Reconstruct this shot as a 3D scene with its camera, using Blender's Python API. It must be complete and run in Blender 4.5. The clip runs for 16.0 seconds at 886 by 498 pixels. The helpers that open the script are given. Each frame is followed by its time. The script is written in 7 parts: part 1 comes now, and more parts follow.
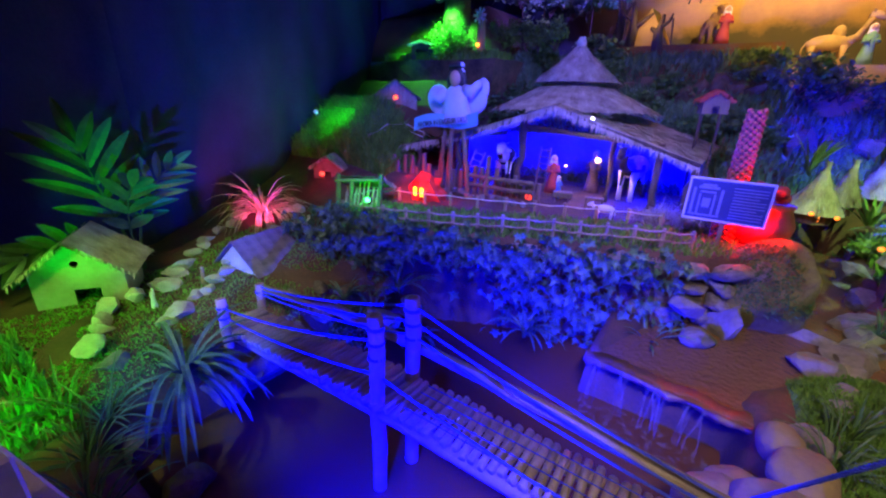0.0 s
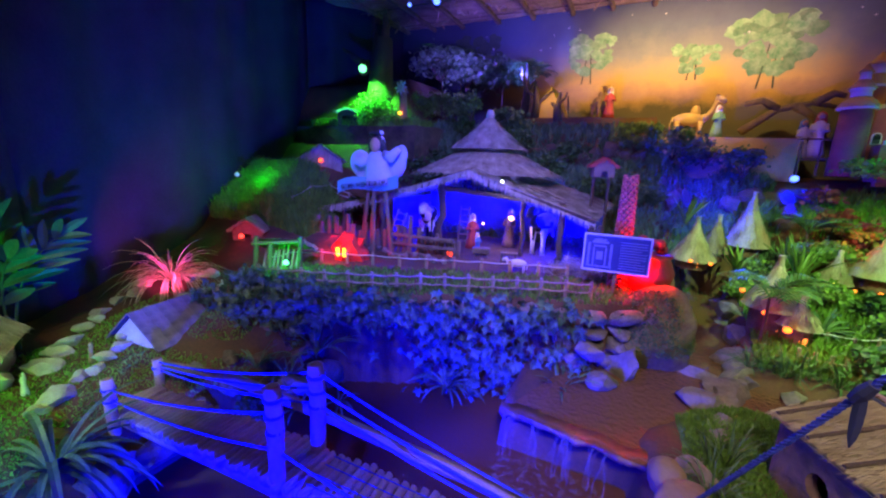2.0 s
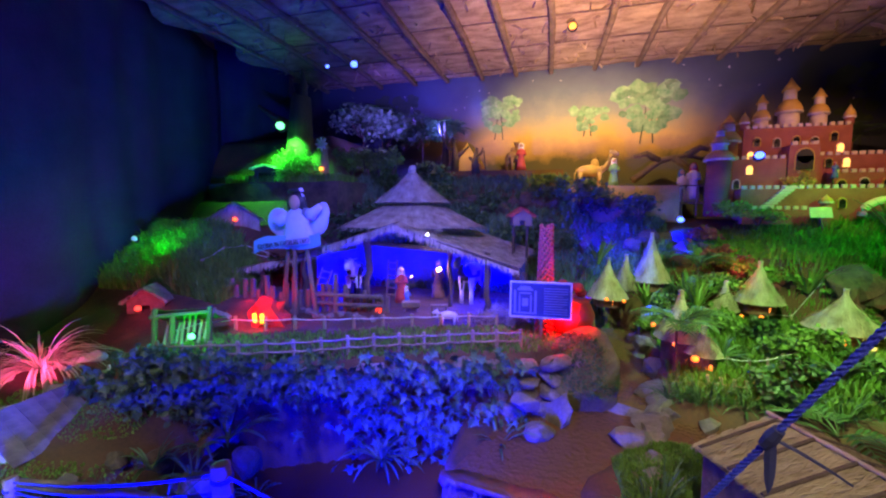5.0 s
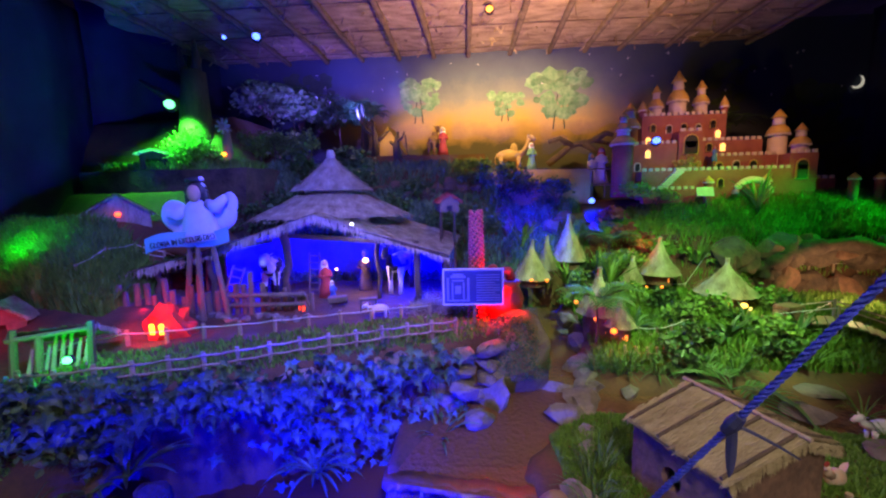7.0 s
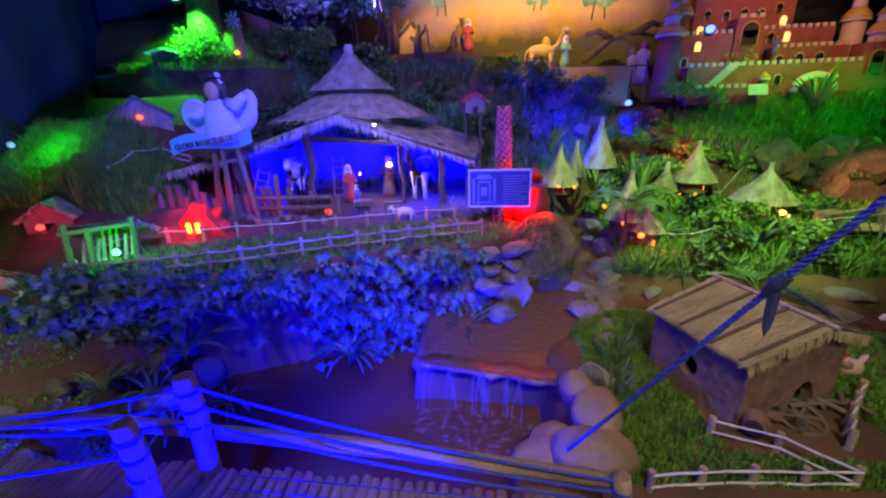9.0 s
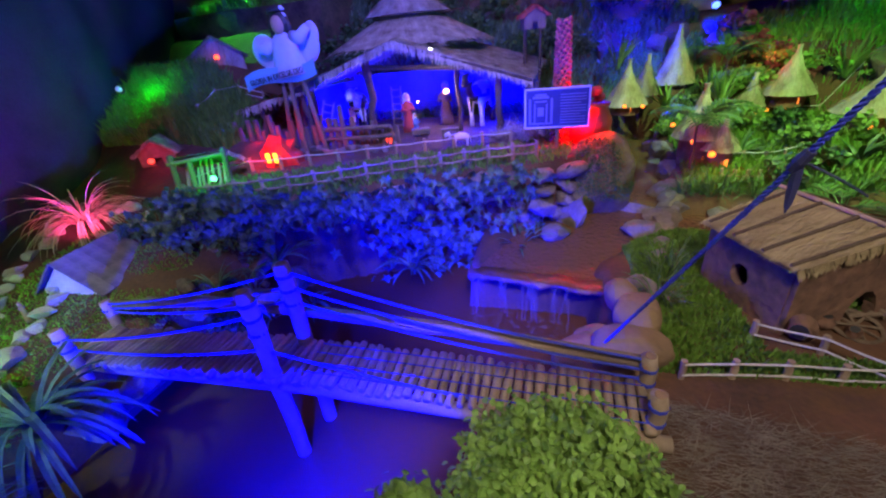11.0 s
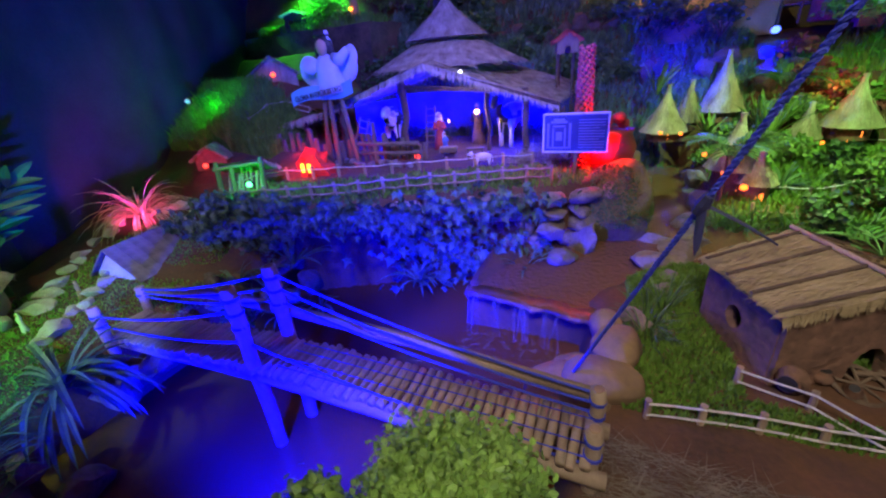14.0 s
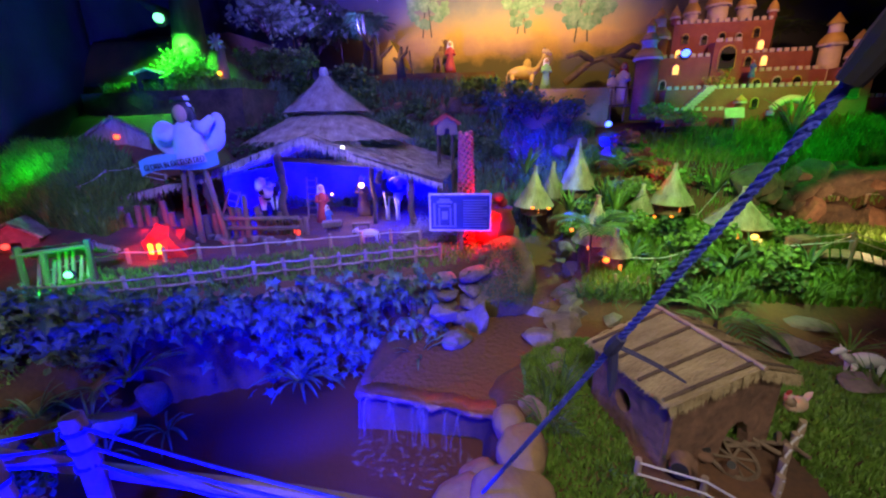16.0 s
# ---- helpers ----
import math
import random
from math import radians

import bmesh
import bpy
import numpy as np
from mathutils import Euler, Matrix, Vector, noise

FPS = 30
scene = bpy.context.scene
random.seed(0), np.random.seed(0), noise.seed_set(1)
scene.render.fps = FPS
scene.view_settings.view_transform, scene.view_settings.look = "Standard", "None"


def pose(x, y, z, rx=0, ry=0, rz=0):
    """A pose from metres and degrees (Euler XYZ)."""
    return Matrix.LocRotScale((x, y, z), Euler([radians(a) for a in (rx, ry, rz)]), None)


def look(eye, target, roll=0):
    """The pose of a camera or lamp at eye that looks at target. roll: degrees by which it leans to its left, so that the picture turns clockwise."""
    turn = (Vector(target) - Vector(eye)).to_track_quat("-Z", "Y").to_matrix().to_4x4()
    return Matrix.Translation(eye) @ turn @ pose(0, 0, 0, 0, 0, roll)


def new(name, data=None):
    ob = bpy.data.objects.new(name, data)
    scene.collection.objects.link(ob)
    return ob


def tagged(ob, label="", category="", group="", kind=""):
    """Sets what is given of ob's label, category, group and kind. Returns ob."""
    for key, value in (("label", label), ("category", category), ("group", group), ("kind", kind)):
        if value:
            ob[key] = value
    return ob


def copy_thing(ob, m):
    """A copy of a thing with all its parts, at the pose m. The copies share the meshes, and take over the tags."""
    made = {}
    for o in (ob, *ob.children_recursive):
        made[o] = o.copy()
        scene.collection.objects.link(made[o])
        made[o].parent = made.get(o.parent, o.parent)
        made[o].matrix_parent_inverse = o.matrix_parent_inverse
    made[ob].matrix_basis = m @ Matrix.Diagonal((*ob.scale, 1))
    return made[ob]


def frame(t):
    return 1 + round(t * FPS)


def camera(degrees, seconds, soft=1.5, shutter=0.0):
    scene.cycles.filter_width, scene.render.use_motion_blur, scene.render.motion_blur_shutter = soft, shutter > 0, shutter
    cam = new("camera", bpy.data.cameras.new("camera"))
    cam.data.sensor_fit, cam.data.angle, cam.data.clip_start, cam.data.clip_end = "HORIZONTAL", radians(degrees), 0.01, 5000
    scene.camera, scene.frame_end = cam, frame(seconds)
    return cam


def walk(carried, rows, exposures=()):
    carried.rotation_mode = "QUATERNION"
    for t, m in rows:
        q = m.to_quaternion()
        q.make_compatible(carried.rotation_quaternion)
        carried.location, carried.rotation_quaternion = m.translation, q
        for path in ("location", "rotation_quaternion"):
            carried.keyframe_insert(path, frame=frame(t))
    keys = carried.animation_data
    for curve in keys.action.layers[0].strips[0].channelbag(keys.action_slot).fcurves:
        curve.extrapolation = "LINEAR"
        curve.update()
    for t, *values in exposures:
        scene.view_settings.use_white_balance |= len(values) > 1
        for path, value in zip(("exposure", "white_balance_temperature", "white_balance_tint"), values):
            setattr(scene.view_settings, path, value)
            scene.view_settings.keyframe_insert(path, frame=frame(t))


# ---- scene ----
cam = camera(96.5, 16.0, soft=2.2)
PATH = [
    (0, (0.157, -1.172, 1.545), (-0.893, 0.377, 0.841), 1.9),
    (0.5, (0.187, -1.199, 1.562), (-0.79, 0.425, 0.925), 2.2),
    (1, (0.23, -1.219, 1.592), (-0.687, 0.464, 1.023), 2.3),
    (1.5, (0.295, -1.189, 1.608), (-0.571, 0.543, 1.107), 2.4),
    (2, (0.344, -1.15, 1.616), (-0.494, 0.613, 1.181), 2.1),
    (2.5, (0.358, -1.133, 1.627), (-0.439, 0.66, 1.24), 1.7),
    (3, (0.358, -1.114, 1.636), (-0.38, 0.711, 1.281), 1.1),
    (3.5, (0.368, -1.113, 1.64), (-0.291, 0.75, 1.331), 0.6),
    (4, (0.374, -1.098, 1.649), (-0.218, 0.798, 1.409), 0.3),
    (4.2, (0.374, -1.115, 1.656), (-0.232, 0.78, 1.452), 0.2),
    (6.5, (0.27, -0.967, 1.678), (0.054, 1.011, 1.478), -0.9),
    (7, (0.256, -0.952, 1.688), (0.113, 1.025, 1.421), -1.3),
    (7.5, (0.237, -0.943, 1.672), (0.121, 1.025, 1.336), -1.5),
    (8, (0.24, -0.948, 1.662), (0.093, 1.002, 1.241), -1.5),
    (8.5, (0.233, -0.952, 1.617), (0.041, 0.963, 1.071), -1.5),
    (9, (0.213, -0.959, 1.557), (-0.034, 0.909, 0.886), -1.8),
    (9.5, (0.228, -0.978, 1.545), (-0.092, 0.835, 0.762), -2.6),
    (9.7, (0.231, -0.986, 1.525), (-0.123, 0.806, 0.71), -3.1),
    (11.8, (0.397, -1.257, 1.498), (-0.277, 0.367, 0.545), -7.6),
    (12, (0.433, -1.264, 1.503), (-0.285, 0.344, 0.556), -7.9),
    (12.5, (0.507, -1.248, 1.504), (-0.333, 0.328, 0.605), -8.0),
    (13, (0.585, -1.246, 1.51), (-0.296, 0.318, 0.628), -7.1),
    (13.5, (0.681, -1.216, 1.514), (-0.187, 0.366, 0.651), -6.3),
    (14, (0.641, -1.111, 1.517), (-0.142, 0.522, 0.668), -5.2),
    (14.5, (0.589, -0.986, 1.529), (-0.041, 0.724, 0.705), -3.9),
    (15, (0.568, -0.918, 1.554), (0.091, 0.86, 0.771), -2.7),
    (15.5, (0.567, -0.885, 1.577), (0.213, 0.948, 0.859), -2.1),
    (16, (0.571, -0.87, 1.63), (0.305, 1.016, 1.021), -1.4),
]
walk(cam, [(t, look(eye, target, roll)) for t, eye, target, roll in PATH])

# ---- light ----
world = bpy.data.worlds.new("night")
scene.world = world
world.use_nodes = True
world.node_tree.nodes["Background"].inputs[0].default_value = (0.45, 0.22, 0.75, 1)
world.node_tree.nodes["Background"].inputs[1].default_value = 0.14

BLUE, GREEN, RED, WARM = (0.0, 0.0, 1.0), (0.0, 1.0, 0.03), (1.0, 0.002, 0.0), (1.0, 0.55, 0.16)


def point_light(name, at, color, watts, radius=0.03):
    d = bpy.data.lights.new(name, "POINT")
    d.color, d.energy, d.shadow_soft_size = color, watts, radius
    ob = new(name, d)
    ob.location = at
    return ob


def spot_light(name, at, target, color, watts, angle=60, blend=0.6, radius=0.05):
    d = bpy.data.lights.new(name, "SPOT")
    d.color, d.energy, d.shadow_soft_size = color, watts, radius
    d.spot_size, d.spot_blend = radians(angle), blend
    ob = new(name, d)
    ob.matrix_world = look(at, target)
    return ob


# hall light over the visitors' side
spot_light("hall_light", (0.9, -2.3, 3.6), (1.2, -0.2, 0.4), (1.0, 0.9, 0.8), 400, 53, 0.6, 0.35)
spot_light("hall_light_far", (1.1, -0.5, 4.2), (0.95, 3.3, 0.4), (1.0, 0.82, 0.64), 290, 72, 0.9, 0.35)
# unseen warm fill, added to raise the ambient over pond and bridge
spot_light("hall_fill_left", (-0.5, -2.9, 3.8), (-1.55, 0.7, 0.1), (1.0, 0.62, 0.45), 50, 72, 0.8, 0.4)
# blue floods along the front, among the bridge and the ivy wall
spot_light("blue_flood_bridge", (-0.45, -0.85, 0.2), (-0.85, 0.1, 0.25), BLUE, 1500, 118)
spot_light("blue_flood_wall", (-0.45, 0.55, 0.35), (-0.8, 1.6, 0.3), BLUE, 300, 140)
spot_light("blue_flood_right", (-0.15, 0.3, 0.0), (0.25, 1.1, 0.05), BLUE, 50, 110)
spot_light("blue_flood_side", (0.1, 0.25, 0.35), (1.2, 0.95, 0.35), BLUE, 40, 80)
spot_light("blue_ceiling_spot", (-2.9, 4.6, 4.1), (-1.3, 3.3, 1.2), (0.05, 0.06, 1.0), 420, 70)
spot_light("violet_spot", (-0.2, -0.4, 3.95), (-1.5, 3.0, 1.1), (0.14, 0.14, 1.0), 1750, 62)
spot_light("blue_tree_spot", (-2.5, 4.8, 3.3), (-2.7, 6.4, 3.2), (0.14, 0.08, 1.0), 270, 105)
spot_light("blue_mural_spot", (-1.6, 5.6, 3.0), (-1.75, 7.0, 3.7), (0.08, 0.1, 1.0), 300, 55)
point_light("barn_blue_left", (-2.2, 3.5, 1.12), BLUE, 230)
point_light("barn_blue_right", (-0.4, 3.5, 1.1), BLUE, 230)
point_light("barn_lantern", (-0.94, 3.33, 1.0), WARM, 9)
point_light("eave_bulb_light", (-0.95, 2.93, 1.36), (0.7, 0.75, 1.0), 7)
point_light("blue_fall_lamp", (2.1, 5.35, 1.3), BLUE, 30)
point_light("blue_slope_lamp", (1.15, 4.75, 1.4), BLUE, 100)
point_light("castle_blue", (2.98, 5.08, 2.42), BLUE, 5)
# green
spot_light("green_hill_spot", (-3.75, 4.45, 2.95), (-3.98, 4.85, 2.1), (0.05, 1.0, 0.05), 420, 104)
point_light("green_hut_lamp", (-2.4, 1.28, 0.78), GREEN, 8)
point_light("green_slope_lamp", (-4.1, 2.5, 1.35), GREEN, 13)
spot_light("green_left_spot", (-2.5, -1.75, 1.9), (-2.6, -0.72, 0.1), (0.5, 1.0, 0.15), 130, 62)
# added fill that lifts the palm without brightening the hut
spot_light("green_palm_fill", (-2.45, -1.25, 0.5), (-3.3, -0.3, 0.75), GREEN, 60, 44)
spot_light("blue_flood_left", (-1.25, -0.95, 0.7), (-1.9, -0.45, 0.1), BLUE, 80, 55)
spot_light("lilac_spot", (-1.6, -0.6, 1.4), (-2.7, 0.5, 0.2), (0.3, 0.3, 1.0), 60, 50)
# amber fill added over the left path; its source is not seen
spot_light("amber_path_fill", (-1.7, -1.3, 2.5), (-2.75, 0.65, 0.2), (0.95, 0.75, 0.15), 70, 48)
spot_light("green_corner_spot", (-1.7, -1.6, 0.6), (-2.4, -1.0, 0.1), GREEN, 75, 60)
spot_light("green_lawn_spot", (6.5, 4.4, 1.75), (4.6, 4.75, 1.0), GREEN, 220, 85)
# second green light, added only to brighten the middle of the lawn
spot_light("green_bank_fill", (4.0, 3.9, 2.5), (3.6, 4.9, 1.2), GREEN, 95, 95)
spot_light("green_village_spot", (2.3, 1.9, 2.9), (2.2, 3.6, 0.2), (0.5, 1.0, 0.3), 560, 72)
# red and pink
spot_light("red_fire", (-2.33, 1.72, 0.98), (-2.36, 2.2, 0.62), RED, 34, 85)
point_light("red_palisade", (-2.72, 2.34, 0.72), RED, 3)
point_light("red_pot_lamp", (0.46, 2.5, 0.78), RED, 40)
spot_light("pink_lamp", (-3.02, 0.62, 0.55), (-3.5, 1.0, 0.62), (1.0, 0.05, 0.33), 75, 75)
point_light("red_cottage", (-3.5, 1.8, 0.75), RED, 0.7)
point_light("red_rock_lamp", (2.6, 4.6, 1.0), (1.0, 0.03, 0.06), 3.5)
# warm fill added to brighten the cave rocks, no lamp stands here
point_light("cave_fill", (4.6, 3.7, 0.6), (1.0, 0.6, 0.3), 24)
# orange light over the painted desert and the mats
spot_light("desert_spot", (0.5, 4.6, 3.9), (0.7, 7.0, 2.85), (1.0, 0.62, 0.16), 400, 92)
spot_light("ceiling_spot", (1.0, 4.2, 2.4), (1.0, 4.9, 4.3), (1.0, 0.55, 0.2), 440, 130)
spot_light("castle_spot", (4.0, 3.9, 3.5), (4.1, 5.9, 2.3), (1.0, 0.42, 0.18), 125, 72)


# ---- materials ----
def mat(name, a, b=None, scale=6.0, rough=0.75, bump=0.3, fine=60.0, metal=0.0, vary=0.0, emit=0.0, stretch=None, spec=0.4):
    """Two colours mixed by large and fine noise, with relief; vary: change from piece to piece."""
    m = bpy.data.materials.new(name)
    m.use_nodes = True
    nt = m.node_tree
    N, L = nt.nodes, nt.links
    p = N["Principled BSDF"]
    b = b or tuple(v * 0.6 for v in a)
    co = N.new("ShaderNodeTexCoord")
    mp = N.new("ShaderNodeMapping")
    L.new(co.outputs["Object"], mp.inputs[0])
    if stretch:
        mp.inputs["Scale"].default_value = stretch
    n1 = N.new("ShaderNodeTexNoise")
    n1.inputs["Scale"].default_value, n1.inputs["Detail"].default_value = scale, 6
    n2 = N.new("ShaderNodeTexNoise")
    n2.inputs["Scale"].default_value, n2.inputs["Detail"].default_value = fine, 4
    L.new(mp.outputs[0], n1.inputs[0])
    L.new(mp.outputs[0], n2.inputs[0])
    ad = N.new("ShaderNodeMath")
    ad.operation = "MULTIPLY_ADD"
    L.new(n2.outputs["Fac"], ad.inputs[0])
    ad.inputs[1].default_value = 0.45
    L.new(n1.outputs["Fac"], ad.inputs[2])
    rp = N.new("ShaderNodeValToRGB")
    rp.color_ramp.elements[0].position, rp.color_ramp.elements[1].position = 0.5, 0.95
    rp.color_ramp.elements[0].color, rp.color_ramp.elements[1].color = (*a, 1), (*b, 1)
    L.new(ad.outputs[0], rp.inputs[0])
    out = rp.outputs[0]
    if vary:
        oi = N.new("ShaderNodeObjectInfo")
        ge = N.new("ShaderNodeNewGeometry")
        sm = N.new("ShaderNodeMath")
        sm.operation = "ADD"
        L.new(oi.outputs["Random"], sm.inputs[0])
        L.new(ge.outputs["Random Per Island"], sm.inputs[1])
        mr = N.new("ShaderNodeMapRange")
        mr.inputs["From Max"].default_value = 2.0
        mr.inputs["To Min"].default_value, mr.inputs["To Max"].default_value = 1 - vary, 1 + vary
        L.new(sm.outputs[0], mr.inputs[0])
        hs = N.new("ShaderNodeHueSaturation")
        L.new(mr.outputs[0], hs.inputs["Value"])
        L.new(out, hs.inputs["Color"])
        out = hs.outputs[0]
    L.new(out, p.inputs["Base Color"])
    p.inputs["Roughness"].default_value, p.inputs["Metallic"].default_value = rough, metal
    p.inputs["Specular IOR Level"].default_value = spec
    if bump:
        bp = N.new("ShaderNodeBump")
        bp.inputs["Strength"].default_value, bp.inputs["Distance"].default_value = bump, 0.02
        L.new(ad.outputs[0], bp.inputs["Height"])
        L.new(bp.outputs[0], p.inputs["Normal"])
    if emit:
        L.new(out, p.inputs["Emission Color"])
        p.inputs["Emission Strength"].default_value = emit
    return m


def glow(name, color, strength):
    m = bpy.data.materials.new(name)
    m.use_nodes = True
    p = m.node_tree.nodes["Principled BSDF"]
    p.inputs["Base Color"].default_value = (*color, 1)
    p.inputs["Emission Color"].default_value = (*color, 1)
    p.inputs["Emission Strength"].default_value = strength
    return m


EARTH = mat("earth", (0.16, 0.075, 0.035), (0.07, 0.04, 0.025), 3, 0.9, 0.6, 40)
CLAY = mat("clay", (0.30, 0.16, 0.10), (0.14, 0.08, 0.055), 7, 0.95, 1.0, 28)
STONE = mat("stone", (0.27, 0.22, 0.18), (0.11, 0.09, 0.08), 5, 0.8, 0.6, 35, vary=0.3)
TANSTONE = mat("tan_stone", (0.36, 0.23, 0.11), (0.22, 0.14, 0.08), 5, 0.75, 0.5, 35, vary=0.2)
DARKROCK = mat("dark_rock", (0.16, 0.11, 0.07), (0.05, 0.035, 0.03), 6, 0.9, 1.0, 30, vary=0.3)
IVY = mat("ivy_leaf", (0.14, 0.23, 0.1), (0.06, 0.12, 0.05), 12, 0.45, 0.1, 60, vary=0.45)
LEAF = mat("leaf", (0.09, 0.17, 0.04), (0.04, 0.09, 0.03), 14, 0.45, 0.1, 60, vary=0.45)
PALE = mat("pale_leaf", (0.5, 0.42, 0.28), (0.34, 0.3, 0.16), 14, 0.5, 0.1, 60, vary=0.3)
GRASS = mat("grass", (0.16, 0.30, 0.035), (0.08, 0.16, 0.02), 9, 0.6, 0.1, 60, vary=0.5)
BUSHLEAF = mat("bush_leaf", (0.22, 0.36, 0.06), (0.11, 0.2, 0.04), 10, 0.5, 0.1, 60, vary=0.5)
FRILL = mat("frilly_leaf", (0.22, 0.37, 0.06), (0.09, 0.18, 0.03), 6, 0.55, 0.1, 60, vary=0.5)
BARK = mat("bark", (0.14, 0.095, 0.06), (0.06, 0.04, 0.03), 8, 0.9, 0.7, 60, stretch=(1, 1, 0.25))
WOOD = mat("grey_wood", (0.24, 0.17, 0.11), (0.12, 0.08, 0.05), 6, 0.8, 0.5, 70, vary=0.25, stretch=(1, 1, 0.2))
BAMBOO = mat("bamboo", (0.42, 0.31, 0.2), (0.26, 0.18, 0.11), 8, 0.6, 0.25, 60, vary=0.3)
THATCH = mat("thatch", (0.54, 0.46, 0.32), (0.22, 0.17, 0.1), 10, 0.9, 0.7, 90, vary=0.35, stretch=(1, 1, 0.3))
# rope blue is strengthened to carry the blue floodlight that falls on it
ROPE = mat("blue_lit_rope", (0.06, 0.08, 0.55), (0.04, 0.05, 0.38), 40, 0.85, 0.5, 160)
CORD = mat("white_cord", (0.7, 0.66, 0.62), (0.5, 0.46, 0.42), 30, 0.8, 0.3, 120)
CURTAIN = mat("dark_cloth", (0.03, 0.03, 0.07), (0.015, 0.015, 0.045), 2.5, 0.9, 0.3, 40)
WHITE = mat("white_paint", (0.74, 0.70, 0.66), (0.5, 0.46, 0.42), 7, 0.55, 0.25, 45)
WHITEFIG = mat("white_plaster", (0.75, 0.73, 0.70), (0.62, 0.6, 0.57), 6, 0.6, 0.1, 40)
BLACK = mat("black_paint", (0.02, 0.02, 0.02), (0.035, 0.03, 0.03), 6, 0.5, 0.1, 40)


def water_material(name, color, ripple):
    m = bpy.data.materials.new(name)
    m.use_nodes = True
    nt = m.node_tree
    p = nt.nodes["Principled BSDF"]
    n = nt.nodes.new("ShaderNodeTexNoise")
    n.inputs["Scale"].default_value, n.inputs["Detail"].default_value = 26, 4
    oc = nt.nodes.new("ShaderNodeTexCoord")
    nt.links.new(oc.outputs["Object"], n.inputs[0])
    b = nt.nodes.new("ShaderNodeBump")
    b.inputs["Strength"].default_value, b.inputs["Distance"].default_value = ripple, 0.03
    nt.links.new(n.outputs["Fac"], b.inputs["Height"])
    nt.links.new(b.outputs[0], p.inputs["Normal"])
    n2 = nt.nodes.new("ShaderNodeTexNoise")
    n2.inputs["Scale"].default_value = 2.2
    r = nt.nodes.new("ShaderNodeValToRGB")
    r.color_ramp.elements[0].color = (*color, 1)
    r.color_ramp.elements[1].color = (*(v * 0.55 for v in color), 1)
    nt.links.new(n2.outputs["Fac"], r.inputs[0])
    nt.links.new(r.outputs[0], p.inputs["Base Color"])
    p.inputs["Roughness"].default_value = 0.04
    p.inputs["IOR"].default_value = 1.33
    return m


POND = water_material("pond_water", (0.17, 0.065, 0.022), 0.12)
STREAM = water_material("stream_water", (0.22, 0.11, 0.06), 0.7)


# ---- mesh helpers ----
def mesh_of(bm, name, material, smooth=False):
    me = bpy.data.meshes.new(name)
    bm.normal_update()
    bm.to_mesh(me)
    bm.free()
    if material:
        me.materials.append(material)
    if smooth:
        for f in me.polygons:
            f.use_smooth = True
    return me


def thing(name, label, category, m=None, group="", kind=""):
    ob = new(name)
    ob.matrix_world = m or Matrix()
    return tagged(ob, label, category, group, kind)


def part(name, bm, material, parent=None, label="", smooth=False, m=None):
    ob = new(name, mesh_of(bm, name, material, smooth))
    if parent:
        ob.parent = parent
    if m:
        ob.matrix_basis = m
    return tagged(ob, label)


def solo(name, bm, material, label, category, m=None, group="", kind="", smooth=False):
    ob = new(name, mesh_of(bm, name, material, smooth))
    ob.matrix_world = m or Matrix()
    return tagged(ob, label, category, group, kind)


def box(bm, sx, sy, sz, m=None, bevel=0.0):
    """A box standing on its base centre."""
    r = bmesh.ops.create_cube(bm, size=1, matrix=(m or Matrix()) @ Matrix.Translation((0, 0, sz / 2)) @ Matrix.Diagonal((sx, sy, sz, 1)))
    if bevel:
        ed = list({e for v in r["verts"] for e in v.link_edges})
        bmesh.ops.bevel(bm, geom=ed, offset=bevel, segments=1, affect="EDGES")
    return bm


def cyl(bm, r1, r2, h, m=None, seg=10):
    bmesh.ops.create_cone(bm, cap_ends=True, segments=seg, radius1=r1, radius2=r2, depth=h, matrix=(m or Matrix()) @ Matrix.Translation((0, 0, h / 2)))
    return bm


def ball(bm, rx, ry, rz, m=None, seg=12):
    bmesh.ops.create_uvsphere(bm, u_segments=seg, v_segments=max(6, seg * 2 // 3), radius=1, matrix=(m or Matrix()) @ Matrix.Diagonal((rx, ry, rz, 1)))
    return bm


def tube(bm, pts, radii, seg=8):
    pts = [Vector(p) for p in pts]
    if not isinstance(radii, (list, tuple)):
        radii = [radii] * len(pts)
    rings = []
    for i, p in enumerate(pts):
        d = (pts[min(i + 1, len(pts) - 1)] - pts[max(i - 1, 0)]).normalized()
        a = d.orthogonal().normalized() if abs(d.z) > 0.9 else d.cross(Vector((0, 0, 1))).normalized()
        c = d.cross(a)
        rings.append([bm.verts.new(p + radii[i] * (a * math.cos(k * math.tau / seg) + c * math.sin(k * math.tau / seg))) for k in range(seg)])
    for r, s in zip(rings, rings[1:]):
        for k in range(seg):
            bm.faces.new((r[k], r[(k + 1) % seg], s[(k + 1) % seg], s[k]))
    bm.faces.new(rings[0][::-1])
    bm.faces.new(rings[-1])
    return bm


def between(bm, a, b, r1, r2=None, seg=8):
    return tube(bm, [a, Vector(a).lerp(Vector(b), 0.5), b], [r1, (r1 + (r2 or r1)) / 2, r2 or r1], seg)


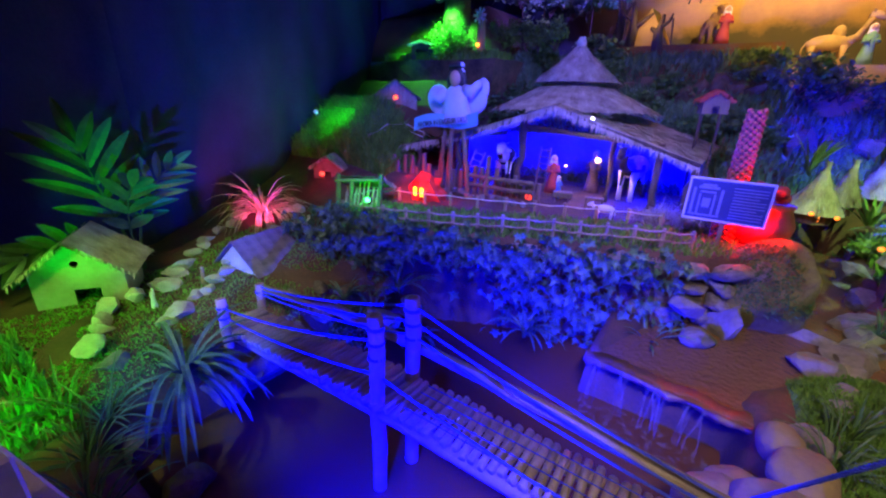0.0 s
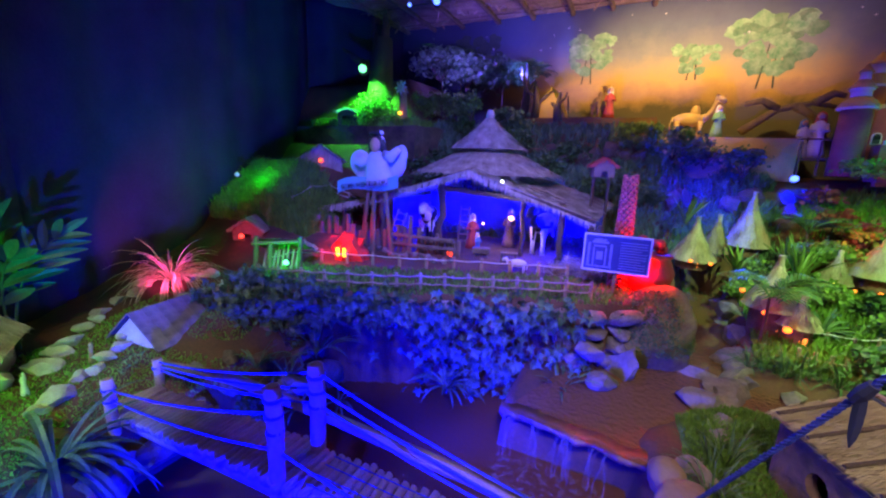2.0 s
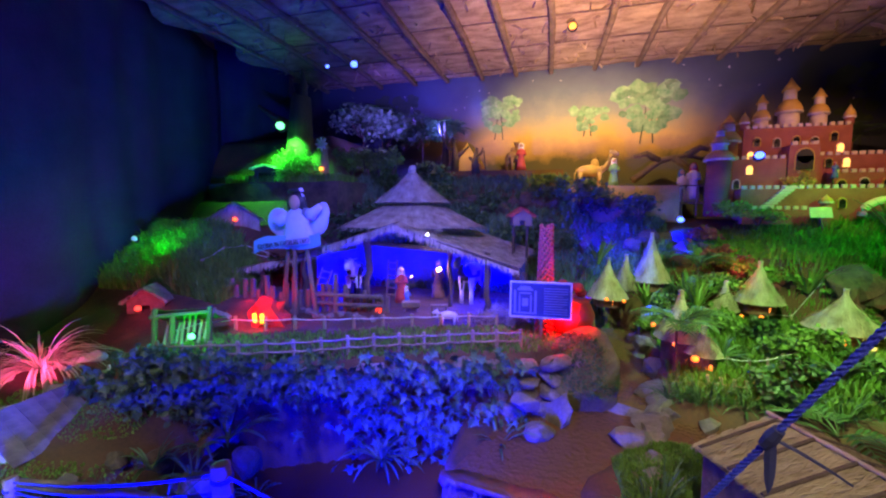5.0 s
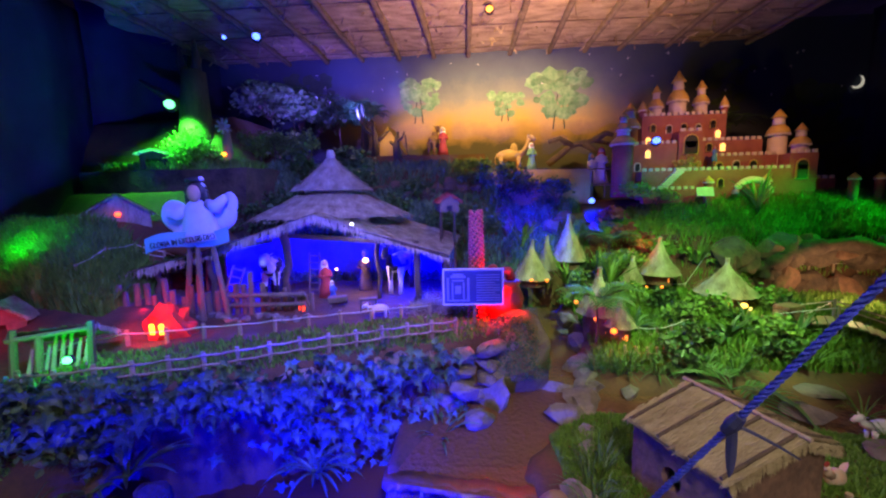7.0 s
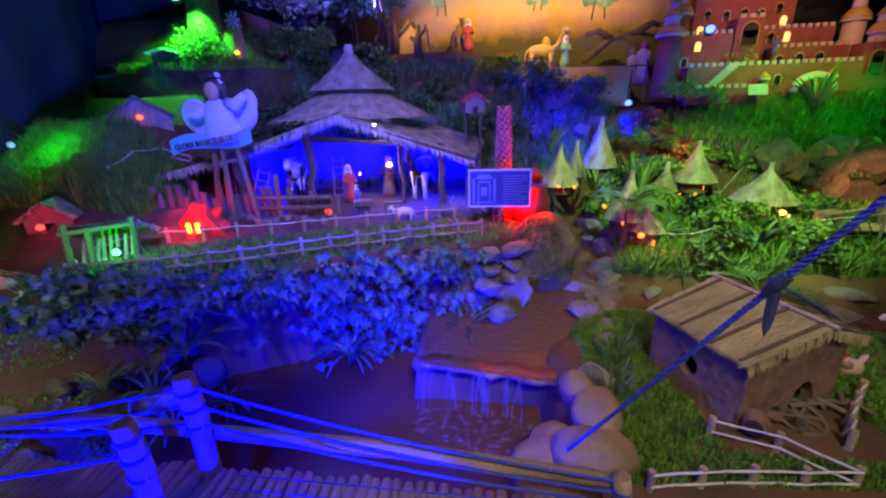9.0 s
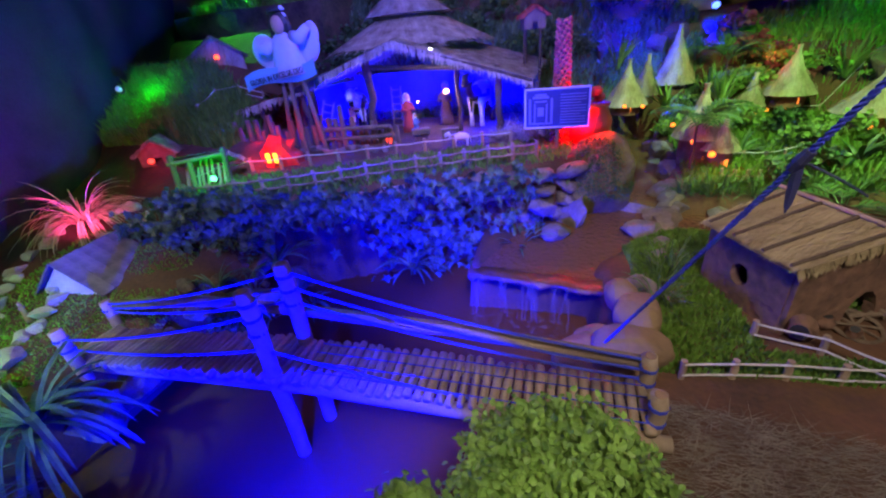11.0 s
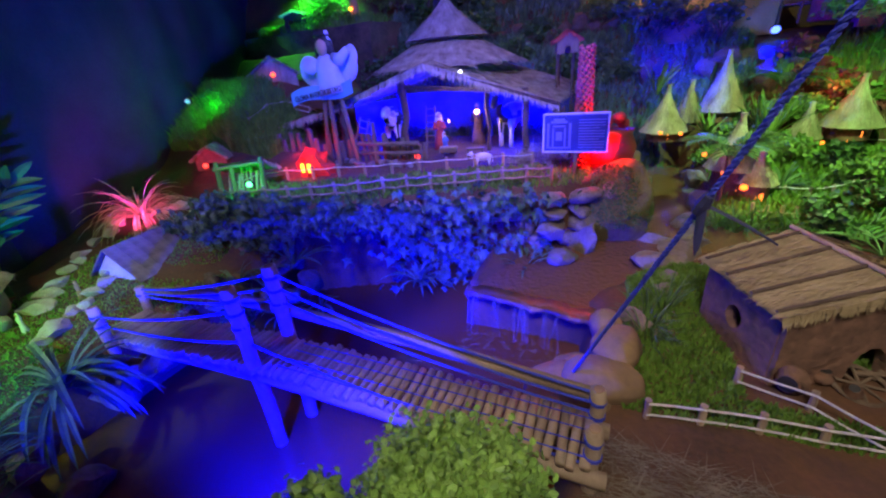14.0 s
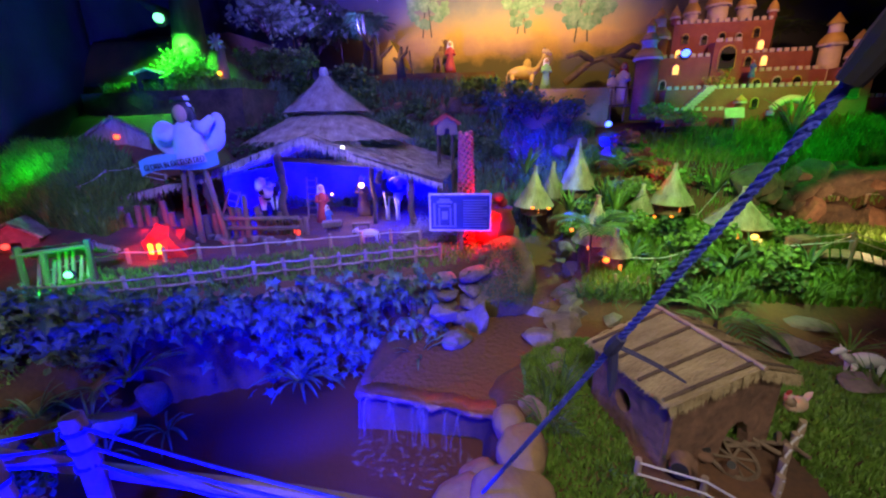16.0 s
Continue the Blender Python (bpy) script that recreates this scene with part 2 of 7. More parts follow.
def rock_bm(rx, ry, rz, seed, rough=0.3, sub=3):
    """A broken stone: a ball cut by random planes, then roughened."""
    rnd = random.Random(seed * 31 + 7)
    bm = bmesh.new()
    bmesh.ops.create_icosphere(bm, subdivisions=sub, radius=1)
    cuts = [(Vector((rnd.gauss(0, 1), rnd.gauss(0, 1), rnd.gauss(0, 1))).normalized(), rnd.uniform(0.42, 0.8)) for k in range(12)]
    for v in bm.verts:
        c = v.co.copy()
        for n, d in cuts:
            over = c.dot(n) - d
            if over > 0:
                c -= n * over * 0.92
        k = 1 + rough * 0.45 * noise.noise(c * 2.3 + Vector((seed * 7.1, seed * 3.3, 0))) + rough * 0.2 * noise.noise(c * 6 + Vector((seed, 0, 0)))
        v.co = Vector((c.x * rx, c.y * ry, c.z * rz)) * k * 1.15
    return bm


def blade(bm, base, direction, length, width, droop, seg=5, fold=0.25):
    """One arching leaf blade with a folded middle."""
    d = Vector(direction).normalized()
    side = d.cross(Vector((0, 0, 1)))
    side = side.normalized() if side.length > 1e-3 else Vector((1, 0, 0))
    p, prev = Vector(base), None
    for i in range(seg + 1):
        t = i / seg
        w = width * (0.55 + 1.2 * t) * (1 - t) ** 0.7 + width * 0.02
        up = side.cross(d).normalized()
        row = [bm.verts.new(p - side * w / 2 + up * w * fold), bm.verts.new(p), bm.verts.new(p + side * w / 2 + up * w * fold)]
        if prev:
            for k in (0, 1):
                bm.faces.new((prev[k], prev[k + 1], row[k + 1], row[k]))
        prev = row
        p = p + d * (length / seg)
        d = (d + Vector((0, 0, -droop / seg))).normalized()


def smooth_step(a, b, x):
    t = max(0.0, min(1.0, (x - a) / (b - a)))
    return t * t * (3 - 2 * t)


def line_side(pts, x, y):
    """Signed distance from a polyline, positive on its left."""
    best, sign = 1e9, 1
    for (ax, ay), (bx, by) in zip(pts, pts[1:]):
        dx, dy = bx - ax, by - ay
        t = max(0, min(1, ((x - ax) * dx + (y - ay) * dy) / (dx * dx + dy * dy)))
        d = math.hypot(x - ax - t * dx, y - ay - t * dy)
        if d < best:
            best, sign = d, 1 if dx * (y - ay) - dy * (x - ax) > 0 else -1
    return best * sign


WALL = [(-2.75, 0.95), (-2.2, 0.98), (-1.63, 1.2), (-1.0, 1.5), (-0.4, 1.78), (0.16, 1.95), (0.5, 2.15), (0.8, 2.55), (0.85, 3.3), (0.7, 4.6)]
CHANNEL = [(0.15, 1.1), (0.3, 1.5), (0.72, 2.0), (1.0, 2.55), (1.1, 3.2), (1.1, 4.2), (1.5, 5.0)]
SIDE = [(0.7, 1.95), (1.4, 1.95), (2.1, 1.85), (2.8, 1.75), (3.6, 1.9)]


def ground_height(x, y):
    z = 0.12 + 0.02 * noise.noise(Vector((x * 2, y * 2, 0)))
    # left bank with the path, rising to the back
    left = smooth_step(-1.9, -2.6, x)
    z += left * (0.06 + 0.24 * smooth_step(-0.1, 1.2, y) + 0.3 * smooth_step(1.2, 2.4, y))
    # the left hill
    z += smooth_step(-2.9, -3.7, x) * 0.75 * smooth_step(1.9, 3.3, y)
    # the terrace of the stable
    t = smooth_step(-0.02, 0.05, line_side(WALL, x, y)) if x > -2.75 else 0
    z = z * (1 - t) + max(z, 0.56) * t
    # slopes behind, from the left terrace to the sands and the castle hill
    z += smooth_step(-2.2, -2.9, x) * 0.35 * smooth_step(3.9, 4.35, y) * (1 - smooth_step(5.2, 5.6, y))
    behind = 1.15 * smooth_step(4.35, 5.3, y) + 0.45 * smooth_step(5.4, 5.65, y)
    left_hill = behind * smooth_step(2.3, 1.7, x) * (1 - 0.25 * smooth_step(0.6, 1.2, x))
    z += left_hill
    r = smooth_step(1.0, 1.5, x)
    z += r * (0.08 * smooth_step(1.9, 2.4, y) + 0.1 * smooth_step(2.6, 4.2, y))
    edge = 4.95 - 0.5 * smooth_step(2.4, 3.6, x)
    hill = 0.75 * smooth_step(edge, edge + 0.12, y) + 0.5 * smooth_step(edge, edge + 1.1, y)
    z += hill * smooth_step(1.7, 2.3, x)
    # streams
    d = abs(line_side(CHANNEL, x, y))
    if y < 4.8:
        z -= (z + 0.06) * smooth_step(0.42 if y < 2 else 0.3, 0.2, d) if z > -0.06 else 0
    d = abs(line_side(SIDE, x, y))
    z -= (z - 0.0) * smooth_step(0.24, 0.1, d)
    # the pond
    px = smooth_step(-2.15, -1.75, x) * smooth_step(0.62, 0.42, x)
    py = smooth_step(-0.95, -0.75, y) * (smooth_step(1.12, 1.04, y) if x > -0.28 else 1)
    pond = px * py * (1 if line_side(WALL, x, y) < 0.0 else 0)
    z -= (z + 0.45) * pond
    return z + 0.012 * noise.noise(Vector((x * 9, y * 9, 1)))


# ---- the large structure ----
def build_ground():
    xs = np.concatenate([np.arange(-7.0, -4.6, 0.2), np.arange(-4.6, 4.6, 0.05), np.arange(4.6, 9.01, 0.2)])
    ys = np.concatenate([np.arange(-5.0, -1.4, 0.3), np.arange(-1.4, 6.0, 0.05), np.arange(6.0, 8.6, 0.25)])
    verts = [(x, y, ground_height(x, y)) for y in ys for x in xs]
    w = len(xs)
    faces = [(j * w + i, j * w + i + 1, (j + 1) * w + i + 1, (j + 1) * w + i) for j in range(len(ys) - 1) for i in range(w - 1)]
    me = bpy.data.meshes.new("ground")
    me.from_pydata(verts, [], faces)
    me.materials.append(EARTH)
    for f in me.polygons:
        f.use_smooth = True
    tagged(new("ground", me), "reddish brown earth ground in terraces around the pond", "ground", kind="structure")


def sheet(name, pts, z, material, label, category, step=0.05):
    """A level sheet of water inside an outline."""
    bm = bmesh.new()
    vs = [bm.verts.new((x, y, z)) for x, y in pts]
    bm.faces.new(vs)
    ob = solo(name, bm, material, label, category, kind="structure")
    return ob


build_ground()
sheet("pond_water", [(-2.3, -1.0), (0.7, -1.0), (0.7, 1.06), (-0.2, 1.08), (0.2, 2.1), (-1.0, 1.75), (-2.5, 1.3)], -0.2, POND, "murky brown pond water under the bamboo bridge", "water")
sheet("stream_water", [(-0.22, 1.07), (0.0, 1.04), (0.3, 0.99), (0.62, 0.94), (0.95, 1.3), (1.2, 1.65), (3.8, 1.6), (3.8, 2.2), (1.3, 2.25), (1.5, 3.2), (1.55, 4.6), (0.7, 4.6), (0.8, 3.2), (0.6, 2.3), (0.1, 1.9), (-0.2, 1.4)], 0.08, STREAM, "shallow brown stream water rippling over the lip", "water")


def wall_panel(name, a, b, z0, z1, thick, material, label, category="wall", folds=0.0, step=0.12):
    """An upright wall or hanging cloth between two points of the plan."""
    a, b = Vector((*a, 0)), Vector((*b, 0))
    d = (b - a).normalized()
    n = Vector((-d.y, d.x, 0))
    cnt = max(2, int((b - a).length / step))
    bm = bmesh.new()
    rows = []
    for zz in np.linspace(z0, z1, 12):
        row = []
        for i in range(cnt + 1):
            s = i / cnt * (b - a).length
            off = folds * (math.sin(s * 7 + 1.5 * math.sin(s * 2.3)) + 0.7 * noise.noise(Vector((s * 3, zz * 1.1, 5))))
            row.append(bm.verts.new(a + d * s + n * off + Vector((0, 0, zz))))
        rows.append(row)
    for r, s in zip(rows, rows[1:]):
        for i in range(cnt):
            bm.faces.new((r[i], r[i + 1], s[i + 1], s[i]))
    ob = solo(name, bm, material, label, category, kind="structure", smooth=True)
    sol = ob.modifiers.new("thick", "SOLIDIFY")
    sol.thickness = thick
    return ob


wall_panel("wall_west", (-3.6, -4.9), (-4.0, 0.2), -0.3, 4.6, 0.02, CURTAIN, "dark blue-black cloth hung along the side wall", folds=0.02)
wall_panel("wall_northwest", (-4.0, 0.2), (-5.7, 5.1), -0.3, 4.6, 0.02, CURTAIN, "dark blue-black cloth hung in loose folds", folds=0.03)
wall_panel("wall_corner", (-5.7, 5.1), (-4.6, 7.1), -0.3, 4.8, 0.02, CURTAIN, "dark cloth closing the back corner", folds=0.06)
wall_panel("wall_east", (7.4, 7.05), (7.6, -4.9), -0.3, 4.8, 0.02, CURTAIN, "dark cloth along the far side", folds=0.03)
wall_panel("wall_south", (7.6, -4.9), (-3.6, -4.9), -0.3, 4.8, 0.02, CURTAIN, "dark cloth behind the visitors", folds=0.03)


def mural_material():
    """Painted backdrop: night sky over a glowing desert and dark hills."""
    m = bpy.data.materials.new("mural_paint")
    m.use_nodes = True
    nt = m.node_tree
    N, L = nt.nodes, nt.links
    p = N["Principled BSDF"]
    co = N.new("ShaderNodeTexCoord")
    nz = N.new("ShaderNodeTexNoise")
    nz.inputs["Scale"].default_value, nz.inputs["Detail"].default_value = 2.4, 12
    nz.inputs["Roughness"].default_value = 0.65
    L.new(co.outputs["Object"], nz.inputs[0])
    sp = N.new("ShaderNodeSeparateXYZ")
    L.new(co.outputs["Object"], sp.inputs[0])
    ma = N.new("ShaderNodeMath")
    ma.operation = "MULTIPLY_ADD"
    L.new(nz.outputs["Fac"], ma.inputs[0])
    ma.inputs[1].default_value = 0.55
    L.new(sp.outputs["Z"], ma.inputs[2])
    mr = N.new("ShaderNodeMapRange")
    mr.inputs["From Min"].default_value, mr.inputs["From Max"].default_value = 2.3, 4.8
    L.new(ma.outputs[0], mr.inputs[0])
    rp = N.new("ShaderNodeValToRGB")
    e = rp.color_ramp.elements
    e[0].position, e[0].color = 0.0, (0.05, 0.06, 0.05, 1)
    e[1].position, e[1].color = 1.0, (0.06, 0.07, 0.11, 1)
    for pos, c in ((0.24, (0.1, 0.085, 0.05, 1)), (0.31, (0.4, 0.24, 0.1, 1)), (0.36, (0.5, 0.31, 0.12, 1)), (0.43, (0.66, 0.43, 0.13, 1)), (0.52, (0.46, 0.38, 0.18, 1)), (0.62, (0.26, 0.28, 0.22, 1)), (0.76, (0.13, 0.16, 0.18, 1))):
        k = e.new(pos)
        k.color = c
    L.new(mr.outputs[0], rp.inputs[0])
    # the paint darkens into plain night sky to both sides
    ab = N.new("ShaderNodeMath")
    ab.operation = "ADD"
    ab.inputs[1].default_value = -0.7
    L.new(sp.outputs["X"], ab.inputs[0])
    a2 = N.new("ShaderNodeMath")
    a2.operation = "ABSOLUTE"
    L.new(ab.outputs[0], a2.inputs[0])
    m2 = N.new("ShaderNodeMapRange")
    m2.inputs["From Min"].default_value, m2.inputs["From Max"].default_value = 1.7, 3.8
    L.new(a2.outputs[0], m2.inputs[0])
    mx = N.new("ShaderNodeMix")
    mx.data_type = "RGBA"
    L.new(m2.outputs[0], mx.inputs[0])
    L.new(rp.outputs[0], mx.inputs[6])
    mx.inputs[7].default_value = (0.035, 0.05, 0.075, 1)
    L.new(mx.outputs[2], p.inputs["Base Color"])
    p.inputs["Roughness"].default_value = 0.8
    return m


MURAL = mural_material()
TREEPAINT = mat("tree_paint", (0.12, 0.3, 0.12), (0.34, 0.5, 0.26), 9, 0.8, 0.0, 40, vary=0.45)
DARKTREE = mat("dark_tree_paint", (0.03, 0.06, 0.03), (0.06, 0.09, 0.05), 7, 0.8, 0.0, 40)
STARPAINT = mat("star_paint", (0.7, 0.68, 0.6), (0.6, 0.6, 0.55), 5, 0.8, 0)

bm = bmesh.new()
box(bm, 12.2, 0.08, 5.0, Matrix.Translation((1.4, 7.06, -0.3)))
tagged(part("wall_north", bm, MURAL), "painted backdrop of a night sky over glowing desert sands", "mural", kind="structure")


def painted_tree(x, z, w, h, material, seed):
    """A flat painted tree on the backdrop: a lobed crown over thin trunks."""
    rnd = random.Random(seed)
    t = thing("painted_tree", "green tree painted on the backdrop", "painting", Matrix.Translation((x, 7.012, z)), "painted trees")
    bm = bmesh.new()
    for k in range(int(26 + w * 30)):
        a, r = rnd.random() * math.tau, rnd.random() ** 0.5
        cx, cz, s = 0.5 * w * r * math.cos(a), h * 0.42 * r * math.sin(a) + 0.1 * h * math.cos(a * 2), w * rnd.uniform(0.06, 0.14)
        vs = [bm.verts.new((cx + s * rnd.uniform(0.75, 1.2) * math.cos(q * math.tau / 11), -k * 0.0002, cz + 0.8 * s * rnd.uniform(0.7, 1.2) * math.sin(q * math.tau / 11))) for q in range(11)]
        bm.faces.new(vs)
    part("crown", bm, material, t)
    bm = bmesh.new()
    for dx in (-0.12, 0.08):
        between(bm, (dx * w, 0.006, -h * 0.75), (dx * w * 0.4, 0.006, -h * 0.1), 0.012, 0.008, 6)
    part("trunk", bm, DARKTREE, t)


for k, (x, z, w, h) in enumerate(((-0.72, 3.66, 0.8, 0.75), (-1.72, 3.45, 0.5, 0.45), (0.95, 3.46, 0.66, 0.5), (1.98, 3.66, 1.08, 1.0))):
    painted_tree(x, z, w, h, TREEPAINT, k + 1)
for k, (x, z, w, h) in enumerate(((5.05, 3.6, 0.8, 1.2), (6.5, 3.15, 1.0, 1.3), (7.2, 2.5, 1.2, 1.4), (-2.9, 3.7, 1.0, 1.3))):
    painted_tree(x, z, w, h, DARKTREE, k + 11)


def flat_star(name, x, z, r, n, label, y=7.0, tip=0.35, material=None):
    bm = bmesh.new()
    vs = [bm.verts.new((r * (1 if k % 2 == 0 else tip) * math.sin(k * math.pi / n), -0.006, r * (1 if k % 2 == 0 else tip) * math.cos(k * math.pi / n))) for k in range(2 * n)]
    ws = [bm.verts.new((v.co.x, 0.0, v.co.z)) for v in vs]
    bm.faces.new(vs)
    for k in range(2 * n):
        bm.faces.new((vs[k], ws[k], ws[(k + 1) % (2 * n)], vs[(k + 1) % (2 * n)]))
    return solo(name, bm, material or STARPAINT, label, "star", Matrix.Translation((x, y, z)), "stars")


rnd = random.Random(4)
for k in range(26):
    x = rnd.uniform(-3.2, 7.0)
    flat_star("painted_star", x, rnd.uniform(3.3 if x > 3.4 else 3.7, 4.3), rnd.uniform(0.018, 0.04), 4, "small white star painted on the dark backdrop", y=7.008, tip=0.22)
flat_star("hanging_star", -2.25, 3.35, 0.1, 5, "pale blue five-pointed star hanging among leaves", y=6.2, material=WHITEFIG)
bm = bmesh.new()
a = [(0.16 * math.cos(q), 0.16 * math.sin(q)) for q in np.linspace(-1.5, 1.6, 16)]
b = [(0.06 + 0.145 * math.cos(q) - 0.075, 0.145 * math.sin(q)) for q in np.linspace(1.5, -1.4, 16)]
front = [bm.verts.new((x, -0.01, z)) for x, z in a] + [bm.verts.new((x - 0.04, -0.01, z)) for x, z in b]
bm.faces.new(front)
r = bmesh.ops.extrude_face_region(bm, geom=bm.faces[:])
bmesh.ops.translate(bm, vec=(0, 0.012, 0), verts=[v for v in r["geom"] if isinstance(v, bmesh.types.BMVert)])
# white moon given weak emission, since little light reaches this corner
solo("crescent_moon", bm, mat("moon_added_glow", (0.8, 0.75, 0.6), (0.7, 0.65, 0.5), 5, 0.8, 0, emit=0.5), "thin pale crescent moon with added glow on the dark backdrop", "moon", Matrix.Translation((7.2, 6.98, 3.55)) @ pose(0, 0, 0, 0, 40, 0) @ Matrix.Diagonal((0.75, 1, 0.75, 1)))


def build_ceiling():
    CEIL = mat("palm_mat", (0.5, 0.37, 0.23), (0.2, 0.13, 0.075), 3.5, 0.9, 0.9, 26, stretch=(1, 2.2, 1))
    bm = bmesh.new()
    nx, ny = 60, 36
    rows = []
    for j in range(ny + 1):
        y = 6.98 - j * 0.24
        rows.append([bm.verts.new((-4.9 + i * 10.4 / nx - (0.25 if i == 0 else 0) * math.sin(j), y, 4.36 + 0.03 * noise.noise(Vector((i * 0.5, j * 0.5, 3))))) for i in range(nx + 1)])
    for r, s in zip(rows, rows[1:]):
        for i in range(nx):
            bm.faces.new((r[i], s[i], s[i + 1], r[i + 1]))
    rndc = random.Random(3)
    # loose straw ends hanging from the mats
    for k in range(500):
        x, y = rndc.uniform(-4.7, 5.3), rndc.uniform(2.5, 6.9)
        blade(bm, (x, y, 4.35), (rndc.uniform(-1, 1), rndc.uniform(-1, 1), -0.4), rndc.uniform(0.06, 0.2), 0.012, 0.5, 2)
    ce = solo("ceiling", bm, CEIL, "woven palm-leaf mats laid over poles", "ceiling", kind="structure")
    ce.modifiers.new("thick", "SOLIDIFY").thickness = -0.03
    bm = bmesh.new()
    for k in range(15):
        x = -4.6 + k * 0.7 + rndc.uniform(-0.08, 0.08)
        pts = [(x + rndc.uniform(-0.04, 0.04), y, 4.30 + rndc.uniform(-0.01, 0.01)) for y in (6.97, 5, 3, 1, -1.5)]
        tube(bm, pts, [0.045, 0.048, 0.05, 0.055, 0.055], 7)
    for k in range(9):
        y = 6.7 - k * 0.95
        pts = [(x, y + rndc.uniform(-0.03, 0.03), 4.345) for x in (-4.9, -2, 1, 3.5, 5.4)]
        tube(bm, pts, 0.011, 5)
    solo("ceiling_poles", bm, WOOD, "rough round poles and thin battens under the mats", "ceiling", kind="structure")
    # night roof above all
    bm = bmesh.new()
    box(bm, 16, 14, 0.05, Matrix.Translation((1, 1.2, 4.85)))
    solo("roof", bm, CURTAIN, "dark sheet roof over the hall", "roof", kind="structure")


build_ceiling()


# ---- bamboo bridge ----
def deck_z(x):
    if x < -0.77:
        return 0.16 + 0.15 * smooth_step(-2.35, -0.5, x)
    return 0.31 - 0.05 * ((x + 0.77) / 1.4) ** 1.3


def deck_mid(x):
    return 0.0 - 0.075 + (0.03 * (-x - 0.77) if x < -0.77 else 0.03 * (x + 0.77) / 1.4)


def build_bridge():
    br = thing("footbridge", "bamboo slat footbridge with rope rails, glowing blue", "bridge")
    rnd = random.Random(2)
    slat = bmesh.new()
    tube(slat, [(0, -0.125, 0), (0, 0, 0), (0, 0.125, 0)], 0.018, 8)
    me = mesh_of(slat, "slat", BAMBOO, True)
    x = -2.2
    while x < 0.64:
        ob = new("slat", me)
        ob.parent = br
        sl = math.atan2(deck_z(x + 0.02) - deck_z(x), 0.02)
        ob.matrix_basis = pose(x, deck_mid(x) + rnd.uniform(-0.012, 0.012), deck_z(x) + rnd.uniform(-0.003, 0.003), rnd.uniform(-1.5, 1.5), -math.degrees(sl), rnd.uniform(-4, 4)) @ Matrix.Diagonal((rnd.uniform(0.85, 1.1), 1.0 + 0.12 * (x < -0.8), rnd.uniform(0.85, 1.1), 1))
        x += 0.041
    for side in (-1, 1):
        bm = bmesh.new()
        tube(bm, [(q, deck_mid(q) + side * 0.105, deck_z(q) - 0.045) for q in np.linspace(-2.3, 0.7, 16)], 0.03, 8)
        part("beam", bm, BAMBOO, br, smooth=True)
        for off in (0.03, 0.085):
            bm = bmesh.new()
            tube(bm, [(q, deck_mid(q) + side * off, deck_z(q) + 0.021) for q in np.linspace(-0.7, 0.64, 40)], 0.0028, 5)
            part("lashing", bm, ROPE, br)
    posts = [(-0.83, -0.18, 0.735, 0.032, -0.6), (-0.806, 0.03, 0.735, 0.034, -0.6), (-2.09, -0.19, 0.40, 0.03, -0.1), (-2.24, 0.14, 0.33, 0.03, -0.1),
             (0.65, 0.07, 0.40, 0.028, -0.1), (0.65, -0.11, 0.40, 0.028, -0.1)]
    for x, y, z, r, low in posts:
        bm = bmesh.new()
        zs = np.linspace(low, z, 9)
        tube(bm, [(x + 0.006 * math.sin(k * 2.1), y, q) for k, q in enumerate(zs)], [r * (1.0 + 0.05 * (k % 3 == 1)) for k in range(9)], 10)
        po = part("post", bm, BAMBOO, br, smooth=True)
        bm = bmesh.new()
        cyl(bm, r * 0.72, r * 0.68, 0.004, Matrix.Translation((x, y, z)), 10)
        part("cut_end", bm, TANSTONE, po, "pale sawn end of a bamboo pole")
        for q in (z - 0.06, z - 0.13, z - 0.2):
            if q > 0.2:
                bm = bmesh.new()
                cyl(bm, r * 1.16, r * 1.16, 0.014, Matrix.Translation((x, y, q)), 10)
                part("binding", bm, ROPE, po)
    # the rope rails sag between the posts
    ends = {-1: ((-2.09, -0.19, 0.37), (-0.83, -0.18, 0.70), (0.65, -0.11, 0.38)), 1: ((-2.24, 0.14, 0.31), (-0.806, 0.03, 0.70), (0.65, 0.07, 0.38))}
    for side, (a, m, b) in ends.items():
        for drop in (0.0, 0.08, 0.155, 0.25):
            for p, q in ((a, m), (m, b)):
                if side == -1 and p is m and drop < 0.2 or side == 1 and drop > 0.2 or side == -1 and p is a and drop in (0.0, 0.155):
                    continue
                bm = bmesh.new()
                pts = []
                for s in np.linspace(0, 1, 14):
                    v = Vector(p).lerp(Vector(q), s)
                    da = drop * (0.35 if p is a else 1.0)
                    db = drop * (1.0 if p is a else 0.62)
                    v.z -= da * (1 - s) + db * s + 0.035 * 4 * s * (1 - s)
                    pts.append(v)
                tube(bm, pts, 0.0058, 6)
                part("rope_rail", bm, ROPE, br)
    for pts in ([(-2.24, 0.17, 0.28), (-1.5, 0.13, 0.41), (-0.8, 0.075, 0.46)], [(-0.8, 0.075, 0.46), (-0.1, 0.1, 0.41), (0.66, 0.115, 0.33)]):
        bm = bmesh.new()
        tube(bm, pts, [0.026, 0.032, 0.026], 9)
        part("hand_pole", bm, BAMBOO, br, smooth=True)


build_bridge()


# ---- the ivy wall ----
def along(pts, s):
    for (ax, ay), (bx, by) in zip(pts, pts[1:]):
        d = math.hypot(bx - ax, by - ay)
        if s <= d:
            return ax + (bx - ax) * s / d, ay + (by - ay) * s / d, math.degrees(math.atan2(by - ay, bx - ax))
        s -= d
    return bx, by, math.degrees(math.atan2(by - ay, bx - ax))


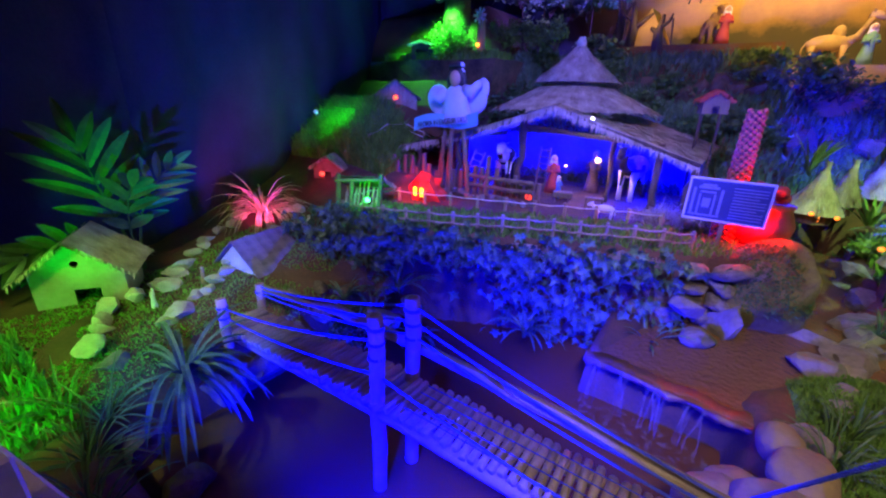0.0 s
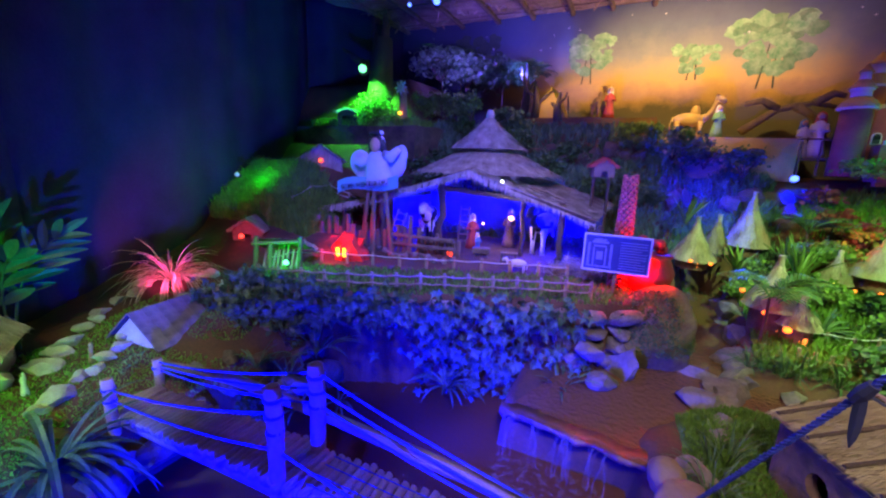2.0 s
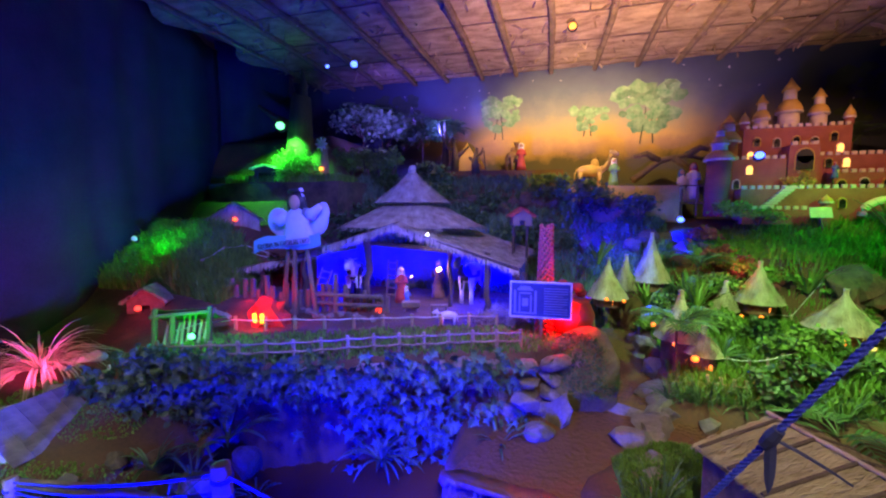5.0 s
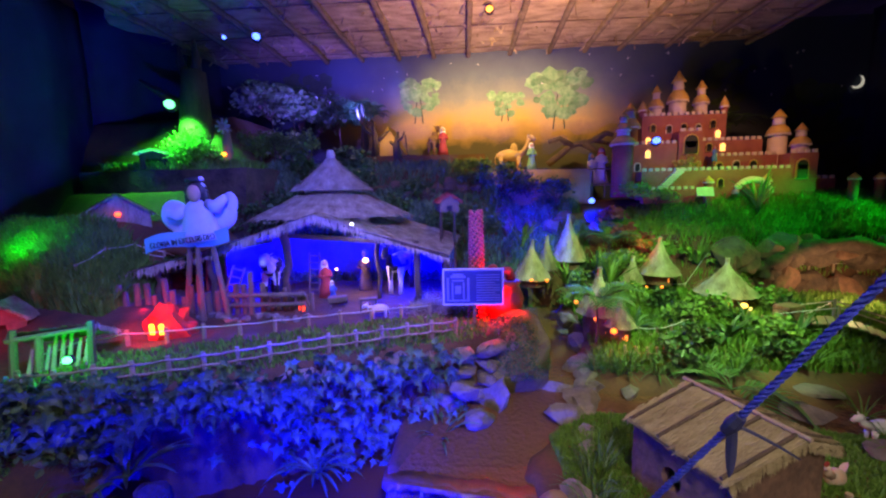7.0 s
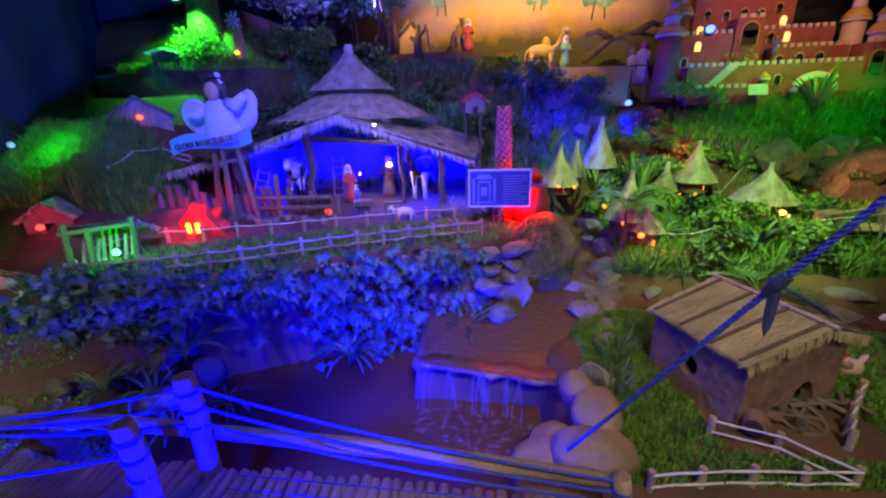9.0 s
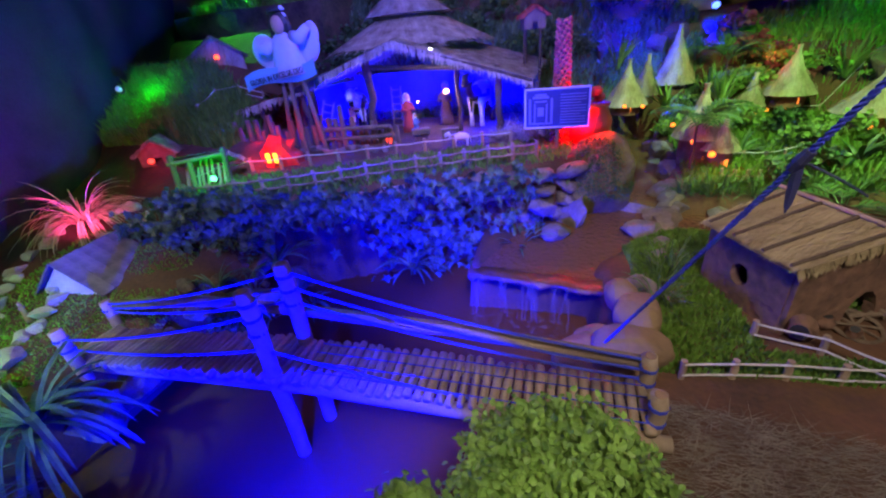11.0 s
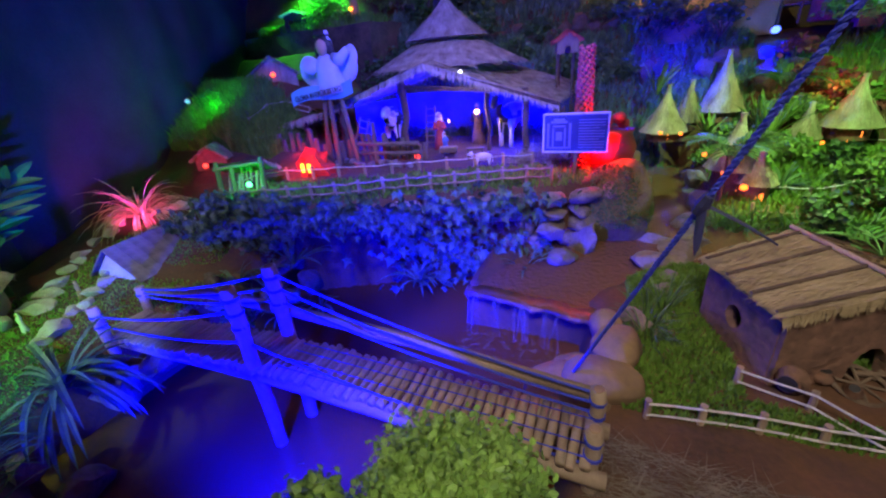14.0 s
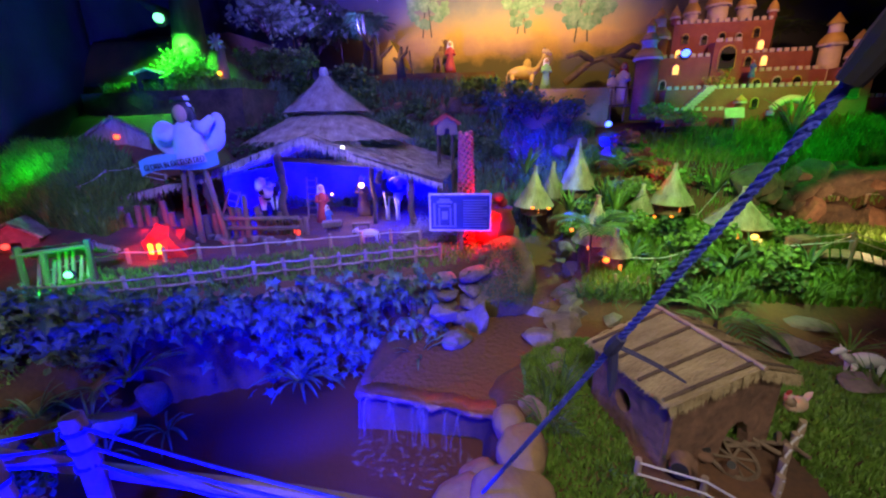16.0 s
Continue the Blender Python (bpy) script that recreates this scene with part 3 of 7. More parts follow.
def build_wall():
    wl = thing("retaining_wall", "rough dry stone retaining wall under the ivy", "wall", kind="structure")
    rnd = random.Random(9)
    shapes = [mesh_of(rock_bm(0.55, 0.5, 0.5, k, 0.3, 2), "stone", STONE, True) for k in range(8)]
    z = -0.3
    while z < 0.5:
        h = rnd.uniform(0.1, 0.15)
        s = 0.3
        while s < 4.0:
            w = rnd.uniform(0.14, 0.3)
            x, y, a = along(WALL, s + w / 2)
            nx, ny = math.sin(radians(a)), -math.cos(radians(a))
            out = 0.02 + 0.1 * (0.5 - z) * (-1 if s < 2.2 else 0.25)
            if not (s < 2.6 and z < 0.2 and 0.6 < s):
                ob = new("stone", rnd.choice(shapes))
                ob.parent = wl
                ob.matrix_basis = pose(x + nx * out, y + ny * out, z + h / 2, 0, rnd.uniform(-5, 5), a + rnd.uniform(-6, 6)) @ Matrix.Diagonal((w * 1.05, 0.2, h * 1.1, 1))
            s += w
        z += h * 0.92
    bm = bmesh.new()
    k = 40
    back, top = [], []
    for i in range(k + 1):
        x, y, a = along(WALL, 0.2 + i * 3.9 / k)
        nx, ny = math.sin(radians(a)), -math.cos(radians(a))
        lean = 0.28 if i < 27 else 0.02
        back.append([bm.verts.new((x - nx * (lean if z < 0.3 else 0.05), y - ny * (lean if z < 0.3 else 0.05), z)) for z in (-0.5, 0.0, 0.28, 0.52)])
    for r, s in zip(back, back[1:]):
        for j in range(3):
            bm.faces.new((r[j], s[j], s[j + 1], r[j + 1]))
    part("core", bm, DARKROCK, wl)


build_wall()


def ivy_leaf_mesh(material):
    bm = bmesh.new()
    pts = [(0, 0.05), (0.3, -0.2), (0.27, 0.1), (0.62, 0.3), (0.26, 0.42), (0.0, 1.05), (-0.26, 0.42), (-0.62, 0.3), (-0.27, 0.1), (-0.3, -0.2)]
    vs = [bm.verts.new((x, y, -0.25 * abs(x) - 0.2 * y * y)) for x, y in pts]
    c = bm.verts.new((0, 0.35, 0.03))
    for i in range(len(vs)):
        bm.faces.new((c, vs[i], vs[(i + 1) % len(vs)]))
    return mesh_of(bm, "leaf", material)


def build_ivy():
    rnd = random.Random(21)
    leaf = ivy_leaf_mesh(IVY)
    co = [v.co.copy() for v in leaf.vertices]
    fc = [tuple(p.vertices) for p in leaf.polygons]
    plants = []
    verts, faces = [], []
    single = 0
    centres = [(0.25, 0.42), (0.6, 0.5), (1.0, 0.45), (1.35, 0.42), (1.7, 0.4), (2.05, 0.46), (2.4, 0.45), (2.75, 0.4), (2.15, 0.1), (2.0, 0.15), (2.3, -0.02), (2.8, 0.1)]
    for k, (s0, z0) in enumerate(centres):
        ob = thing("ivy", "trailing ivy with small lobed leaves over the stone wall", "ivy", group="ivy on the wall")
        plants.append(ob)
        verts, faces = [], []
        hang = 0.5 if k in (5, 6, 8, 9, 10, 11) else 0.2
        for j in range(78 if hang > 0.3 else 118):
            s = s0 + rnd.gauss(0, 0.2)
            z = z0 + 0.16 - abs(rnd.gauss(0, 0.5)) * hang + rnd.uniform(-0.02, 0.06)
            x, y, a = along(WALL, max(0, s))
            nx, ny = math.sin(radians(a)), -math.cos(radians(a))
            out = 0.1 + rnd.random() * 0.16 - 0.25 * max(0, z - 0.52)
            if z > 0.58:
                out -= rnd.random() * 0.25
            if z < -0.17:
                continue
            size = rnd.uniform(0.045, 0.088)
            m = pose(x + nx * out, y + ny * out, z, 0, 0, a + rnd.uniform(-50, 50)) @ pose(0, 0, 0, rnd.uniform(-120, -40), rnd.uniform(-35, 35), 0) @ Matrix.Diagonal((size, size, size, 1))
            if j < 22:
                lf = new("leaf", leaf)
                lf.parent = ob
                lf.matrix_basis = m
            else:
                b = len(verts)
                verts += [m @ c for c in co]
                faces += [tuple(b + i for i in f) for f in fc]
        me = bpy.data.meshes.new("foliage")
        me.from_pydata(verts, [], faces)
        me.materials.append(IVY)
        fo = new("foliage", me)
        fo.parent = ob
        fo["kind"] = "stuff"
        for q in range(4):
            bm = bmesh.new()
            s = s0 + rnd.uniform(-0.2, 0.2)
            x, y, a = along(WALL, max(0, s))
            nx, ny = math.sin(radians(a)), -math.cos(radians(a))
            tube(bm, [(x + nx * (0.05 + 0.04 * i) + rnd.uniform(-0.03, 0.03), y + ny * (0.05 + 0.04 * i), 0.56 - i * hang * 0.3) for i in range(4)], 0.005, 5)
            part("stem", bm, BARK, ob)


build_ivy()


# ---- straw and thatch ----
def thatch_cone(bm, r_top, r_low, z_top, z_low, seed, strands=260, flare=0.25):
    rnd = random.Random(seed)
    rows, seg = [], 28
    for j in range(7):
        t = j / 6
        r = r_top + (r_low - r_top) * (t ** (1 + flare))
        rows.append([bm.verts.new((r * math.cos(i * math.tau / seg) * (1 + 0.03 * rnd.uniform(-1, 1)), r * math.sin(i * math.tau / seg), z_top + (z_low - z_top) * t)) for i in range(seg)])
    for a, b in zip(rows, rows[1:]):
        for i in range(seg):
            bm.faces.new((a[i], b[i], b[(i + 1) % seg], a[(i + 1) % seg]))
    slope = Vector((r_low - r_top, 0, z_low - z_top)).normalized()
    for k in range(strands):
        a, t = rnd.random() * math.tau, 1 - 0.9 * rnd.random() ** 1.4
        r = r_top + (r_low - r_top) * (t ** (1 + flare)) + 0.006
        d = Vector((math.cos(a) * slope.x, math.sin(a) * slope.x, slope.z)) + Vector((rnd.uniform(-0.15, 0.15), rnd.uniform(-0.15, 0.15), 0.04))
        blade(bm, (r * math.cos(a) - d.x * 0.1, r * math.sin(a) - d.y * 0.1, z_top + (z_low - z_top) * t - d.z * 0.1), d, rnd.uniform(0.1, 0.2) * (r_low / 0.6) ** 0.5, 0.014, 0.2, 2)
    return bm


def thatch_slab(bm, a, b, c, d, seed, strands=300, thick=0.05, fringe=0.12):
    """A thatched roof sheet: a-b is the upper edge, d-c the lower one."""
    rnd = random.Random(seed)
    a, b, c, d = map(Vector, (a, b, c, d))
    n = (b - a).cross(d - a).normalized()
    n = n if n.z > 0 else -n
    nx, ny = 14, 8
    for lift in (0, -thick):
        rows = []
        for j in range(ny + 1):
            rows.append([bm.verts.new(a.lerp(b, i / nx).lerp(d.lerp(c, i / nx), j / ny) + n * (lift + 0.015 * noise.noise(Vector((i, j, seed))))) for i in range(nx + 1)])
        for r, s in zip(rows, rows[1:]):
            for i in range(nx):
                bm.faces.new((r[i], r[i + 1], s[i + 1], s[i]))
    for k in range(strands):
        u, t = rnd.random(), 1 - 0.95 * rnd.random() ** 1.3
        p = a.lerp(b, u).lerp(d.lerp(c, u), t)
        w = (d.lerp(c, u) - a.lerp(b, u)).normalized() + Vector((rnd.uniform(-0.25, 0.25), rnd.uniform(-0.25, 0.25), rnd.uniform(-0.05, 0.08)))
        blade(bm, p + n * 0.008 - w * fringe * 0.6, w, fringe * rnd.uniform(0.7, 1.4), 0.014, 0.25, 2)
    for e0, e1 in ((a, d), (b, c)):
        for k in range(strands // 3):
            p = e0.lerp(e1, rnd.random())
            blade(bm, p, (rnd.uniform(-0.3, 0.3), -0.3, -1), fringe * rnd.uniform(0.4, 1.0), 0.016, 0.1, 2)
    return bm


def build_stable():
    st = thing("stable", "open thatched stable with crooked log posts, lit blue inside", "stable")
    apex_f, apex_b = (-1.3, 2.85, 1.53), (-1.4, 4.4, 1.62)
    bm = thatch_slab(bmesh.new(), apex_f, apex_b, (0.1, 4.45, 1.15), (0.02, 3.1, 1.08), 1, 1100)
    part("roof_side", bm, THATCH, st)
    bm = thatch_slab(bmesh.new(), apex_b, apex_f, (-2.45, 2.72, 1.16), (-2.6, 4.4, 1.2), 2, 1100)
    part("roof_side", bm, THATCH, st)
    bm = thatch_slab(bmesh.new(), (-2.6, 3.9, 1.2), (-2.42, 2.74, 1.17), (-3.5, 2.65, 0.92), (-3.6, 3.7, 0.95), 3, 600)
    part("lean_to_roof", bm, THATCH, st)
    cone = part("upper_roof", thatch_cone(bmesh.new(), 0.06, 0.5, 2.17, 1.78, 5, 1000, 0.18), THATCH, st, m=Matrix.Translation((-1.45, 3.9, 0)))
    bm = bmesh.new()
    tube(bm, [(0, 0, 2.12), (0, 0, 2.17), (0, 0, 2.21), (0, 0, 2.27)], [0.075, 0.05, 0.055, 0.035], 12)
    part("finial", bm, THATCH, cone)
    part("lower_roof", thatch_cone(bmesh.new(), 0.36, 0.92, 1.77, 1.48, 6, 1900, 0.06), THATCH, st, m=Matrix.Translation((-1.45, 3.9, 0)))
    BACK = mat("stable_cloth", (0.1, 0.1, 0.24), (0.04, 0.04, 0.12), 3, 0.85, 0.3, 50)
    for q, (sx, sy, x, y, z) in enumerate(((2.5, 0.03, -1.25, 4.35, 0.6), (0.03, 1.1, -2.5, 3.8, 0.55), (0.03, 1.1, 0.0, 3.8, 0.5))):
        bm = bmesh.new()
        box(bm, sx, sy, z, Matrix.Translation((x, y, 0.56)))
        part("back_wall", bm, BACK, st)
    rnd = random.Random(8)
    for x, y, h, r in ((-1.74, 3.15, 1.42, 0.045), (-0.33, 3.15, 1.22, 0.032), (-0.02, 3.2, 1.1, 0.03), (-2.35, 2.8, 1.2, 0.035), (-3.4, 2.75, 0.95, 0.03), (-2.9, 2.75, 1.05, 0.035), (-0.78, 3.35, 1.3, 0.025), (-2.6, 3.1, 1.15, 0.04)):
        bm = bmesh.new()
        tube(bm, [(x + rnd.uniform(-0.03, 0.03), y + rnd.uniform(-0.02, 0.02), 0.54 + (h - 0.54) * k / 6) for k in range(7)], [r * rnd.uniform(0.85, 1.2) for k in range(7)], 9)
        part("post", bm, BARK, st, smooth=True)
    for a, b in (((-2.4, 2.8, 1.16), (-1.3, 2.87, 1.5)), ((-1.3, 2.87, 1.5), (0.02, 3.1, 1.06)), ((-1.74, 3.15, 1.3), (-0.33, 3.15, 1.2))):
        bm = between(bmesh.new(), a, b, 0.025, 0.02)
        part("beam", bm, BARK, st)


build_stable()


# ---- clay house by the waterfall ----
def build_clay_house():
    hs = thing("clay_house", "small mud-walled house with a straw mat roof", "house", pose(1.5, 0.98, 0.06, 0, 0, 23))
    w, d, h, rg = 0.6, 0.48, 0.4, 0.5
    MAT = mat("straw_mat", (0.46, 0.36, 0.2), (0.26, 0.19, 0.1), 14, 0.9, 0.6, 120, stretch=(0.3, 1, 1))

    def clay_wall(pts, hole, axis, m):
        """One wall outline with a rounded opening, given thickness."""
        bm = bmesh.new()
        k = 14
        cx, cz, rw, rh = hole
        inner = [(cx + rw * math.cos(q), max(0.0, cz + rh * math.sin(q))) for q in np.linspace(0, math.tau, k, endpoint=False)]
        ov = [bm.verts.new((x, 0, z)) for x, z in pts]
        iv = [bm.verts.new((x, 0, z)) for x, z in inner]
        eo = [bm.edges.new((ov[i], ov[(i + 1) % len(ov)])) for i in range(len(ov))]
        ei = [bm.edges.new((iv[i], iv[(i + 1) % k])) for i in range(k)]
        bmesh.ops.triangle_fill(bm, use_beauty=True, edges=eo + ei)
        ob = part("wall", bm, CLAY, hs, m=m)
        so = ob.modifiers.new("thick", "SOLIDIFY")
        so.thickness, so.offset = 0.05, 0
        return ob

    gable = [(-d / 2, 0), (d / 2, 0), (d / 2, h), (0, rg), (-d / 2, h)]
    side = [(-w / 2, 0), (w / 2, 0), (w / 2, h), (-w / 2, h)]
    lowg = [(-w / 2, 0), (w / 2, 0), (w / 2, h + 0.02), (w * 0.1, h + 0.1), (-w / 2, h)]
    clay_wall(lowg, (0.09, 0.07, 0.085, 0.17), 0, pose(0, -d / 2, 0))
    clay_wall(lowg, (0.3, 0.2, 0.02, 0.02), 0, pose(0, d / 2, 0))
    clay_wall([(-d / 2, 0), (d / 2, 0), (d / 2, h), (-d / 2, h)], (0.02, 0.23, 0.055, 0.06), 0, pose(-w / 2 + 0.02, 0, 0, 0, 0, 90))
    clay_wall([(-d / 2, 0), (d / 2, 0), (d / 2, h), (-d / 2, h)], (0.1, 0.2, 0.04, 0.05), 0, pose(w / 2 - 0.02, 0, 0, 0, 0, 90))
    # mat roof, two slopes with the ridge running away from the door
    ridge = 0.1
    for a, b, c, e in (((ridge, -0.29, 0.53), (ridge, 0.29, 0.54), (-0.35, 0.28, 0.43), (-0.35, -0.28, 0.43)), ((ridge, 0.29, 0.54), (ridge, -0.29, 0.53), (0.37, -0.29, 0.44), (0.37, 0.29, 0.44))):
        roof = part("roof_side", thatch_slab(bmesh.new(), a, b, c, e, 31, 650, 0.02, 0.06), MAT, hs)
        va, vb, vc, ve = map(Vector, (a, b, c, e))
        for u in (0.06, 0.32, 0.62, 0.92):
            bm = between(bmesh.new(), va.lerp(vb, u) + Vector((0, 0, 0.012)), ve.lerp(vc, u) + Vector((0, 0, 0.012)), 0.0095)
            part("batten", bm, BARK, roof)
    bm = between(bmesh.new(), (ridge, -0.31, 0.545), (ridge, 0.31, 0.555), 0.011)
    part("ridge_pole", bm, BAMBOO, hs)


build_clay_house()


# ---- rocks ----
def boulder_bm(rx, ry, rz, seed):
    """A water-worn stone: a full rounded form with slow dents."""
    bm = bmesh.new()
    bmesh.ops.create_icosphere(bm, subdivisions=4, radius=1)
    for v in bm.verts:
        c = v.co.copy()
        k = 1 + 0.16 * noise.noise(c * 1.3 + Vector((seed * 5.1, seed, 0))) + 0.05 * noise.noise(c * 4 + Vector((seed, 2, 0)))
        e = [math.copysign(abs(q) ** 0.86, q) for q in c]
        v.co = Vector((e[0] * rx, e[1] * ry, e[2] * rz)) * k
    return bm


def rock(x, y, z, rx, ry, rz, material, label, seed, group, turn=0, name="rock"):
    return solo(name, boulder_bm(rx, ry, rz, seed) if material is TANSTONE else rock_bm(rx, ry, rz, seed), material, label, "rock", pose(x, y, z, 0, 0, turn), group, smooth=material is TANSTONE)


for k, (x, y, z, rx, ry, rz) in enumerate(((0.66, 0.42, 0.13, 0.17, 0.13, 0.1), (0.47, 0.44, 0.0, 0.17, 0.13, 0.12), (0.71, 0.6, 0.19, 0.13, 0.11, 0.09), (0.65, 0.79, 0.17, 0.09, 0.08, 0.09),
                                           (0.44, 0.28, 0.0, 0.14, 0.1, 0.12), (0.6, 0.3, 0.06, 0.12, 0.08, 0.12), (0.52, 0.6, -0.05, 0.12, 0.1, 0.14))):
    rock(x, y, z, rx, ry, rz, TANSTONE, "smooth tan boulder beside the waterfall", k + 50, "boulders by the fall", k * 37)
for k, (x, y, z, rx, ry, rz) in enumerate(((0.98, 2.2, 0.06, 0.24, 0.12, 0.09), (1.22, 2.28, 0.09, 0.2, 0.12, 0.09), (1.24, 2.6, 0.1, 0.12, 0.16, 0.11), (1.36, 3.1, 0.16, 0.1, 0.2, 0.1),
                                           (1.36, 3.6, 0.2, 0.1, 0.2, 0.12), (0.88, 1.15, 0.08, 0.12, 0.1, 0.07), (0.8, 0.95, 0.12, 0.1, 0.08, 0.06), (1.0, 1.55, 0.1, 0.1, 0.1, 0.07),
                                           (0.3, 1.68, 0.12, 0.12, 0.08, 0.07), (0.42, 1.98, 0.1, 0.22, 0.13, 0.2), (0.2, 1.76, 0.28, 0.12, 0.08, 0.07), (0.74, 2.35, 0.16, 0.1, 0.2, 0.14), (1.5, 2.12, 0.1, 0.14, 0.08, 0.06), (0.95, 1.35, 0.1, 0.08, 0.1, 0.06))):
    rock(x, y, z, rx, ry, rz, STONE, "grey rough rock at the stream's edge", k + 70, "rocks along the stream", k * 51)
rnd = random.Random(33)
for k in range(20):
    x, y, a = along(CHANNEL, 1.0 + k * 0.13)
    x, y = x + 0.34 * math.sin(radians(a)) + rnd.uniform(-0.04, 0.04), y - 0.34 * math.cos(radians(a))
    q = rnd.uniform(0.1, 0.16)
    rock(x, y, 0.08, q * 1.2, q, q * 0.7, STONE, "grey rough rock at the stream's edge", 700 + k, "rocks along the stream", k * 77)
PATHSTONE = mat("pale_path_stone", (0.5, 0.46, 0.4), (0.32, 0.29, 0.24), 7, 0.85, 0.5, 50, vary=0.3)
# stones that edge the path on the left bank
rnd = random.Random(17)
PATHL = [(-2.5, -0.75), (-2.95, -0.5), (-3.0, -0.15), (-3.35, 0.15), (-3.6, 0.5), (-3.65, 0.85), (-3.3, 1.2), (-3.0, 1.5)]
PATHR = [(-2.45, -0.35), (-2.62, -0.2), (-2.72, 0.05), (-2.9, 0.3), (-3.1, 0.6), (-3.05, 0.85), (-2.85, 1.05)]
k = 0
for line in (PATHL, PATHR):
    s = 0.0
    while s < 2.75 if line is PATHL else s < 1.7:
        x, y, a = along(line, s)
        x, y = x + rnd.uniform(-0.03, 0.03), y + rnd.uniform(-0.03, 0.03)
        q = rnd.uniform(0.065, 0.115)
        rock(x, y, ground_height(x, y) + q * 0.3, q, q * rnd.uniform(0.6, 0.8), q * 0.5, PATHSTONE, "rounded grey stone edging the earth path", 100 + k, "path stones", rnd.uniform(0, 180), "path_stone")
        s += q * 1.75
        k += 1
for k, (x, y, z, q) in enumerate(((-1.95, 0.45, 0.08, 0.09), (-1.8, 0.55, 0.0, 0.1), (-2.0, 0.7, 0.12, 0.08), (-1.7, 0.75, -0.02, 0.12), (-1.85, 0.95, 0.12, 0.1), (-2.15, 0.55, 0.16, 0.07), (-2.2, 0.35, 0.17, 0.06),
                                  (-1.6, 1.0, 0.0, 0.12), (-1.9, -0.05, -0.05, 0.14), (-1.95, -0.3, -0.05, 0.14), (-1.75, -0.78, 0.0, 0.1), (-1.4, -0.98, -0.02, 0.1), (-2.3, -0.7, 0.14, 0.08), (-1.95, 0.2, -0.02, 0.12), (-1.5, -0.72, -0.12, 0.12))):
    rock(x, y, z, q * 1.2, q, q * 0.8, DARKROCK if k % 3 else STONE, "rough stone on the pond's bank", 200 + k, "bank stones", k * 63)
# dark rock bank below the castle lawn, round the cave
for k in range(26):
    x = 3.5 + 2.4 * (k % 13) / 12 + rnd.uniform(-0.1, 0.1)
    z = 0.42 + 0.4 * (k // 13) + rnd.uniform(-0.08, 0.1)
    y = 4.9 - 0.5 * smooth_step(2.4, 3.6, x) + rnd.uniform(-0.05, 0.08)
    rock(x, y, z, rnd.uniform(0.16, 0.28), 0.16, rnd.uniform(0.16, 0.26), DARKROCK if k % 4 else CLAY, "dark craggy rock of the bank under the lawn", 300 + k, "bank rocks", rnd.uniform(-20, 20))
for k in range(20):
    x = -1.4 + 0.2 * k + rnd.uniform(-0.08, 0.08)
    y = 5.25 + rnd.uniform(-0.15, 0.25)
    rock(x, y, ground_height(x, y) + 0.05, rnd.uniform(0.12, 0.22), 0.14, rnd.uniform(0.12, 0.22), DARKROCK, "dark rock on the slope behind the stable", 400 + k, "slope rocks", rnd.uniform(-40, 40))


# ---- waterfalls ----
def water_strands(name, a, b, z0, z1, n, label, seed, forward=0.06):
    m = bpy.data.materials.get("falling_water")
    if not m:
        m = bpy.data.materials.new("falling_water")
        m.use_nodes = True
        p = m.node_tree.nodes["Principled BSDF"]
        p.inputs["Base Color"].default_value = (0.4, 0.4, 0.5, 1)
        p.inputs["Roughness"].default_value = 0.15
        p.inputs["Alpha"].default_value = 0.09
    rnd = random.Random(seed)
    t = thing(name, label, "waterfall")
    a, b = Vector(a), Vector(b)
    d = b - a
    nrm = Vector((d.y, -d.x, 0)).normalized()
    for k in range(n):
        u = min(1, max(0, rnd.choice((0.03, 0.08, 0.27, 0.45, 0.5, 0.72)) + rnd.gauss(0, 0.045)))
        lean = rnd.gauss(0, 0.03)
        p = a.lerp(b, u)
        w = rnd.uniform(0.0015, 0.006)
        drop = rnd.uniform(0.75, 1.0)
        bm = bmesh.new()
        pts = []
        for i in range(7):
            s = i / 6
            q = p + nrm * (forward * s ** 0.6 + rnd.uniform(0, 0.02)) + Vector((0, 0, 0))
            q.z = z0 + (z1 - z0) * s * s * drop + 0.012 * (1 - s)
            pts.append(q + d.normalized() * (rnd.uniform(-0.006, 0.006) + lean * s))
        tube(bm, pts, [w * (1 - 0.5 * i / 6) for i in range(7)], 6)
        part("strand", bm, m, t, smooth=True)
    return t


water_strands("waterfall", (-0.22, 1.06, 0), (0.56, 0.94, 0), 0.075, -0.2, 30, "thin clear water spilling over a stone lip", 3, 0.06)
water_strands("back_waterfall", (0.75, 5.15, 0), (1.6, 5.15, 0), 1.5, 0.95, 40, "blue-lit water curtain falling down the slope", 6, 0.05)
LEDGE = mat("wet_ledge", (0.24, 0.12, 0.07), (0.1, 0.05, 0.035), 6, 0.35, 0.8, 30)


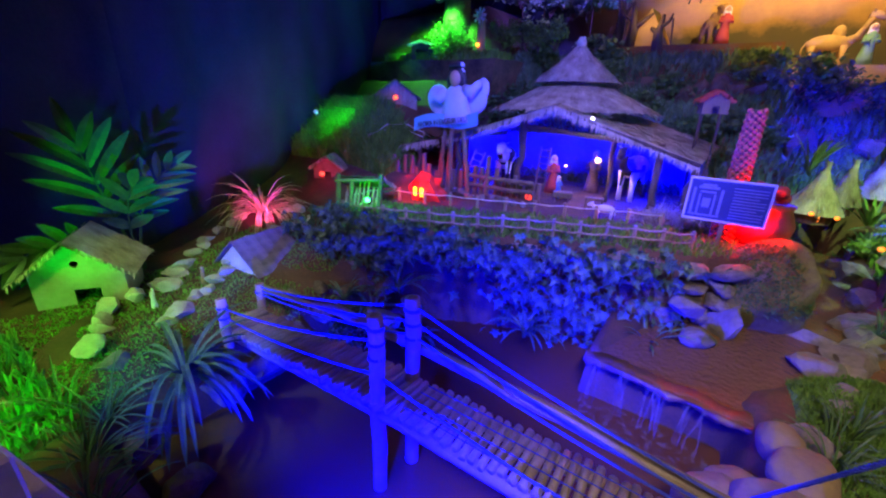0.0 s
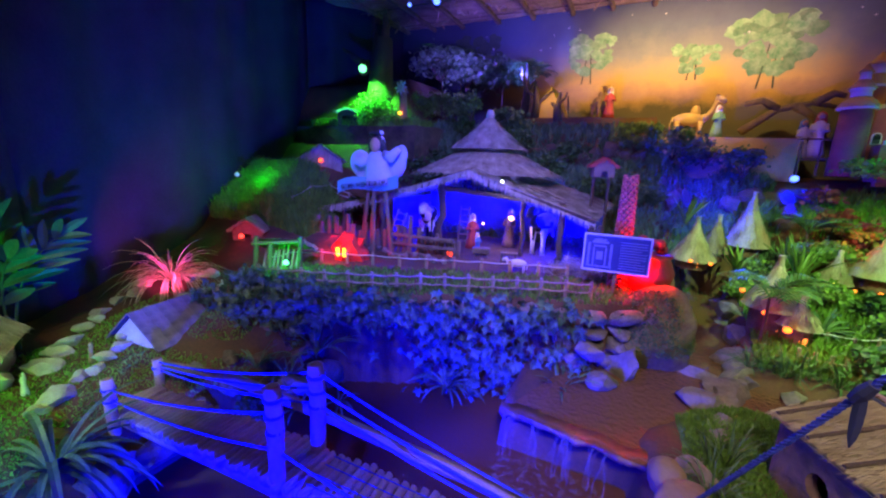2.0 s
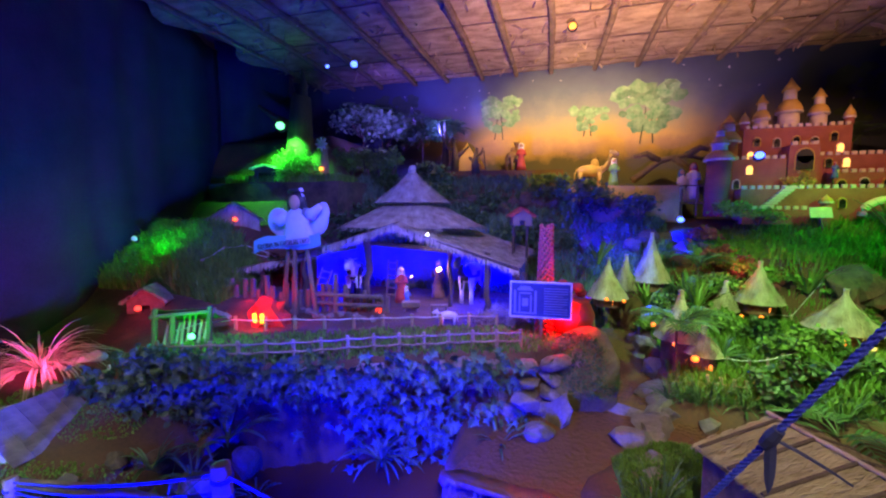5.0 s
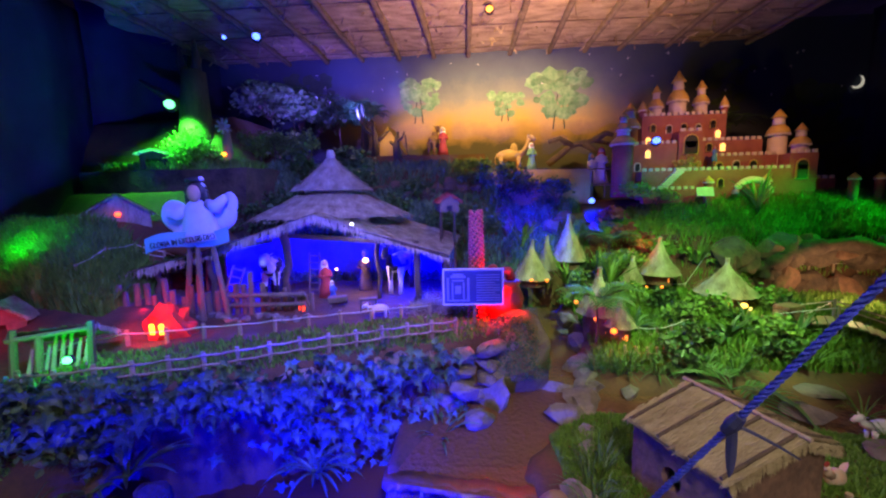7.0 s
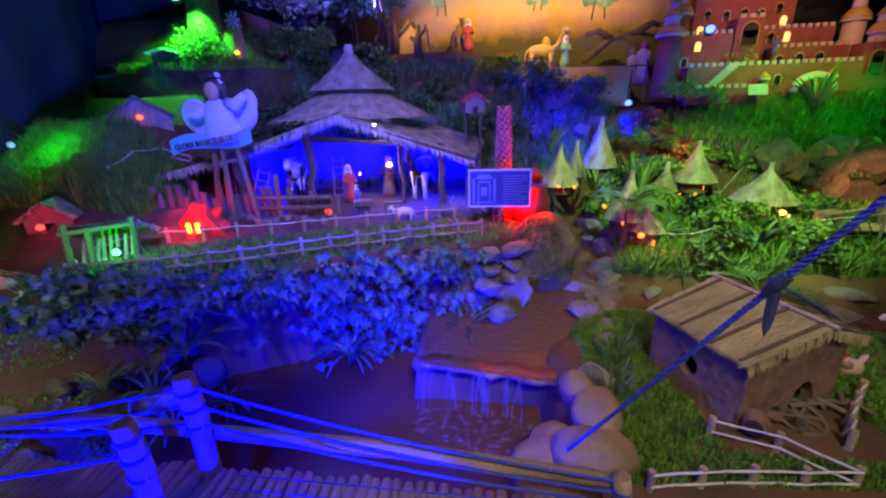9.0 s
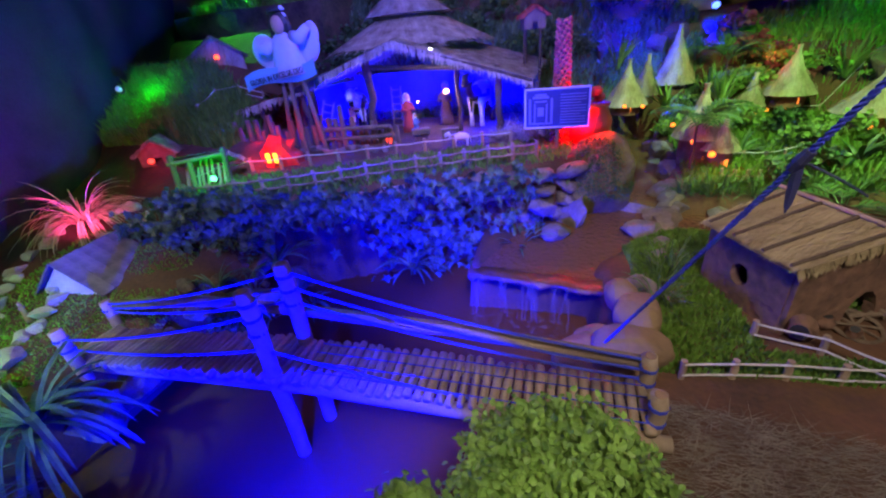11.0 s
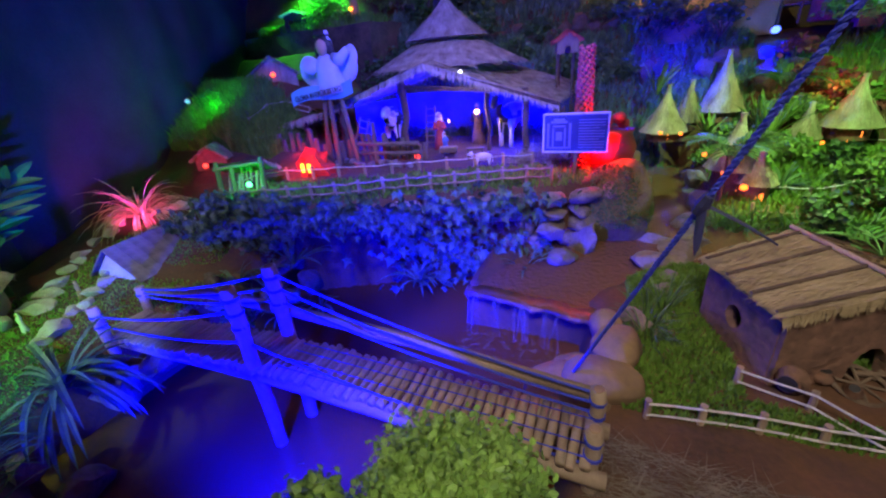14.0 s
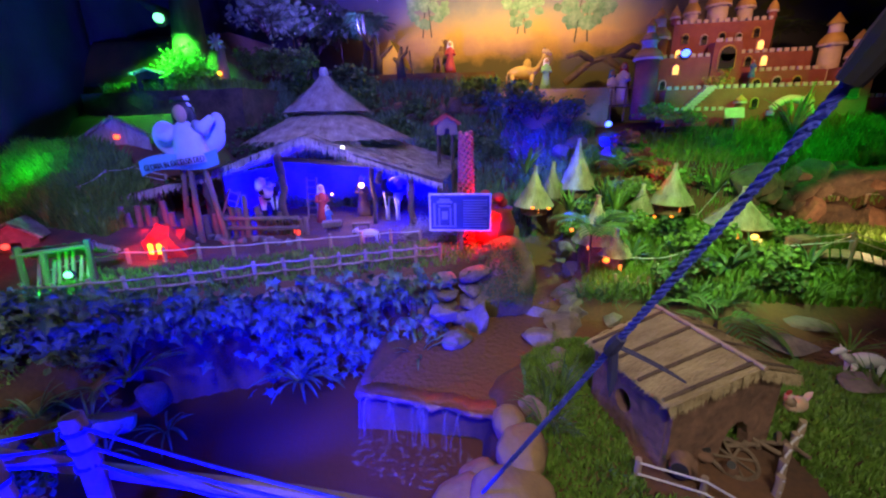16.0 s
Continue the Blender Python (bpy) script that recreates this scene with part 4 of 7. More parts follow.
def build_ledge():
    """The stream's ledge: a thin uneven lip that overhangs a hollow rock face."""
    bm = bmesh.new()
    prof = ((0.1, 0.082), (0.02, 0.082), (-0.02, 0.07), (-0.015, 0.045), (0.04, 0.02), (0.13, -0.03), (0.16, -0.12), (0.13, -0.24), (0.1, -0.4))
    rows = []
    for j, (back, z) in enumerate(prof):
        row = []
        for i in range(71):
            u = i / 70
            wav = 0.045 * noise.noise(Vector((u * 7, 0, 3))) + 0.02 * noise.noise(Vector((u * 22, j * 0.7, 5)))
            dip = 0.022 * noise.noise(Vector((u * 16, 0, 9))) if 1 < j < 5 else 0
            row.append(bm.verts.new((-0.27 + 0.93 * u, 1.085 - 0.13 * u + back - wav + 0.06 * max(0, u - 0.9) * 10 * 0.3, z + dip)))
        rows.append(row)
    for r, q in zip(rows, rows[1:]):
        for i in range(70):
            bm.faces.new((r[i], q[i], q[i + 1], r[i + 1]))
    ob = solo("lip_rock", bm, LEDGE, "ragged wet brown stone lip of the waterfall", "rock", smooth=True)
    ob.modifiers.new("thick", "SOLIDIFY").thickness = 0.02


build_ledge()
FOAM = bpy.data.materials.new("foam")
FOAM.use_nodes = True
FOAM.node_tree.nodes["Principled BSDF"].inputs["Base Color"].default_value = (0.6, 0.58, 0.66, 1)
fn = FOAM.node_tree
fz = fn.nodes.new("ShaderNodeTexNoise")
fz.inputs["Scale"].default_value, fz.inputs["Detail"].default_value = 34, 8
fc2 = fn.nodes.new("ShaderNodeTexCoord")
fn.links.new(fc2.outputs["Object"], fz.inputs[0])
fr2 = fn.nodes.new("ShaderNodeMapRange")
fr2.inputs["From Min"].default_value, fr2.inputs["From Max"].default_value = 0.5, 0.75
fr2.inputs["To Max"].default_value = 0.24
fn.links.new(fz.outputs["Fac"], fr2.inputs[0])
fn.links.new(fr2.outputs[0], fn.nodes["Principled BSDF"].inputs["Alpha"])
bm = bmesh.new()
bm.faces.new([bm.verts.new((0.15 + 0.44 * math.cos(q * math.tau / 40) * (1 + 0.2 * noise.noise(Vector((q * 0.7, 0, 1)))), 0.86 - 0.05 * math.cos(q * math.tau / 40) + 0.17 * math.sin(q * math.tau / 40) * (1 + 0.3 * noise.noise(Vector((q * 0.9, 4, 1)))), -0.194)) for q in range(40)])
solo("foam", bm, FOAM, "thin white foam where the fall meets the pond", "foam", kind="stuff")


# ---- fences ----
def rope_fence(pts, h, r, gap, label, group, rails, rail_r, post_mat, rail_mat, name="rope_fence"):
    fc = thing(name, label, "fence", group=group)
    total = sum(math.hypot(b[0] - a[0], b[1] - a[1]) for a, b in zip(pts, pts[1:]))
    n = max(1, round(total / gap))
    tops = []
    for i in range(n + 1):
        x, y, a = along(pts, min(total - 1e-4, i * total / n))
        z = ground_height(x, y)
        bm = bmesh.new()
        tube(bm, [(x, y, z - 0.03), (x + 0.003, y, z + h * 0.5), (x, y, z + h)], [r, r * 1.05, r], 8)
        part("post", bm, post_mat, fc)
        tops.append(Vector((x, y, z)))
    for q in rails:
        for a, b in zip(tops, tops[1:]):
            m = a.lerp(b, 0.5) + Vector((0, 0, h * q - 0.012))
            bm = tube(bmesh.new(), [a + Vector((0, -r, h * q)), m, b + Vector((0, -r, h * q))], rail_r, 5)
            part("rail", bm, rail_mat, fc)
    return fc


rope_fence([(-2.92, 1.57), (-2.58, 1.85), (-1.55, 2.18), (-0.46, 2.57), (-0.15, 2.68)], 0.13, 0.016, 0.27, "low post and cord fence on the terrace edge", "terrace fences", (0.8,), 0.006, BAMBOO, CORD)
rope_fence([(-2.45, 1.1), (-2.28, 1.12), (-1.63, 1.35), (-1.0, 1.68), (-0.38, 1.97), (0.12, 2.15)], 0.15, 0.014, 0.2, "low bamboo rail fence above the ivy wall", "terrace fences", (0.85, 0.4), 0.009, BAMBOO, BAMBOO, "rail_fence")
rope_fence([(0.84, 0.28), (1.0, 0.3), (1.3, 0.33), (1.62, 0.36)], 0.1, 0.014, 0.2, "tiny log and white cord fence on the grass", "garden fences", (0.9, 0.3), 0.005, BAMBOO, CORD)
rope_fence([(1.62, 0.36), (1.5, 0.5), (1.2, 0.58)], 0.1, 0.014, 0.24, "tiny log and white cord fence by the clay house", "garden fences", (0.9, 0.3), 0.005, BAMBOO, CORD)
rope_fence([(1.74, 0.55), (1.85, 0.7), (2.05, 0.9)], 0.1, 0.016, 0.13, "tiny log and white cord fence by the path", "garden fences", (0.9, 0.3), 0.005, BAMBOO, CORD)
rope_fence([(-3.5, 2.5), (-3.35, 3.0), (-3.1, 3.5)], 0.16, 0.014, 0.25, "cord fence climbing the grassy slope", "slope fences", (0.9, 0.5), 0.006, BAMBOO, CORD)
rope_fence([(1.75, 3.0), (2.2, 3.05), (2.6, 3.3)], 0.12, 0.012, 0.2, "thin cord fence between the huts", "village fences", (0.9, 0.4), 0.005, BAMBOO, CORD)
rope_fence([(1.62, 2.55), (1.85, 2.5), (2.05, 2.6)], 0.12, 0.014, 0.1, "small stake fence round a hut yard", "village fences", (0.6,), 0.006, BAMBOO, BAMBOO)
rope_fence([(3.3, 3.3), (3.8, 3.4), (4.3, 3.7)], 0.12, 0.012, 0.25, "thin cord fence behind the huts", "village fences", (0.9,), 0.005, BAMBOO, CORD)
rope_fence([(-0.75, 4.75), (-0.4, 4.6), (-0.1, 4.5)], 0.16, 0.015, 0.13, "stake fence on the slope behind the stable", "slope fences", (0.8, 0.4), 0.008, BAMBOO, BAMBOO)
rope_fence([(2.6, 4.78), (3.3, 4.55), (4.3, 4.5), (5.6, 4.5)], 0.13, 0.013, 0.3, "white cord fence along the lawn's edge", "lawn fences", (0.85,), 0.005, BAMBOO, CORD)


# ---- white picket fence at the visitors' side ----
def build_picket_fence():
    fc = thing("picket_fence", "white painted wooden picket fence, chipped at the top", "fence")
    rnd = random.Random(5)
    d = Vector((0.435, 0.075, 0)).normalized()
    base = Vector((0.022, -1.109, 0))
    ang = math.degrees(math.atan2(d.y, d.x))
    for k in range(-5, 7):
        p = base + d * (0.2175 * k)
        bm = bmesh.new()
        hgt = 1.06 + rnd.uniform(-0.012, 0.012)
        box(bm, 0.042, 0.026, hgt, Matrix(), 0.004)
        if k == 1:
            for v in bm.verts:
                if v.co.z > hgt - 0.02:
                    v.co.z -= 0.03 * (v.co.x > 0) - 0.012 * (v.co.x < -0.01)
            bx2 = bmesh.new()
            for q, (dx, dz, w) in enumerate(((0.006, 0.03, 0.016), (0.012, 0.055, 0.01), (-0.008, 0.012, 0.012))):
                bmesh.ops.create_icosphere(bx2, subdivisions=1, radius=w * 0.5, matrix=Matrix.Translation((dx, -0.0135, hgt - dz)) @ Matrix.Diagonal((1, 0.25, 2.0, 1)))
            part("chip", bx2, WOOD, fc, "bare brown wood where paint has chipped", m=pose(p.x, p.y, 0.13, 0, 0, ang))
        part("picket", bm, WHITE, fc, m=pose(p.x, p.y, 0.13, 0, rnd.uniform(-0.25, 0.25), ang))
    for z in (1.03, 0.42):
        a, b = base - d * 1.3, base + d * 1.6
        bm = bmesh.new()
        box(bm, (b - a).length, 0.024, 0.06, Matrix(), 0.004)
        c = a.lerp(b, 0.5) + Vector((-d.y, d.x, 0)) * 0.026
        part("rail", bm, WHITE, fc, m=pose(c.x, c.y, z, 0, 0, ang))


build_picket_fence()


# ---- rope that runs up past the fence ----
def build_rope():
    rp = thing("guy_rope", "thick taut rope tied with a cloth strip", "rope")
    p, d = Vector((0.4835, 0.45, 0.0156)), Vector((0.5976, -1, 2.084))
    cnt = 640
    for strand in range(3):
        bm = bmesh.new()
        pts = []
        for i in range(cnt):
            t = -0.02 + 1.0 * i / (cnt - 1) * 1.9
            a = i * 0.9 + strand * math.tau / 3
            pts.append(p + d * t + Vector((0.0032 * math.cos(a), 0.0028 * math.sin(a), 0.003 * math.sin(a))))
        tube(bm, pts, 0.0046, 5)
        part("strand", bm, ROPE, rp)
    bm = bmesh.new()
    tube(bm, [p + d * t for t in (0.79, 0.81, 0.86, 0.95, 1.1)], [0.014, 0.02, 0.024, 0.024, 0.024], 10)
    part("sleeve", bm, BLACK, rp, "dark rubber sleeve on the rope")
    STRIP = mat("blue_strip", (0.05, 0.05, 0.13), (0.03, 0.03, 0.08), 6, 0.6, 0.2, 50)
    k = p + d * 0.56
    bm = tube(bmesh.new(), [k - d * 0.012, k, k + d * 0.012], [0.012, 0.016, 0.012], 8)
    part("knot", bm, STRIP, rp)
    for dirv, ln in ((Vector((0.9, 0.1, -0.45)), 0.17), (Vector((0.05, 0.05, -1)), 0.12)):
        bm = bmesh.new()
        blade(bm, k, dirv, ln * 1.1, 0.028, 0.15, 6, 0.1)
        ob = part("cloth_strip", bm, STRIP, rp)
        ob.modifiers.new("thick", "SOLIDIFY").thickness = 0.004


build_rope()


# ---- plants ----
def blade_plant(name, label, x, y, z, n, length, width, droop, material, seed, spread=1.0, group="", up=0.9):
    """A tuft of arching blades, each a part."""
    rnd = random.Random(seed)
    t = thing(name, label, "plant", Matrix.Translation((x, y, z)), group)
    for k in range(n):
        a = rnd.random() * math.tau
        e = rnd.uniform(0.15, 1.0) * spread
        bm = bmesh.new()
        blade(bm, (0.02 * math.cos(a), 0.02 * math.sin(a), 0), (math.cos(a) * e, math.sin(a) * e, up), length * rnd.uniform(0.6, 1.1), width * rnd.uniform(0.8, 1.2), droop * rnd.uniform(0.6, 1.3), 8)
        part("leaf", bm, material, t)
    return t


def palm(name, label, x, y, z, stem, fronds, length, leaflet, material, seed, group="", spread=0.8, droop=1.0, trunk_r=0.012, leaf_w=0.03, pairs=11):
    """A small palm: canes with feathered fronds."""
    rnd = random.Random(seed)
    t = thing(name, label, "palm", Matrix.Translation((x, y, z)), group)
    if stem > 0:
        part("trunk", tube(bmesh.new(), [(0, 0, -0.02), (0.004, 0, stem * 0.5), (0, 0, stem)], [trunk_r * 1.3, trunk_r, trunk_r * 0.8], 8), BARK, t)
    for k in range(fronds):
        a = k * 2.4 + rnd.uniform(-0.3, 0.3)
        d = Vector((math.cos(a) * spread, math.sin(a) * spread, rnd.uniform(0.6, 1.2))).normalized()
        p = Vector((0, 0, stem))
        bm = bmesh.new()
        pts = [p.copy()]
        ln = length * rnd.uniform(0.75, 1.1)
        ds = []
        for i in range(pairs + 3):
            p = p + d * (ln / (pairs + 3))
            d = (d + Vector((0, 0, -droop * 0.12))).normalized()
            pts.append(p.copy())
            ds.append(d.copy())
        tube(bm, pts, [0.006 - 0.004 * i / len(pts) for i in range(len(pts))], 5)
        for i in range(3, len(pts)):
            d = ds[i - 1]
            side = d.cross(Vector((0, 0, 1))).normalized()
            q = math.sin(math.pi * (i - 2) / (len(pts) - 1)) * 0.6 + 0.45
            for s in (-1, 1):
                blade(bm, pts[i], side * s + d * 0.9 + Vector((0, 0, 0.25)), leaflet * q, leaf_w, 0.5, 4)
        part("frond", bm, material, t)
    return t


def shrub(name, label, x, y, z, rx, ry, rz, leaves, size, material, seed, group="", category="bush", lump=0.35):
    """A bush: twigs and many small leaves gathered in clumps."""
    rnd = random.Random(seed)
    t = thing(name, label, category, Matrix.Translation((x, y, z)), group)
    for k in range(6):
        bm = bmesh.new()
        a = rnd.random() * math.tau
        tube(bm, [(0, 0, -0.02), (rx * 0.25 * math.cos(a), ry * 0.25 * math.sin(a), rz * 0.6), (rx * 0.6 * math.cos(a), ry * 0.6 * math.sin(a), rz * rnd.uniform(0.9, 1.4))], [0.012, 0.008, 0.004], 5)
        part("stem", bm, BARK, t)
    clumps = []
    for k in range(max(8, leaves // 45)):
        a, b = rnd.random() * math.tau, rnd.uniform(-0.5, 1.0)
        r = math.sqrt(max(0, 1 - b * b * 0.9)) * rnd.uniform(0.55, 1)
        clumps.append(Vector((rx * r * math.cos(a), ry * r * math.sin(a), rz * (0.9 + 0.9 * b))))
    verts, faces = [], []
    for k in range(leaves):
        c = clumps[k % len(clumps)]
        p = c + Vector((rnd.gauss(0, rx * lump * 0.6), rnd.gauss(0, ry * lump * 0.6), rnd.gauss(0, rz * lump * 0.5)))
        m = Matrix.Translation(p) @ Euler((rnd.uniform(-1.2, 1.2), rnd.uniform(-1.2, 1.2), rnd.uniform(0, 6.28))).to_matrix().to_4x4()
        s = size * rnd.uniform(0.6, 1.25)
        b = len(verts)
        verts += [m @ Vector(v) * 1 for v in ((0, 0, 0), (0.38 * s, 0.4 * s, 0.08 * s), (0.28 * s, 0.75 * s, 0.04 * s), (0, s, -0.05 * s), (-0.28 * s, 0.75 * s, 0.04 * s), (-0.38 * s, 0.4 * s, 0.08 * s))]
        faces += [(b, b + 1, b + 2, b + 3), (b, b + 3, b + 4, b + 5)]
    me = bpy.data.meshes.new("foliage")
    me.from_pydata(verts, [], faces)
    me.materials.append(material)
    fo = new("foliage", me)
    fo.parent = t
    fo["kind"] = "stuff"
    return t


def grass_field(name, label, inside, n, hgt, seed, box2, material=None, width=0.009, level=None):
    rnd = random.Random(seed)
    verts, faces = [], []
    x0, x1, y0, y1 = box2
    for k in range(n):
        x, y = rnd.uniform(x0, x1), rnd.uniform(y0, y1)
        if not inside(x, y):
            continue
        z = (ground_height(x, y) if level is None else level) - 0.005
        h = hgt * rnd.uniform(0.5, 1.3)
        a = rnd.random() * math.tau
        lx, ly = h * 0.5 * math.cos(a) * rnd.random(), h * 0.5 * math.sin(a) * rnd.random()
        wx, wy = width * math.sin(a + 1.3), width * math.cos(a + 1.3)
        b = len(verts)
        verts += [(x - wx, y - wy, z), (x + wx, y + wy, z), (x + lx * 0.5 + wx * 0.7, y + ly * 0.5 + wy * 0.7, z + h * 0.6), (x + lx * 0.5 - wx * 0.7, y + ly * 0.5 - wy * 0.7, z + h * 0.6), (x + lx * 1.4, y + ly * 1.4, z + h)]
        faces += [(b, b + 1, b + 2, b + 3), (b + 3, b + 2, b + 4)]
    me = bpy.data.meshes.new(name)
    me.from_pydata(verts, [], faces)
    me.materials.append(material or GRASS)
    tagged(new(name, me), label, "grass", kind="stuff")


grass_field("grass", "short bright grass round the clay house", lambda x, y: 0.3 < y and not (1.22 < x < 1.95 and 0.48 < y < 0.85) and line_side([(0.75, 1.0), (0.75, 0.28), (2.2, 0.38)], x, y) > 0, 60000, 0.035, 1, (0.75, 3.2, 0.3, 1.75), width=0.006)
grass_field("lawn_grass", "tall green grass on the castle lawn", lambda x, y: y > 4.95 - 0.5 * smooth_step(2.4, 3.6, x) and x > 2.2, 16000, 0.12, 2, (2.2, 7.0, 4.4, 5.5), width=0.012)
grass_field("village_grass", "green ground plants among the huts", lambda x, y: y > 2.3 and abs(line_side(CHANNEL, x, y)) > 0.35, 16000, 0.09, 3, (1.35, 5.0, 2.3, 4.6), width=0.013)
grass_field("bank_grass", "grass tufts on the terrace edge", lambda x, y: 0.05 < line_side(WALL, x, y) < 0.75 and x > -2.6, 9000, 0.05, 4, (-2.6, 0.4, 1.0, 2.8))
grass_field("hill_grass", "bright grass on the upper left terrace", lambda x, y: True, 8000, 0.13, 5, (-5.0, -2.9, 4.45, 5.2), width=0.012, level=2.13)
grass_field("slope_leaves", "dense low leaves covering the slope behind the stable", lambda x, y: True, 15000, 0.13, 8, (-2.9, 2.0, 4.25, 5.75), IVY, 0.02)
grass_field("slope_grass", "long grass on the left slope", lambda x, y: True, 14000, 0.17, 6, (-4.7, -3.0, 2.2, 3.05), width=0.01)
grass_field("front_grass", "weeds on the bank by the fence", lambda x, y: True, 1500, 0.09, 7, (-3.0, -1.9, -1.6, -0.95), width=0.008)

grass_field("bank_moss", "short mossy green cover on the left bank", lambda x, y: noise.noise(Vector((x * 3, y * 3, 8))) > -0.25, 14000, 0.02, 9, (-3.4, -2.05, -1.3, 0.9), width=0.008)
# plants, place by place
def broad_palm(x, y, z):
    """A young palm against the cloth: three feathered fronds with broad folded leaflets."""
    t = thing("palm_plant", "young palm with broad green leaflets against dark cloth", "palm", Matrix.Translation((x, y, z)))
    side, depth = Vector((0.3, 0.95, 0)), Vector((0.95, -0.3, 0))
    fronds = (((0, 0), (-0.08, 0.4), (-0.16, 0.75), (-0.2, 1.0), 0.0, 5, 0.52, 0.08), ((0, 0), (0.0, 0.4), (0.08, 0.65), (0.3, 0.86), 0.12, 6, 0.3, 0.06),
              ((0, 0), (-0.15, 0.3), (-0.35, 0.42), (-0.62, 0.36), 0.28, 6, 0.3, 0.075), ((0, 0), (-0.06, 0.35), (-0.02, 0.6), (0.04, 0.76), 0.22, 4, 0.3, 0.08))
    rnd = random.Random(19)
    for a, b, c, d, fw, pairs, ll, lw in fronds:
        def at(q):
            w = ((1 - q) ** 3, 3 * q * (1 - q) ** 2, 3 * q * q * (1 - q), q ** 3)
            u = sum(k * p[0] for k, p in zip(w, (a, b, c, d)))
            h = sum(k * p[1] for k, p in zip(w, (a, b, c, d)))
            return side * u + Vector((0, 0, h)) + depth * fw * q * q
        bm = bmesh.new()
        tube(bm, [at(q) for q in [i / 13 for i in range(14)]], [0.013 - 0.009 * i / 13 for i in range(14)], 6)
        fr = part("frond", bm, LEAF, t)
        def leaflet(base, d, ln, wd):
            d = d.normalized()
            nrm = (depth + Vector((rnd.uniform(-0.5, 0.5), rnd.uniform(-0.5, 0.5), rnd.uniform(0.1, 0.7)))).normalized()
            lay = d.cross(nrm).normalized()
            bm = bmesh.new()
            prev = None
            for i in range(7):
                k = i / 6
                w = wd * math.sin(math.pi * (0.12 + 0.86 * k)) ** 0.8
                c = base + d * ln * k + Vector((0, 0, -0.16 * ln * k * k))
                row = [bm.verts.new(c - lay * w / 2 + nrm * w * 0.18), bm.verts.new(c), bm.verts.new(c + lay * w / 2 + nrm * w * 0.18)]
                if prev:
                    for j in (0, 1):
                        bm.faces.new((prev[j], prev[j + 1], row[j + 1], row[j]))
                prev = row
            part("leaflet", bm, LEAF, fr)
        for k in range(pairs):
            q = 0.45 + 0.52 * k / (pairs - 1)
            run = (at(min(1, q + 0.03)) - at(q - 0.03)).normalized()
            out = run.cross(depth).normalized()
            for sg in (-1, 1):
                spread = 0.95 - 0.5 * k / (pairs - 1)
                leaflet(at(q), out * sg * spread + run * 0.8 + depth * rnd.uniform(-0.15, 0.3), ll * (0.7 + 0.3 * math.sin(3.1 * k / (pairs - 1))), lw)
        leaflet(at(1.0), at(1.0) - at(0.95), ll * 0.8, lw)


broad_palm(-3.5, -0.1, 0.14)
blade_plant("spider_plant", "striped spider plant with long arching leaves, lit pink", -3.45, 0.95, 0.42, 130, 0.58, 0.02, 2.6, PALE, 3, 1.3)
blade_plant("strap_leaf_plant", "dark strap-leaved plant hanging over the pond bank", -1.95, -0.5, 0.12, 40, 0.56, 0.04, 2.5, IVY, 4, 1.6, up=0.6)
for k, (x, y) in enumerate(((-1.7, -0.98), (-1.9, -0.86), (-1.52, -1.04), (-2.12, -0.95), (-1.35, -1.06))):
    blade_plant("bank_weed", "loose grassy weed on the bank by the fence", x, y, 0.1, 26, 0.34, 0.014, 1.5, LEAF, 510 + k, 1.2, "weeds by the fence")
blade_plant("strap_leaf_plant", "strap-leaved clump hanging below the ivy", -1.75, 1.0, 0.1, 16, 0.4, 0.035, 1.6, IVY, 14, 1.4, "clumps under the wall")
blade_plant("strap_leaf_plant", "strap-leaved clump hanging below the ivy", -0.75, 1.3, -0.05, 18, 0.36, 0.03, 1.6, IVY, 15, 1.4, "clumps under the wall")
blade_plant("strap_leaf_plant", "strap-leaved clump hanging below the ivy", 0.02, 1.6, -0.02, 20, 0.36, 0.03, 1.5, IVY, 16, 1.3, "clumps under the wall")
blade_plant("strap_leaf_plant", "small weed clump on the stones under the bridge", -1.65, 0.45, 0.0, 14, 0.24, 0.018, 1.2, LEAF, 18, 1.2, "clumps under the wall")
for k, (x, y) in enumerate(((0.86, 0.98), (0.95, 1.12), (0.85, 0.82))):
    blade_plant("grass_clump", "long grassy clump beside the clay house", x, y, 0.08, 34, 0.28, 0.012, 1.5, LEAF, 30 + k, 1.2, "clumps by the house")
for k in range(13):
    x, y = 1.28 + k * 0.1, 2.34 + 0.08 * math.sin(k * 2.1)
    blade_plant("grass_clump", "drooping grassy clump on the stream bank", x, y, 0.18, 30, 0.26, 0.012, 1.7, LEAF, 40 + k, 1.2, "clumps on the bank")
shrub("shrub", "dense fine-leaved shrub at the end of the wall", -2.3, 0.95, 0.3, 0.22, 0.2, 0.2, 1300, 0.045, IVY, 1)
shrub("shrub", "fine-leaved shrub hanging at the wall's end", -2.0, 0.95, 0.15, 0.2, 0.16, 0.2, 900, 0.045, IVY, 2)
shrub("foreground_bush", "lush green bush with frilly leaves behind the pickets", 0.33, -0.5, 0.1, 0.27, 0.2, 0.29, 16000, 0.024, FRILL, 3, lump=0.2)
shrub("foreground_bush", "lower dark green bush behind the pickets", 0.0, -0.7, 0.1, 0.22, 0.16, 0.22, 3200, 0.03, FRILL, 4, lump=0.2)
shrub("foreground_bush", "low green bush beside the fence", 0.6, -0.6, 0.08, 0.22, 0.16, 0.2, 3200, 0.03, FRILL, 41, lump=0.2)
mm = thing("mossy_mound", "round mossy mound at the stream's bend", "mound", Matrix.Translation((0.6, 2.32, 0.25)))
